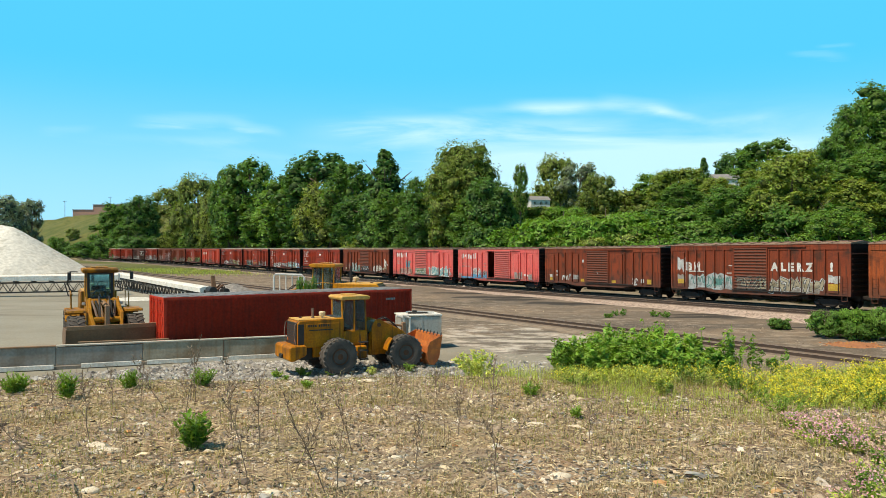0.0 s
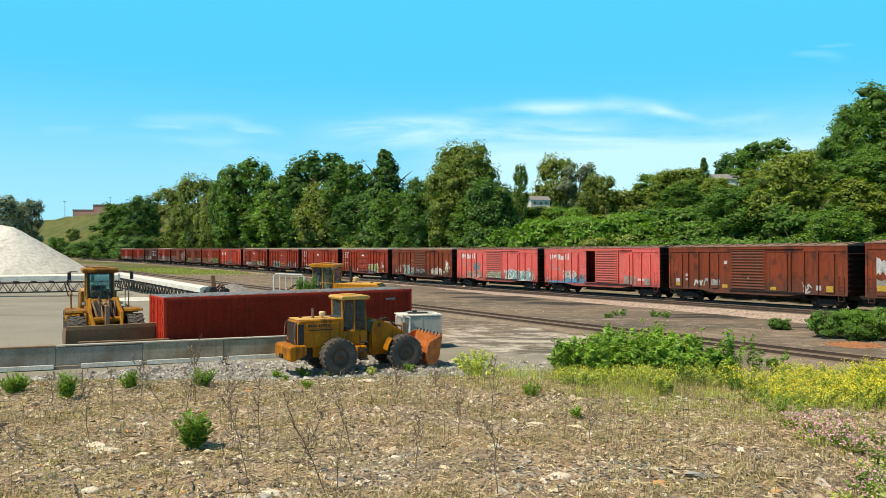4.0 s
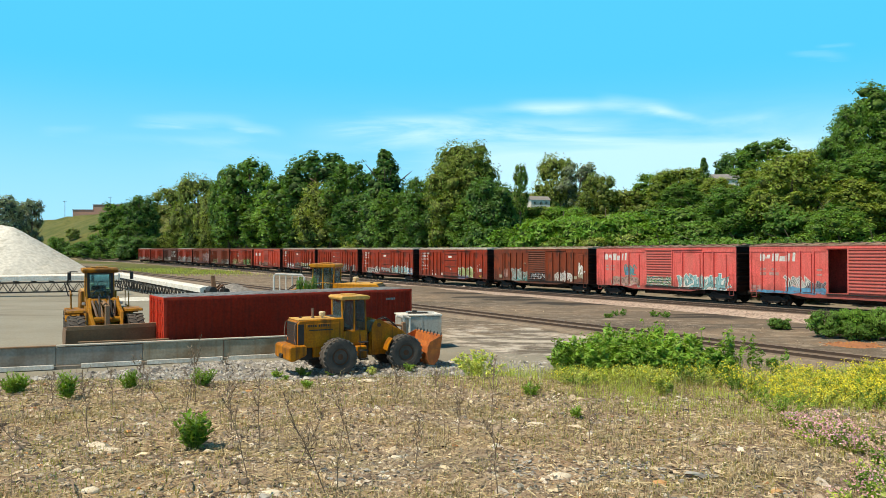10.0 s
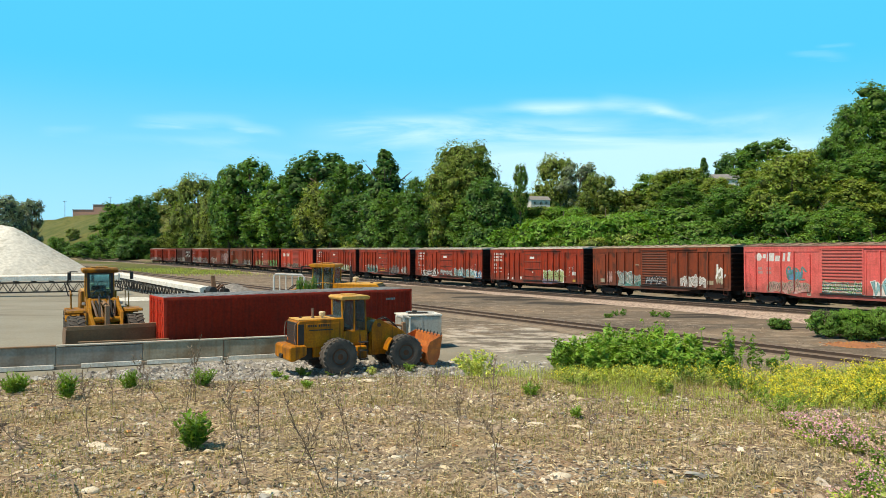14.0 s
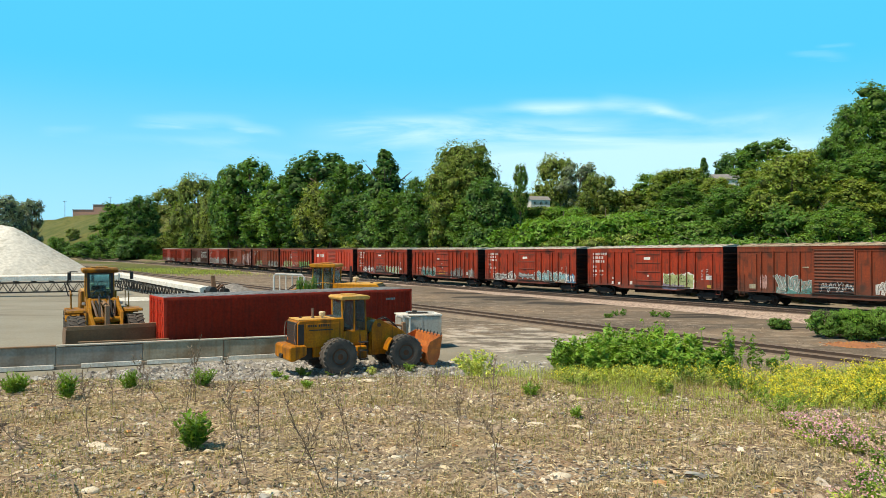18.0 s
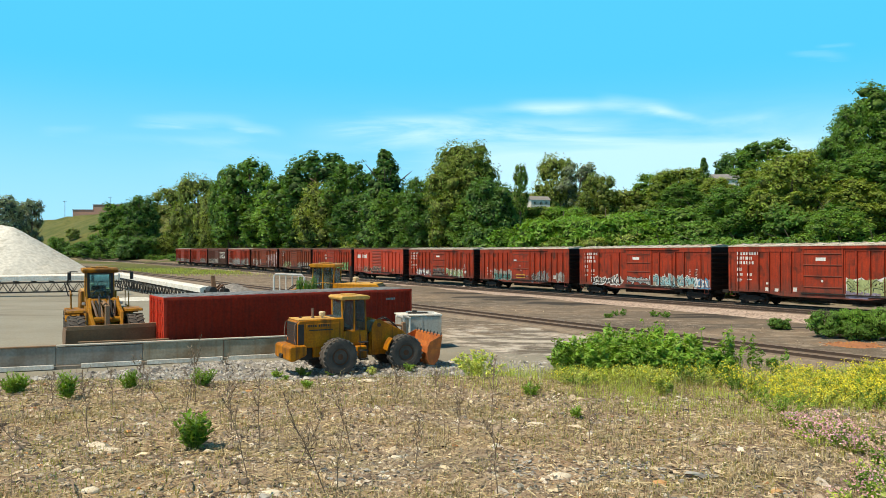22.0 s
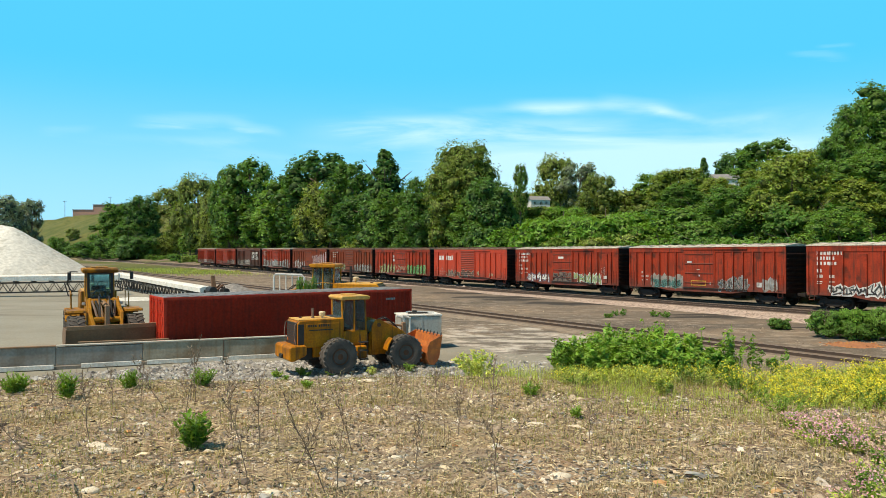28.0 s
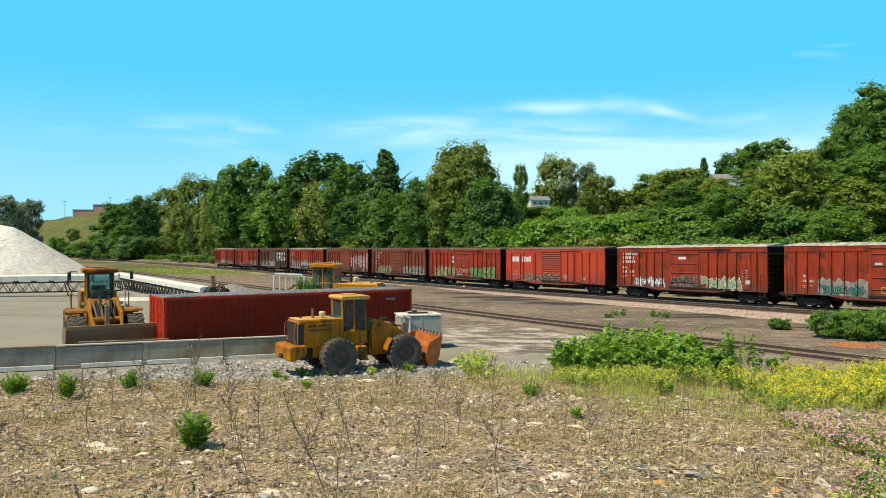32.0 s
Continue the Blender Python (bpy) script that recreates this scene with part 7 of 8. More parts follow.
        pts = [(2.56 + 0.80 * math.cos(math.radians(a)), 0.73 + 0.80 * math.sin(math.radians(a))) for a in (range(122, 178, 11) if guards else range(134, 176, 10))]
        inner = [(2.56 + (x - 2.56) * 0.96, 0.73 + (z - 0.73) * 0.96) for x, z in pts[::-1]]
        if flat:
            bm_prism(bm, [(1.72, 1.42), (1.80, 1.64), (2.62, 1.62), (2.66, 1.54), (1.90, 1.54)], "y", o * 0.62 if o > 0 else -1.20, 1.20 if o > 0 else -0.62, 0.01)
        else:
            bm_prism(bm, pts + inner, "y", o * 0.70 if o > 0 else -1.14, 1.14 if o > 0 else -0.70)
        front.append(part("front_mudguard", bm, paint, ld))
        if lights:
            bm = bm_new()
            bm_lathe(bm, [(1.72, 0.02), (1.72, 0.05), (1.82, 0.06), (1.84, 0.055), (1.84, 0.01)], "x", 12, (0, o * 0.62, 1.80))
            front.append(part("headlight", bm, "galvanised", ld))
        if flat:
            for q, hm in ((0.10, "brown_steel"), (0.20, "black_metal"), (0.31, "stack_pipe")):
                front.append(part("hydraulic_hose", bm_tube(bm_new(), [(1.7, o * q, 1.72), (2.0, o * (q + 0.06), 1.88), (2.35, o * q, 1.6), (2.7, o * q * 0.8, 1.15)], 0.04, 6), hm, ld))
            front.append(part("piston_rod", bm_tube(bm_new(), [(2.0, o * 0.24, 1.45), (2.8, o * 0.24, 0.95)], 0.035, 8), "stack_pipe", ld))
    bm = bm_new()
    bm_tube(bm, [(1.75, 0, 1.85), (2.5, 0, 1.75 + lift * 0.2)], 0.08, 10)
    bm_tube(bm, [(2.4, 0, 1.76 + lift * 0.2), (2.95, 0, 1.62 + lift * 0.3)], 0.045, 8)
    bm_prism(bm, [(2.85, 1.80), (3.0, 1.80), (3.05, 0.85), (2.85, 0.80)], "y", -0.08, 0.08, 0.02)
    front.append(part("tilt_linkage", bm, "brown_steel", ld))
    # bucket: a curved shell with cheeks and teeth
    hw = wide / 2
    prof = []
    for k in range(9):
        a = math.radians(200 - k * 25 + 50)
        prof.append((0.62 + 0.55 * math.cos(a), 0.56 + 0.56 * math.sin(a)))
    prof = [(1.28, 0.0)] + [(x, z) for x, z in prof if z < 1.2][:9]
    inner = [(x * 0.94 + 0.05, z * 0.94 + 0.045) for x, z in prof[::-1]]
    bm = bm_new()
    bm_prism(bm, prof + inner, "y", -hw, hw)
    for o in (-1, 1):
        bm_prism(bm, prof + [(0.95, 1.02)] if prof[-1][0] < 0.9 else prof, "y", o * hw - 0.02, o * hw + 0.02)
    bucket = part("bucket", bm, bucket_mat, ld, "worn rusty steel bucket" if bucket_mat == "orange_rust" else "dusty brown steel bucket")
    bucket.matrix_local = pose(3.18 + (0.0085 if bucket_mat == "orange_rust" else 0.009) * tilt, 0, (0.03 if bucket_mat == "orange_rust" else 0.12) + lift, 0, -tilt, 0) @ Matrix.Diagonal((bucket_deep, 1, bucket_thin, 1))
    front.append(bucket)
    if bucket_mat == "orange_rust":
        for k in range(6):
            bm = bm_new()
            y = -hw + 0.2 + k * (wide - 0.4) / 5
            outer = [(x * 1.04 - 0.035, z * 1.03 - 0.02) for x, z in prof[1:]]
            bm_prism(bm, outer + [(x * 0.98, z * 0.98) for x, z in prof[:0:-1]], "y", y - 0.02, y + 0.02)
            part("stiffener", bm, bucket_mat, bucket)
        for k in range(8):
            bm = bm_new()
            y = -hw + 0.12 + k * (wide - 0.24) / 7
            bm_prism(bm, [(1.20, -0.04), (1.20, 0.06), (1.30, 0.035), (1.38, -0.01)], "y", y - 0.05, y + 0.05, 0.01)
            part("tooth", bm, "black_metal", bucket)
    else:
        bm = bm_new()
        bm_box(bm, 1.22, 1.40, -hw, hw, -0.02, 0.03, 0.008)
        part("cutting_edge", bm, "brown_steel", bucket)
    for p in ld.children:
        if p.name.split(".")[0] in HOOD_PARTS:
            p.matrix_basis = Matrix.Translation((hood_fit[1], 0, 0)) @ Matrix.Diagonal((hood_fit[0], 1, 1, 1)) @ p.matrix_basis
    cab.matrix_basis = Matrix.Translation((1.15 * (1 - cab_long) + cab_shift, 0, 0)) @ Matrix.Diagonal((cab_long, 1, 1, 1))
    for p in ld.children:
        if p.name.split(".")[0] not in ("wheel", "bucket"):
            p.matrix_basis = Matrix.Translation((0, 0, 0.7)) @ Matrix.Diagonal((1, 1, squat, 1)) @ Matrix.Translation((0, 0, -0.7)) @ p.matrix_basis
    for p in front:
        p.matrix_basis = turn @ p.matrix_basis
    return ld


def lettering_bar_on_loader(ld):
    bm = bm_new()
    for k in range(9):
        bm_box(bm, -1.52 + k * 0.10 + (0.06 if k > 3 else 0.0), -1.455 + k * 0.10 + (0.06 if k > 3 else 0.0), -0.642, -0.636, 1.80, 1.885)
    bm_box(bm, -1.50, -0.42, -0.642, -0.636, 1.66, 1.70)
    part("maker_bar", bm, "black_metal", ld, "black maker's lettering bars").matrix_basis = Matrix.Translation((0.272, 0, 0)) @ Matrix.Diagonal((0.885, 1, 1, 1))


LOADER_A = loader("old yellow wheel loader with rusty orange toothed bucket", pose(-4.36, 28.5, 0, 0, 0, 30), 1.0, "yellow_paint", "orange_rust", 82, 0.0, steer=-4, squat=0.95, cab_half=0.57, wheel_r=0.69, guards=False, pull=-0.20, roof_paint="sunlit_dust", cab_long=0.742, tail=-1.86, cab_shift=0.2, hood_fit=(0.885, 0.272), bucket_thin=0.5)
lettering_bar_on_loader(LOADER_A)
loader("large yellow wheel loader with lowered brown bucket", pose(-16.36, 35.3, 0, 0, 0, -62), 1.26, "yellow_dirty", "bucket_brown", 78, 0.07, "yellow_paint", True, 2.72, steer=4, cab_half=0.50, flat=True, lights=True, bucket_deep=0.76)
loader("yellow wheel loader parked behind the red container", pose(-6.0, 43.0, 0, 0, 0, 172), 1.27, "yellow_new", "brown_steel", 4, -0.1, "yellow_paint", True, 2.5, cab_half=0.62, stack=(-0.50, "black_metal"), cab_long=0.76)


# ---------------------------------------------------------------- stockpile, conveyors, yard clutter
def make_pile(x, y, radius, height, seed, mat, label, flat=0.0):
    rings, seg = 26, 64
    bm = bm_new()
    rows = []
    for i in range(rings + 1):
        q = i / rings
        row = []
        for k in range(seg):
            a = 2 * math.pi * k / seg
            lob = 1 + 0.10 * math.sin(2 * a + seed) + 0.05 * math.sin(5 * a + 2 * seed)
            r = radius * q * lob
            z = height * max(0.0, 1 - q) ** 1.02
            z = min(z, height * (1 - flat))
            z += 0.03 * height * (float(fractal(np.array(r * math.cos(a) * 0.25), np.array(r * math.sin(a) * 0.25), seed)) - 0.5) * (1 if 0 < i < rings else 0)
            row.append(bm.verts.new((x + r * math.cos(a), y + r * math.sin(a), z - 0.05)))
        rows.append(row)
    for u, v in zip(rows[1:], rows[2:]):
        for k in range(seg):
            bm.faces.new((u[k], v[k], v[(k + 1) % seg], u[(k + 1) % seg]))
    top = bm.verts.new((x, y, height * (1 - flat)))
    for k in range(seg):
        bm.faces.new((top, rows[1][k], rows[1][(k + 1) % seg]))
    for v in rows[0]:
        bm.verts.remove(v)
    me = bpy.data.meshes.new("stockpile")
    bm.to_mesh(me)
    bm.free()
    me.materials.append(M[mat])
    me.polygons.foreach_set("use_smooth", [True] * len(me.polygons))
    return tagged(new("stockpile", me), label, "stockpile")


def make_ridge(peaks, slope, reach, seed, mat, label):
    """One long heap of loose stuff dumped along a line of peaks (x, y, height)."""
    line = []
    for (x0, y0, h0), (x1, y1, h1) in zip(peaks, peaks[1:]):
        line += [(x0 + (x1 - x0) * k / 12, y0 + (y1 - y0) * k / 12, h0 + (h1 - h0) * k / 12) for k in range(12)]
    line.append(peaks[-1])
    cx, cy = sum(p[0] for p in peaks) / len(peaks), sum(p[1] for p in peaks) / len(peaks)
    xs, ys = np.meshgrid(np.arange(cx - reach, cx + reach, 0.35), np.arange(cy - reach, cy + reach, 0.5))
    z = np.full(xs.shape, -9.0)
    bent = 1 + 0.10 * (fractal(xs * 0.10, ys * 0.10, seed) - 0.5)
    for px, py, h in line:
        away = np.hypot(xs - px, ys - py)
        z = np.maximum(z, h - slope * bent * (np.sqrt(away ** 2 + 0.35) - 0.59))
    z += 0.35 * (fractal(xs * 0.35, ys * 0.35, seed + 1) - 0.5) + 0.14 * (fractal(xs * 1.1, ys * 1.1, seed + 2) - 0.5)
    ny, nx = xs.shape
    idx = np.arange(nx * ny).reshape(ny, nx)
    quads = np.stack([idx[:-1, :-1], idx[:-1, 1:], idx[1:, 1:], idx[1:, :-1]], -1).reshape(-1, 4)
    quads = quads[(z.reshape(-1)[quads] > -0.4).any(1)]
    used, flat = np.unique(quads, return_inverse=True)
    me = bpy.data.meshes.new("stockpile")
    me.from_pydata(np.stack([xs, ys, np.maximum(z, -0.5)], -1).reshape(-1, 3)[used].tolist(), [], flat.reshape(-1, 4).tolist())
    me.materials.append(M[mat])
    me.polygons.foreach_set("use_smooth", [True] * len(me.polygons))
    return tagged(new("stockpile", me), label, "stockpile")


make_ridge(((-86.2, 148.5, 8.95), (-90.2, 150.0, 9.75), (-99.0, 153.0, 11.6)), 0.63, 36.0, 3, "salt", "long pale grey heap of crushed stone or salt")
make_pile(-28.8, 69.0, 3.2, 0.28, 7, "salt", "low spread of white stone dust under the conveyor", 0.2)
make_pile(-21.5, 76.0, 3.4, 1.3, 4, "gravel", "small grey gravel heap beside the siding", 0.1)


make_pile(20.3, 36.3, 1.7, 0.14, 6, "orange_dirt", "low spread of rusty orange dirt", 0.2)


def make_conveyor(x0, y0, z0, x1, y1, z1, label, hood, deep):
    a, b = Vector((x0, y0, z0)), Vector((x1, y1, z1))
    run = (b - a).length
    yaw = math.degrees(math.atan2(y1 - y0, x1 - x0))
    dip = -math.degrees(math.asin((z1 - z0) / run))
    c = thing("conveyor", label, "conveyor", "yard conveyors", Matrix.Translation(a) @ pose(0, 0, 0, 0, dip, yaw))
    for y in (-0.5, 0.5):
        bm = bm_new()
        bm_box(bm, 0, run, y - 0.05, y + 0.05, -0.10, 0.0)
        bm_box(bm, 0, run, y - 0.05, y + 0.05, -deep - 0.08, -deep)
        part("chord", bm, "black_metal", c)
    n = int(run / 1.1)
    for y in (-0.5, 0.5):
        bm = bm_new()
        for k in range(n):
            u, v = k * run / n, (k + 0.5) * run / n
            bm_tube(bm, [(u, y, -deep), (v, y, -0.05), ((k + 1) * run / n, y, -deep)], 0.045, 5)
        part("lattice", bm, "black_metal", c, "dark steel lattice", kind="stuff")
    bm = bm_new()
    for k in range(int(run / 1.6)):
        bm_tube(bm, [(0.5 + k * 1.6, -0.62, 0.06), (0.5 + k * 1.6, 0.62, 0.06)], 0.07, 8)
        bm_box(bm, 0.42 + k * 1.6, 0.58 + k * 1.6, -0.66, -0.58, -0.05, 0.16)
        bm_box(bm, 0.42 + k * 1.6, 0.58 + k * 1.6, 0.58, 0.66, -0.05, 0.16)
    part("rollers", bm, "black_metal", c, kind="stuff")
    bm = bm_new()
    bm_prism(bm, [(-0.60, 0.14), (-0.62, 0.14 + hood * 0.75), (-0.3, 0.14 + hood), (0.3, 0.14 + hood), (0.62, 0.14 + hood * 0.75), (0.60, 0.14)], "x", 0.3, run - 0.3)
    part("cover", bm, "white_paint", c, "long white cover dusted with stone")
    for s in np.arange(3.0, run - 1, 9.0):
        base = a + (b - a) * (s / run)
        for y in (-0.55, 0.55):
            bm = bm_new()
            bm_tube(bm, [(s, y, -0.1), (s + 0.4, y * 1.4, -base.z / math.cos(math.radians(dip)))], 0.06, 6)
            part("leg", bm, "black_metal", c)
    return c


make_conveyor(-58.0, 69.0, 1.30, -32.6, 75.5, 1.45, "long low conveyor with dark lattice truss and white cover", 0.62, 0.95)
make_conveyor(-38.5, 88.5, 1.25, -20.4, 64.6, 0.75, "sloping conveyor with white cover running towards the container", 0.50, 1.0)


def make_tail_box():
    t = thing("conveyor_tail", "rusty hopper and drive at the conveyor's end", "machine", m=pose(-19.4, 63.2, 0, 0, 0, -53))
    part("hopper", bm_prism(bm_new(), [(-0.35, 0.8), (-0.75, 2.35), (-0.62, 2.40), (0.0, 0.8)], "y", -0.12, 0.22, 0.02), "rust_plate", t, "tilted rusty steel plate")
    for k in range(4):
        part("pipe", bm_tube(bm_new(), [(-0.3 + 0.35 * k, -0.5, 0.9), (0.1 + 0.35 * k, 0.3, 1.5 + 0.18 * (k % 2)), (0.9, 0.6, 1.2)], 0.08, 6), "rim_rust" if k % 2 else "black_metal", t)
    part("motor", bm_tube(bm_new(), [(0.3, -0.6, 1.2), (1.3, -0.6, 1.2)], 0.35, 10), "black_metal", t)
    part("motor", bm_tube(bm_new(), [(0.5, 0.5, 1.1), (1.4, 0.5, 1.1)], 0.28, 10), "black_metal", t)
    for x, y in ((-0.8, -0.6), (-0.8, 0.6), (1.0, -0.6), (1.0, 0.6)):
        part("leg", bm_box(bm_new(), x - 0.06, x + 0.06, y - 0.06, y + 0.06, 0.0, 1.2), "black_metal", t)


def make_rack():
    r = thing("steel_rack", "pale galvanised tube frame with upright bars", "rack", m=pose(-13.2, 58.0, 0, 0, 0, 4))
    w, h = 2.35, 2.72
    part("frame", bm_tube(bm_new(), [(0, 0, 0), (0, 0, h - 0.12), (0.1, 0, h), (w - 0.2, 0, h - 0.06), (w, 0, h - 0.3), (w, 0, 0)], 0.08, 8), "galvanised", r)
    for k in range(4):
        part("bar", bm_tube(bm_new(), [(0.45 + k * 0.48, 0, 1.1), (0.45 + k * 0.48, 0, h - 0.05)], 0.045, 6), "galvanised", r)
    part("rail", bm_tube(bm_new(), [(0, 0, 1.1), (w, 0, 1.1)], 0.05, 6), "galvanised", r)
    part("brace", bm_tube(bm_new(), [(0, 0, 0.3), (w, 0, 0.5)], 0.04, 6), "galvanised", r)


def make_tank():
    t = thing("fuel_tank_skid", "dirty white boxy tank skid with hoses on top", "tank", m=pose(-1.95, 34.4, 0, 0, 0, 16))
    part("tank", bm_box(bm_new(), 0, 1.95, 0, 1.3, 0.22, 1.58, 0.08), "tank_white", t)
    part("lid", bm_box(bm_new(), -0.03, 1.98, -0.03, 1.33, 1.56, 1.64, 0.02), "white_paint", t)
    for x in (0.0, 0.95, 1.86):
        part("corner_post", bm_box(bm_new(), x, x + 0.09, -0.02, 0.0, 0.24, 1.56, 0.006), "tank_white", t)
    part("skid", bm_box(bm_new(), 0.1, 1.85, 0.1, 1.2, 0.0, 0.22), "black_metal", t)
    for x in (0.1, 0.4):
        part("stand_pipe", bm_tube(bm_new(), [(x, -0.1, 0.4), (x, -0.1, 1.5), (x - 0.35, -0.15, 1.62)], 0.06, 8), "white_paint", t)
    rng = random.Random(8)
    for k in range(5):
        p = [(0.4 + rng.uniform(0, 1.3), rng.uniform(0.3, 1.1), 1.68) for j in range(4)]
        part("hose", bm_tube(bm_new(), p, 0.05, 6), rng.choice(("black_metal", "paint_blue", "galvanised")), t)
    part("filler_cap", bm_lathe(bm_new(), [(1.64, 0.12), (1.78, 0.12), (1.80, 0.02)], "z", 12, (0.8, 0.6, 0)), "black_metal", t)
    part("side_panel", bm_box(bm_new(), 1.955, 1.97, 0.15, 1.15, 0.4, 1.4), "steel_grey", t)


def make_planks():
    for x, y, yaw, ln in ((-14.6, 29.75, 20, 2.4), (-12.9, 30.35, 21, 1.6)):
        p = thing("plank", "short brown board lying on the low wall", "plank", m=pose(x, y, 0.93, 0, 0, yaw))
        part("board", bm_box(bm_new(), 0, ln, -0.12, 0.05, 0.0, 0.05, 0.006), "brown_steel", p)


make_tail_box()
make_rack()
make_tank()
make_planks()


# ---------------------------------------------------------------- buildings on the hills
def make_warehouse():
    zb = ground_at(-275, 590)
    w = thing("warehouse", "long flat-roofed brick building on the grassy hill", "building", m=pose(-297.0, 596, zb - 3.0, 0, 0, 3))
    part("wall", bm_box(bm_new(), 0, 16, 0, 20, 0, 7.5), "brick_wall", w)
    part("hall", bm_box(bm_new(), 16.0, 46, 0, 26, 0, 11.5), "brick_wall", w)
    part("roof", bm_box(bm_new(), -0.4, 16, -0.4, 20.4, 7.5, 8.0), "house_roof", w)
    part("roof", bm_box(bm_new(), 15.7, 46.4, -0.4, 26.4, 11.5, 12.1), "house_roof", w)
    part("annexe", bm_box(bm_new(), 3, 26, -6, -0.01, 0, 4.2), "brick_wall", w)
    for x in (20.0, 26.0, 32.0, 38.0):
        part("roof_unit", bm_box(bm_new(), x, x + 0.5, 8, 8.5, 12.1, 13.4), "steel_grey", w)


def make_pole(x, y, h):
    p = thing("utility_pole", "weathered wooden utility pole with a crossarm", "pole", "utility poles", pose(x, y, ground_at(x, y), 0, 0, 30))
    part("pole", bm_tube(bm_new(), [(0, 0, -0.5), (0, 0, h)], 0.22, 8, 0.14), "wood_pole", p)
    part("crossarm", bm_box(bm_new(), -1.4, 1.4, -0.08, 0.08, h - 1.0, h - 0.8), "wood_pole", p)


def make_house(x, y, top, yaw, label, size=1.0):
    zb = ground_at(x, y)
    h = max(2.6, (top - zb) / size - 1.6)
    o = thing("house", label, "house", "houses on the hill", pose(x, y, zb, 0, 0, yaw) @ Matrix.Diagonal((size, size, size, 1)))
    part("wall", bm_box(bm_new(), -4, 4, -3, 3, -0.5, h), "house_wall", o)
    part("roof", bm_prism(bm_new(), [(-3.4, h - 0.1), (0, h + 1.6), (3.4, h - 0.1)], "x", -4.3, 4.3), "house_roof", o)
    for k in (-2.4, 0.0, 2.4):
        win = part("window", bm_box(bm_new(), k - 0.5, k + 0.5, -3.04, -2.98, h - 1.9, h - 0.7), "white_paint", o)
        part("pane", bm_box(bm_new(), k - 0.42, k + 0.42, -3.06, -3.04, h - 1.82, h - 0.78), "glass", win)


make_warehouse()
make_pole(-290.0, 570.0, 12.0)
make_pole(-262.0, 585.0, 15.0)
make_house(19.2, 150.0, 15.3, 12, "small white house seen between trees", 0.5)
make_house(75.8, 200.0, 24.8, -10, "white house with grey roof on the wooded hill")


# ---------------------------------------------------------------- the near bank: weeds, stones, straw
# x, y, height, lean
STEMS = (
    (-1.33, 5.10, 0.74, -0.15), (-1.53, 6.14, 0.70, 0.02), (-0.77, 5.00, 0.72, -0.30), (-0.74, 5.10, 0.54, 0.06), (0.36, 4.98, 0.64, -0.03),
    (0.49, 7.43, 0.62, 0.03), (-3.21, 6.72, 0.61, -0.05), (-2.89, 7.71, 0.53, -0.29), (-2.67, 8.00, 0.67, 0.00), (-1.97, 6.94, 0.63, -0.05),
    (-3.45, 6.14, 0.28, -0.21), (-2.37, 6.72, 0.77, 0.15), (-0.21, 5.64, 0.39, 0.03), (0.13, 6.51, 0.40, 0.02), (1.24, 6.32, 0.29, 0.01),
    (-0.08, 7.71, 0.41, 0.00), (-3.26, 8.00, 0.49, 0.04), (-1.10, 5.49, 0.54, 0.25), (-0.51, 8.00, 0.36, 0.03), (-0.76, 6.14, 0.56, -0.14),
    (-4.22, 8.00, 0.30, 0.02), (-3.55, 8.00, 0.36, -0.04),
)
# x, y, width, height of the pale stones
STONES = (
    (0.90, 7.11, 0.27, 0.06), (-1.16, 5.02, 0.20, 0.05), (1.13, 5.06, 0.18, 0.07), (0.84, 5.38, 0.25, 0.07), (-2.83, 6.23, 0.40, 0.06),
    (-2.99, 6.42, 0.29, 0.05), (-2.03, 5.88, 0.16, 0.05), (-4.03, 7.38, 0.22, 0.04), (-2.76, 5.60, 0.15, 0.05), (-2.43, 5.12, 0.16, 0.08),
    (-0.98, 9.61, 0.33, 0.05), (0.27, 9.74, 0.22, 0.04), (2.14, 6.40, 0.19, 0.05), (1.31, 6.62, 0.13, 0.05), (-3.22, 7.36, 0.17, 0.04),
    (-4.21, 9.03, 0.12, 0.04), (-3.95, 9.97, 0.11, 0.05), (-0.38, 5.93, 0.14, 0.05), (-0.73, 5.25, 0.12, 0.05), (0.48, 7.31, 0.12, 0.04),
    (2.13, 7.65, 0.14, 0.05),
)
# x, y, width, height of the green weeds
WEEDS = (
    (-2.12, 6.32, 0.36, 0.32), (-4.18, 8.25, 0.29, 0.30), (-5.01, 8.69, 0.41, 0.25), (-3.81, 9.03, 0.32, 0.21), (-3.03, 9.35, 0.40, 0.23),
    (0.50, 10.02, 0.61, 0.33), (0.92, 11.19, 0.43, 0.31), (-1.65, 9.11, 0.21, 0.10), (1.33, 7.43, 0.15, 0.12), (2.57, 8.66, 0.26, 0.20),
    (1.03, 8.66, 0.26, 0.17), (-2.20, 10.36, 0.16, 0.11),
)
# x, y, width, height of clumps in the large bush
BUSH = (
    (2.00, 10.26, 0.80, 0.70), (2.44, 10.16, 0.90, 0.70), (2.84, 10.16, 0.80, 0.76), (3.22, 10.06, 0.70, 0.60), (3.50, 9.97, 0.50, 0.44),
    (1.80, 10.42, 0.44, 0.52), (2.2, 10.0, 0.7, 0.56), (2.66, 9.95, 0.7, 0.52), (3.1, 9.9, 0.66, 0.50),
    (1.72, 10.2, 0.46, 0.58), (2.6, 10.4, 0.8, 0.72), (3.1, 10.4, 0.7, 0.68), (2.30, 10.5, 0.3, 0.82), (2.95, 10.5, 0.34, 0.86), (3.42, 10.3, 0.30, 0.66), (3.75, 10.1, 0.34, 0.42),
)


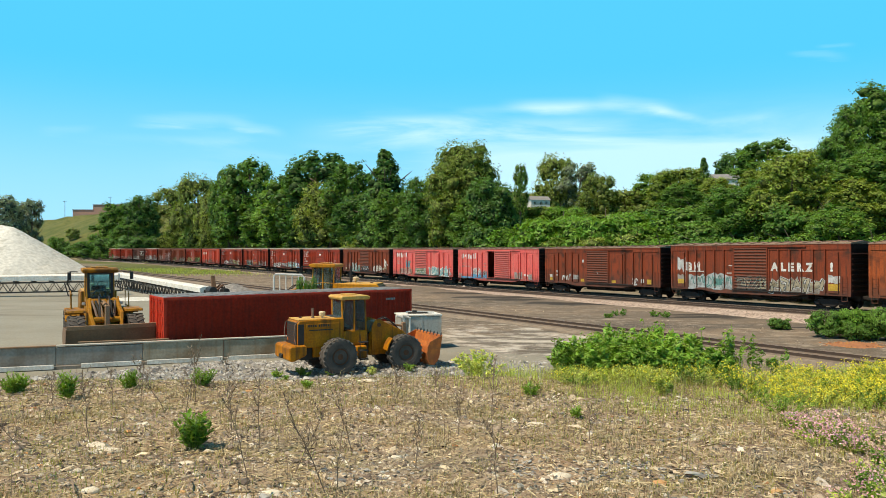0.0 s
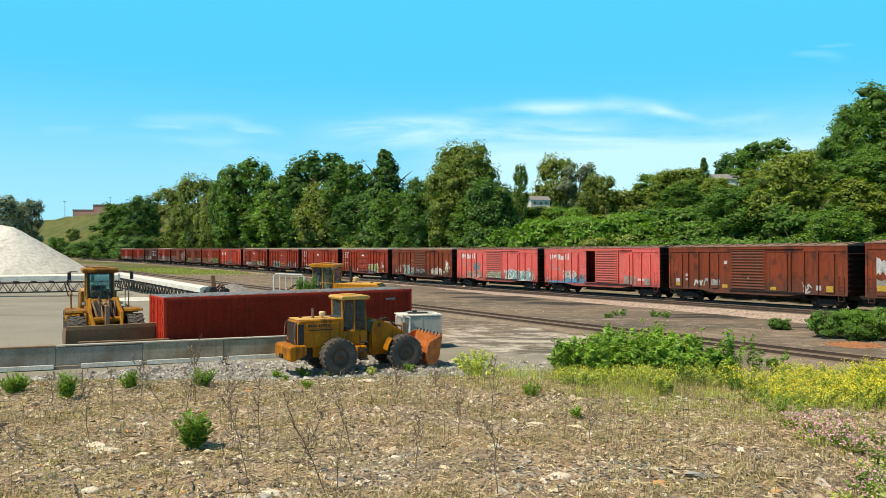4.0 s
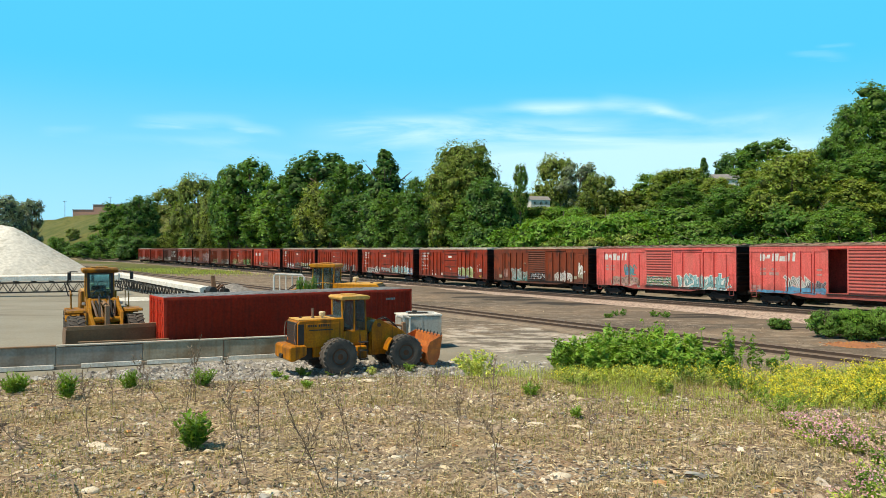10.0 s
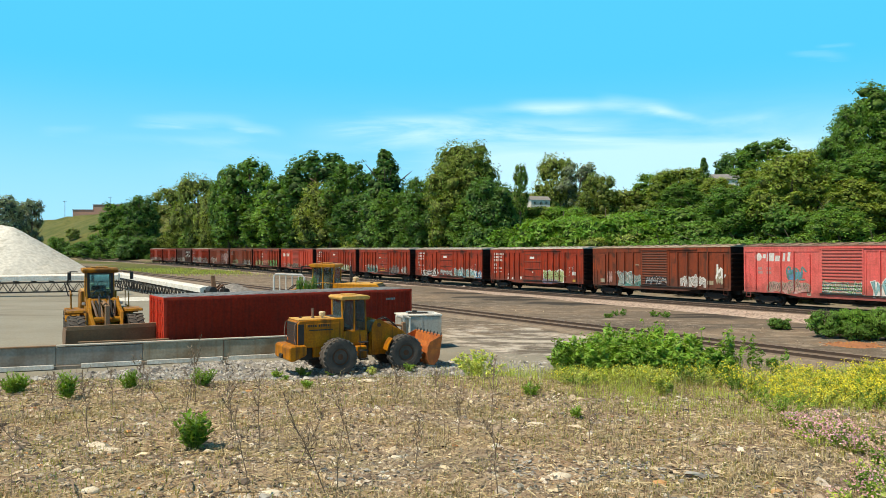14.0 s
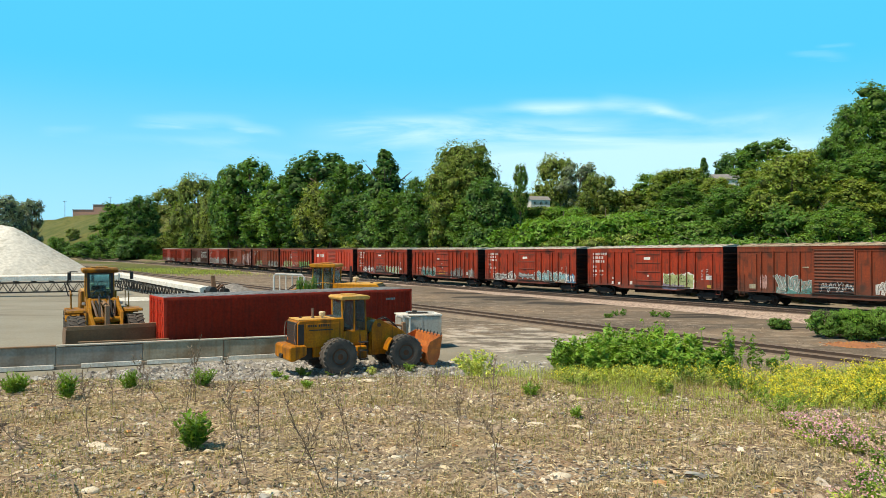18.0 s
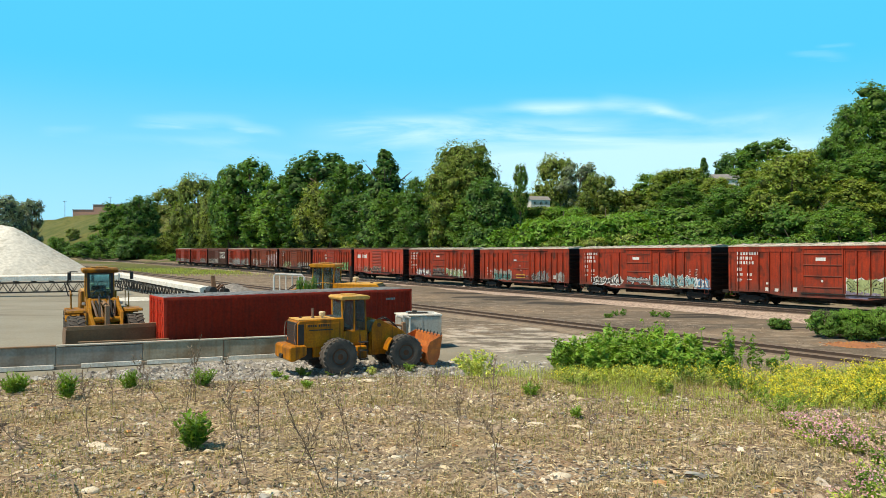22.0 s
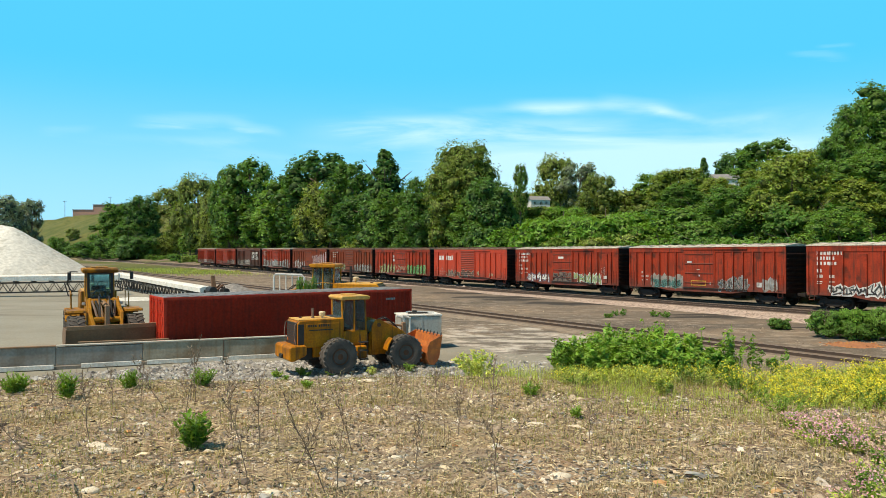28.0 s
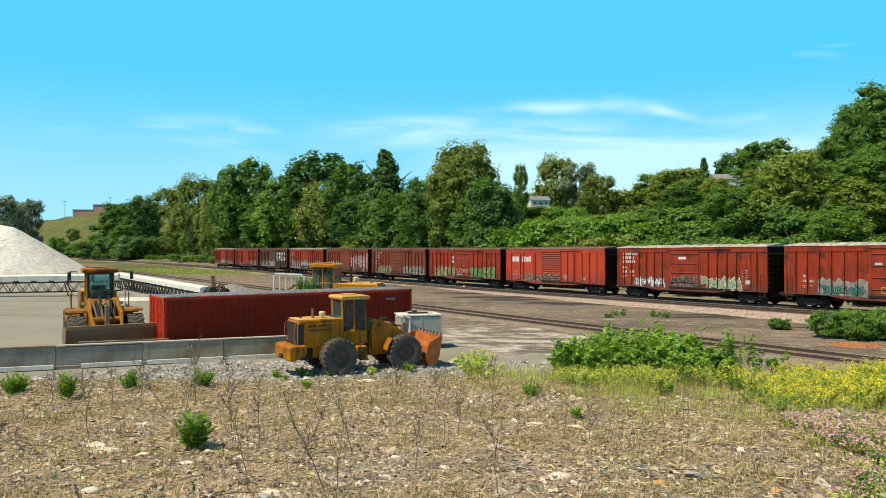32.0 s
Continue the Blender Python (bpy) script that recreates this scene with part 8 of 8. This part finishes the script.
def stem_thing(x, y, height, lean, seed):
    rng = random.Random(seed)
    z = ground_at(x, y)
    w = thing("dry_weed", "dead brown branching weed stalk on the dry bank", "weed", "dead weed stalks", pose(x, y, z))
    bm = bm_new()
    pts, n = [], 7
    for k in range(n):
        q = k / (n - 1)
        pts.append((lean * q + rng.uniform(-0.012, 0.012), lean * 0.3 * q + rng.uniform(-0.012, 0.012), height * q - 0.02 * (k == 0)))
    bm_tube(bm, pts, 0.0046, 5, 0.0018)
    part("stalk", bm, "dry_stem", w)
    for k in range(rng.randint(10, 18)):
        q = rng.uniform(0.25, 0.97)
        i = min(int(q * (n - 1)), n - 2)
        f = q * (n - 1) - i
        p = Vector(pts[i]).lerp(Vector(pts[i + 1]), f)
        a, ln = rng.uniform(0, 6.283), rng.uniform(0.05, 0.16) * (1.2 - 0.5 * q)
        tip = p + Vector((math.cos(a) * ln * 0.6, math.sin(a) * ln * 0.6, ln))
        bm = bm_new()
        bm_tube(bm, [p, p.lerp(tip, 0.5) + Vector((0, 0, -0.01)), tip], 0.0020, 4, 0.0009)
        for j in range(3):
            t = tip.lerp(p, j * 0.2)
            bm_tube(bm, [t, t + Vector((rng.uniform(-0.02, 0.02), rng.uniform(-0.02, 0.02), 0.02))], 0.004, 4, 0.002)
        part("twig", bm, "dry_stem", w)


def stone_mesh(w, h, seed):
    rng = random.Random(seed)
    bm = bm_new()
    bmesh.ops.create_icosphere(bm, subdivisions=2, radius=0.5)
    ph = Vector((rng.uniform(0, 50), rng.uniform(0, 50), rng.uniform(0, 50)))
    for v in bm.verts:
        d = 1 + 0.30 * noise.noise(v.co * 1.8 + ph) + 0.12 * noise.noise(v.co * 5 + ph)
        v.co = Vector((v.co.x * d * w, v.co.y * d * w * 0.6, v.co.z * d * h * 1.5))
    return bm


def leafy_weed(x, y, width, height, mat, seed, leaf=0.035, n=260, name="weed", label="low bright green leafy weed on the dry bank", flowers=None, long=2.2, stalks=34):
    rng = np.random.default_rng(seed)
    rr = random.Random(seed)
    z = ground_at(x, y)
    w = thing(name, label, "weed" if name == "weed" else name, "green plants on the bank", pose(x, y, z))
    stems, pts, nrm, tips = bm_new(), [], [], []
    k = max(6, int(width * stalks))
    for i in range(k):
        a, q = rr.uniform(0, 6.283), rr.uniform(0.1, 1) ** 0.6 * width * 0.5
        top = Vector((q * math.cos(a), q * math.sin(a), height * rr.uniform(0.6, 1.05) * (1 - 0.35 * (2 * q / width) ** 2)))
        foot = Vector((top.x * 0.35, top.y * 0.35, -0.01))
        mid = foot.lerp(top, 0.5) + Vector((0, 0, height * 0.08))
        bm_tube(stems, [foot, mid, top], 0.004, 4, 0.002)
        tips.append(top)
        for j in range(max(4, n // k)):
            f = rr.uniform(0.15, 1.0)
            p = foot.lerp(mid, f * 2) if f < 0.5 else mid.lerp(top, f * 2 - 1)
            o = Vector((rr.uniform(-1, 1), rr.uniform(-1, 1), rr.uniform(-0.3, 0.5))) * leaf * 1.1
            pts.append(tuple(p + o))
            nrm.append((o.x * 6, o.y * 6, 0.7))
    part("stalk", stems, mat, w, kind="stuff")
    mesh_part("foliage", leaf_mesh("foliage", np.array(pts), np.array(nrm), leaf, rng, mat, 0.35, long), None, w, kind="stuff")
    if flowers:
        fm, fs, per = flowers
        fp = np.array([tuple(t + Vector((rr.uniform(-1, 1), rr.uniform(-1, 1), rr.uniform(-0.4, 1))) * fs * 2.2) for t in tips for j in range(per)])
        mesh_part("bloom", leaf_mesh("bloom", fp, np.tile([0.0, -0.4, 0.8], (len(fp), 1)), fs, rng, fm, 0.6, 1.1), None, w, kind="stuff")
    return w


def lance_weed(x, y, width, height, seed, broad=0.13):
    """An upright clump of stems with narrow pointed leaves."""
    rr = random.Random(seed)
    w = thing("weed", "upright green weed with narrow pointed leaves on the dry bank", "weed", "green plants on the bank", pose(x, y, ground_at(x, y)))
    stems, leaves = bm_new(), bm_new()
    for i in range(max(9, int(width * 75))):
        a, q = rr.uniform(0, 6.283), rr.uniform(0.05, 1) ** 0.6 * width * 0.45
        top = Vector((q * math.cos(a), q * math.sin(a), height * rr.uniform(0.55, 1.0) * (1 - 0.3 * (2 * q / width) ** 2)))
        foot = Vector((top.x * 0.3, top.y * 0.3, -0.01))
        bm_tube(stems, [foot, foot.lerp(top, 0.5), top], 0.0035, 4, 0.0015)
        for j in range(16):
            f = 0.12 + 0.88 * j / 15
            p = foot.lerp(top, f)
            b, e = rr.uniform(0, 6.283), rr.uniform(0.35, 1.15)
            d = Vector((math.cos(b) * math.cos(e), math.sin(b) * math.cos(e), math.sin(e)))
            s = d.cross(Vector((0, 0, 1))).normalized()
            ln = rr.uniform(0.06, 0.11) * (1.1 - 0.35 * f) * (0.6 + height * 1.6)
            v = [leaves.verts.new(p), leaves.verts.new(p + d * ln * 0.45 + s * ln * broad), leaves.verts.new(p + d * ln - Vector((0, 0, ln * 0.18))), leaves.verts.new(p + d * ln * 0.45 - s * ln * broad)]
            leaves.faces.new((v[0], v[1], v[2]))
            leaves.faces.new((v[0], v[2], v[3]))
    part("stalk", stems, "leaf_weed", w, kind="stuff")
    part("foliage", leaves, "leaf_weed", w, kind="stuff")


def scatter_blades(name, label, count, area, height, mat, seed, weight, width=0.006, lean=0.6):
    """Thin bent blades over the bank as one object."""
    rng = np.random.default_rng(seed)
    x = rng.uniform(area[0], area[1], count * 3)
    y = rng.uniform(area[2], area[3], count * 3)
    keep = rng.uniform(0, 1, count * 3) < weight(x, y)
    x, y = x[keep][:count], y[keep][:count]
    n = len(x)
    z = ground_z(x, y)
    h = height * rng.uniform(0.4, 1.3, n)
    a = rng.uniform(0, 6.283, n)
    lx, ly = np.cos(a), np.sin(a)
    tilt = rng.uniform(0.1, 1.0, n) * lean
    px, py = -ly * width / 2, lx * width / 2
    base = np.stack([x, y, z - 0.01], -1)
    side = np.stack([px, py, np.zeros(n)], -1)
    mid = base + np.stack([lx * h * tilt * 0.35, ly * h * tilt * 0.35, h * 0.6], -1)
    tip = base + np.stack([lx * h * tilt * 1.2, ly * h * tilt * 1.2, h * (1.05 - 0.5 * tilt)], -1)
    verts = np.stack([base - side, base + side, mid + side * 0.8, mid - side * 0.8, tip], 1).reshape(-1, 3)
    i = (np.arange(n) * 5)[:, None]
    quads = (i + np.array([[0, 1, 2, 3]])).tolist()
    tris = (i + np.array([[3, 2, 4]])).tolist()
    me = bpy.data.meshes.new(name)
    me.from_pydata(verts.tolist(), [], quads + tris)
    me.materials.append(M[mat])
    return tagged(new(name, me), label, "grass", kind="stuff")


def scatter_litter(name, label, count, area, length, mat, seed, weight, width=0.006):
    """Thin straight slivers lying on the bank as one object."""
    rng = np.random.default_rng(seed)
    x = rng.uniform(area[0], area[1], count * 3)
    y = rng.uniform(area[2], area[3], count * 3)
    keep = rng.uniform(0, 1, count * 3) < weight(x, y)
    x, y = x[keep][:count], y[keep][:count]
    n = len(x)
    a = rng.uniform(0, 6.283, n)
    ln = length * rng.lognormal(0, 0.45, n) / 2
    dx, dy = np.cos(a) * ln, np.sin(a) * ln
    rise = ln * rng.uniform(-0.25, 0.35, n)
    ends = []
    for o in (-1, 1):
        ex, ey = x + o * dx, y + o * dy
        ends.append(np.stack([ex, ey, np.maximum(ground_z(ex, ey) + 0.012 + o * rise + rng.uniform(0, 0.012, n), ground_z(ex, ey) + 0.004)], -1))
    wv = np.stack([-np.sin(a) * width / 2, np.cos(a) * width / 2, rng.uniform(-1, 1, n) * width / 2], -1)
    mid = (ends[0] + ends[1]) / 2 + np.stack([np.zeros(n), np.zeros(n), ln * rng.uniform(0, 0.18, n)], -1)
    verts = np.stack([ends[0], mid - wv, mid + wv, ends[1]], 1).reshape(-1, 3)
    i = (np.arange(n) * 4)[:, None]
    tris = np.concatenate([i + np.array([[0, 1, 2]]), i + np.array([[1, 3, 2]])], 0)
    me = bpy.data.meshes.new(name)
    me.from_pydata(verts.tolist(), [], tris.tolist())
    me.materials.append(M[mat])
    return tagged(new(name, me), label, "litter", kind="stuff")


def scatter_stones(name, label, count, area, size, mat, seed, weight, flat=0.55, simple=False):
    rng = np.random.default_rng(seed)
    x = rng.uniform(area[0], area[1], count * 3)
    y = rng.uniform(area[2], area[3], count * 3)
    keep = rng.uniform(0, 1, count * 3) < weight(x, y)
    x, y = x[keep][:count], y[keep][:count]
    n = len(x)
    z = ground_z(x, y)
    tiny = simple or size < 0.03
    t = np.array([(1, 0.1, -0.5), (0, 0.9, -0.5), (-1, 0, -0.5), (0.1, -1, -0.5), (0.3, 0.2, 0.9), (-0.4, -0.1, 0.7)], float) if tiny else np.array([(1, 0, -0.2), (-1, 0, -0.2), (0, 1, -0.2), (0, -1, -0.2), (0.1, 0.1, 1), (0, 0, -1), (0.6, 0.6, 0.5), (-0.6, 0.6, 0.5), (-0.6, -0.6, 0.5), (0.6, -0.6, 0.5)], float)
    faces = [(0, 1, 4), (1, 2, 5), (1, 5, 4), (2, 3, 5), (3, 4, 5), (3, 0, 4)] if tiny else [(0, 6, 9), (2, 7, 6), (1, 8, 7), (3, 9, 8), (6, 7, 4), (7, 8, 4), (8, 9, 4), (9, 6, 4), (0, 2, 6), (2, 1, 7), (1, 3, 8), (3, 0, 9)]
    s = size * rng.lognormal(0, 0.5, n)
    a = rng.uniform(0, 6.283, n)
    v = t[None] * rng.uniform(0.65, 1.3, (n, len(t), 1)) * s[:, None, None] * 0.5
    v[:, :, 1] *= rng.uniform(0.5, 1.0, (n, 1))
    v[:, :, 2] *= flat * rng.uniform(0.5, 1.1, (n, 1))
    c, sn = np.cos(a)[:, None], np.sin(a)[:, None]
    vx, vy = v[:, :, 0] * c - v[:, :, 1] * sn, v[:, :, 0] * sn + v[:, :, 1] * c
    verts = np.stack([vx + x[:, None], vy + y[:, None], v[:, :, 2] + z[:, None] + s[:, None] * 0.08], -1).reshape(-1, 3)
    fs = (np.arange(n)[:, None, None] * len(t) + np.array(faces)[None]).reshape(-1, 3)
    me = bpy.data.meshes.new(name)
    me.from_pydata(verts.tolist(), [], fs.tolist())
    me.materials.append(M[mat])
    return tagged(new(name, me), label, "stones", kind="stuff")


def make_near_bank():
    for i, (x, y, h, lean) in enumerate(STEMS):
        stem_thing(x, y, h, lean, 100 + i)
    for i, (x, y, w, h) in enumerate(STONES):
        s = thing("stone", "flat pale sandstone lying on the dry bank", "stone", "pale stones on the bank", pose(x, y, ground_at(x, y), 0, 0, (i * 37) % 60 - 30))
        part("stone_body", stone_mesh(w * 0.85, h * 0.6, i), "stone_pale", s, smooth=True)
    for i, (x, y, w, h) in enumerate(WEEDS):
        yellow = i in (5, 6, 9)
        if not yellow:
            lance_weed(x, y, w * 0.95, h * 1.05, 200 + i, 0.20 if i == 0 else 0.13)
            continue
        leafy_weed(x, y, w * 1.3, h * 1.15, "leaf_fine", 200 + i, 0.022, 1100, flowers=("petal_yellow", 0.018, 3), long=3.4)
    for i, (x, y, w, h) in enumerate(BUSH):
        leafy_weed(x, y, w * 1.1, h * 1.06, "leaf_bush", 300 + i, 0.038, 2300, "bush", "dense bright green broad-leaved bush on the edge of the bank", stalks=70)
    for i, (x, y, w, h) in enumerate(((3.72, 10.1, 0.40, 0.76), (3.95, 10.1, 0.40, 0.74), (4.2, 10.0, 0.34, 0.66), (1.62, 10.3, 0.30, 0.66), (4.45, 9.9, 0.3, 0.5), (3.55, 10.3, 0.3, 0.8), (4.05, 10.3, 0.3, 0.8), (2.6, 10.6, 0.26, 0.86), (1.95, 10.6, 0.24, 0.8))):
        leafy_weed(x, y, w, h, "leaf_weed", 330 + i, 0.034, 150, "weed", "tall loose green weed beside the bush", long=2.4, stalks=22)
    rr = random.Random(4)
    # yellow flowering mustard along the edge
    for i in range(130):
        u = rr.random()
        x = 1.3 + 4.6 * u ** 0.75 + rr.uniform(-0.2, 0.2)
        y = rr.uniform(9.2, 9.8) if x < 3.4 else rr.uniform(7.6, 9.6)
        if x < 3.3 and i % 5 == 0:
            continue
        leafy_weed(x, y, rr.uniform(0.4, 0.7), rr.uniform(0.26, 0.46) * (0.5 + 0.75 * u) * (0.72 if x > 3.7 else 1.0), "leaf_fine" if i % 4 else "leaf_weed", 400 + i, 0.013 if x > 3.2 else 0.016, 260, "mustard", "yellow flowering mustard plant at the edge of the bank",
                   ("petal_yellow", 0.016, 8 if x > 3.6 else 2), 4.0)
    # pink clover and vetch
    for i in range(22):
        y = 6.42 + rr.gauss(0, 0.28)
        x = 3.42 + rr.gauss(0, 0.24) - 0.1 * (y - 6.5)
        leafy_weed(x, y, rr.uniform(0.22, 0.36), rr.uniform(0.10, 0.19), "leaf_weed" if i % 2 else "leaf_fine", 500 + i, 0.013, 130, "crown_vetch", "pink flowering vetch in the grass", ("petal_pink", 0.019, 5))
    for i in range(18):
        y = rr.uniform(4.7, 5.9)
        x = y * rr.uniform(0.555, 0.65)
        leafy_weed(x, y, rr.uniform(0.25, 0.40), rr.uniform(0.08, 0.15), "leaf_fine" if i % 3 == 0 else "leaf_weed", 540 + i, 0.018, 170, "vetch", "low green vetch with a few pale flowers", ("petal_pink", 0.016, 4))
    for i, (x, y, w, h) in enumerate(((-5.15, 27.5, 0.8, 0.36), (-4.1, 27.6, 0.6, 0.30), (-6.1, 27.2, 0.6, 0.3), (-2.6, 27.9, 0.5, 0.3), (-1.3, 28.2, 0.7, 0.4))):
        leafy_weed(x, y, w, h, "leaf_fine" if i % 2 else "leaf_weed", 560 + i, 0.05, 160, "weed", "scrubby green weed on the gravel by the loader", long=3.0, stalks=20)

    def dry(x, y):
        return bank(x, y) * (0.06 + 0.94 * smooth(0.46, 0.58, fractal(x * 1.7, y * 2.2, 61)))

    def bare(x, y):
        return bank(x, y) * (0.10 + 0.90 * smooth(0.54, 0.44, fractal(x * 1.7, y * 2.2, 61)))

    def green(x, y):
        right = smooth(0.2, 3.2, x - (9.6 - y) * 0.35)
        return bank(x, y) * np.clip(0.22 + right, 0, 1) * smooth(0.3, 0.6, fractal(x * 1.1, y * 1.1, 71))

    area = (-7.5, 7.5, 4.2, 10.6)
    scatter_blades("dry_grass", "short straw-coloured dry grass on the stony bank", 42000, area, 0.065, "dry_blade", 1, lambda x, y: dry(x, y) * (0.04 + smooth(0.5, 0.6, fractal(x * 3.4, y * 3.4, 88))), 0.006, 0.9)
    scatter_litter("straw_litter", "pale straw lying flat on the bank", 62000, area, 0.055, "straw", 2, lambda x, y: bank(x, y) * (0.25 + 0.75 * smooth(0.42, 0.56, fractal(x * 1.7, y * 2.2, 61))), 0.0095)
    scatter_litter("twig_litter", "grey-brown dead twigs lying on the bank", 8000, area, 0.07, "dry_stem", 56, bare, 0.009)
    scatter_blades("straw_tufts", "bent tufts of pale straw on the bank", 22000, area, 0.085, "straw", 58, lambda x, y: dry(x, y) * smooth(0.5, 0.62, fractal(x * 2.6, y * 2.6, 89)), 0.008, 1.3)
    scatter_litter("dead_sticks", "dead brown sticks lying on the bank", 500, area, 0.26, "dry_stem", 57, bare, 0.013)
    scatter_blades("green_grass", "patches of yellow-green grass on the bank", 42000, area, 0.075, "grass_blade", 3, green, 0.005, 0.9)
    scatter_blades("tall_grass", "taller grass along the bank's edge", 15000, area, 0.24, "leaf_fine", 4, lambda x, y: bank(x, y) * smooth(-0.4, 1.0, x) * smooth(8.3, 9.6, y) * smooth(0.44, 0.56, fractal(x * 1.6, y * 1.6, 73)), 0.0045, 0.55)
    scatter_blades("edge_grass", "thin yellow-green grass below the bush", 9000, (0.3, 6.0, 6.6, 9.6), 0.13, "leaf_fine", 34, lambda x, y: bank(x, y) * smooth(1.0, 2.4, x) * smooth(6.6, 8.6, y) * (0.12 + smooth(0.44, 0.58, fractal(x * 1.9, y * 1.9, 76))), 0.004, 0.7)
    scatter_blades("straw_grass", "tall pale dry grass along the bank's edge", 12000, area, 0.2, "dry_blade", 14, lambda x, y: bank(x, y) * smooth(-2.0, 1.0, x) * smooth(7.6, 9.6, y) * smooth(0.42, 0.56, fractal(x * 1.9, y * 1.9, 75)), 0.004, 0.6)
    scatter_blades("dead_stalks", "thin dead brown stalks", 600, area, 0.22, "dry_stem", 5, dry, 0.004, 0.6)
    scatter_stones("pebbles", "brown and grey pebbles on the bank", 22000, area, 0.028, "stone", 6, bare)
    scatter_stones("pale_chips", "small pale stone chips on the bank", 9000, area, 0.026, "chip_pale", 26, bare)
    scatter_stones("orange_chips", "rusty orange stone chips on the bank", 500, area, 0.035, "chip_orange", 27, lambda x, y: bank(x, y))
    scatter_stones("grey_shale", "grey shale chips on bare patches of the bank", 9000, area, 0.032, "shale", 28, lambda x, y: bare(x, y) * np.clip(0.15 + smooth(-1.5, 1.5, x - (y - 6.0)), 0, 1) * smooth(0.46, 0.58, fractal(x * 1.2, y * 1.4, 97)), 0.4)
    scatter_litter("wood_chips", "tan and grey wood chips on the bank", 3600, area, 0.05, "chip_wood", 29, lambda x, y: bank(x, y) * (0.2 + 0.8 * smooth(0.45, 0.6, fractal(x * 1.3, y * 1.5, 98))), 0.024)
    scatter_litter("dark_chips", "dark brown bark flakes on the bank", 2200, area, 0.05, "chip_bark", 30, lambda x, y: bank(x, y) * (0.2 + 0.8 * smooth(0.45, 0.6, fractal(x * 1.5, y * 1.5, 99))), 0.026)
    scatter_blades("thin_stalks", "thin pale dead stalks standing on the bank", 900, area, 0.30, "dry_stem", 31, lambda x, y: bank(x, y) * smooth(0.42, 0.6, fractal(x * 0.9, y * 0.9, 101)), 0.0035, 0.45)
    scatter_stones("cobbles", "larger rounded stones on the bank", 800, area, 0.05, "stone", 7, lambda x, y: bank(x, y) * (0.15 + 0.85 * smooth(0.45, 0.6, fractal(x * 1.7, y * 1.7, 91))))
    scatter_stones("yard_stones", "loose stones on the dirt between the tracks", 3000, (-6, 34, 26, 62), 0.05, "stone", 17, lambda x, y: (1 - bank(x, y)) * smooth(0.5, 0.65, fractal(x * 0.3, y * 0.3, 95)), simple=True)
    scatter_stones("gravel_bed", "grey crushed stone at the foot of the low wall", 17000, (-16, 5.5, 22, 31), 0.10, "gravel", 8,
                   lambda x, y: (1 - bank(x, y)) * smooth(29.8, 28.7, y - 0.67 * (np.minimum(x, -3.0) + 12.0)) * smooth(5.5, 0.0, x), simple=True)


make_near_bank()


# ---------------------------------------------------------------- plants and litter in the yard
def make_yard_plants():
    def shrub(key, x, y, h, w, label):
        ob = plant(key, x, y, h, w, 0.05)
        tagged(ob, label, "bush", "bushes in the yard")

    for dx, dy, h, w in ((0.1, 0, 2.0, 1.9), (1.4, -0.7, 2.15, 2.2), (2.7, -1.6, 2.3, 2.4), (4.2, -2.3, 2.4, 2.4), (1.0, -1.4, 1.4, 1.5)):
        shrub("vine" if dx == 1.4 else "thicket", 20.2 + dx, 39.4 + dy, h, w, "dense green broad-leaved bush beside the siding")
    shrub("thicket", 19.7, 43.5, 0.95, 1.3, "small green bush on the dirt")
    for x, y, s in ((11.2, 50.5, 0.35), (12.4, 52.0, 0.5), (14.6, 51.5, 0.4), (15.2, 50.6, 0.5)):
        leafy_weed(x, y, s * 2.2, s * 1.1, "leaf_mid", int(x * 10 + y), 0.085, 150, "weed", "small green weed clump on the dirt between the tracks", long=2.2, stalks=10)
    shrub("thicket", -7.35, 39.9, 4.3, 1.2, "leafy green bush behind the container")
    scatter_blades("strip_grass", "rough green grass between the tracks", 16000, (-75, -5, 60, 170), 0.5, "leaf_fine", 15,
                   lambda x, y: smooth(2.0, 4.0, (x - SIDING_A.x) * SIDING_N.x + (y - SIDING_A.y) * SIDING_N.y) * smooth(-6.5, -8.5, line_coords(x, y)[1]) * (1 - smooth(-60, -30, line_coords(x, y)[0])) * smooth(0.38, 0.58, fractal(x * 0.12, y * 0.12, 44) + 0.1), 0.05, 0.7)
    scatter_stones("orange_rubble", "rusty orange rubble spread on the dirt", 420, (18.3, 22.3, 34.8, 37.8), 0.085, "rubble_orange", 18, lambda x, y: smooth(2.0, 1.0, np.hypot(x - 20.3, (y - 36.3) * 1.2)), simple=True)
    scatter_stones("ballast_stones", "loose brown ballast stones along the track", 12000, (-15, 42, 30, 125), 0.11, "ballast", 16,
                   lambda x, y: smooth(-3.8, -2.6, line_coords(x, y)[1]) * smooth(-0.8, -1.6, line_coords(x, y)[1]), 0.6)


make_yard_plants()


motions()
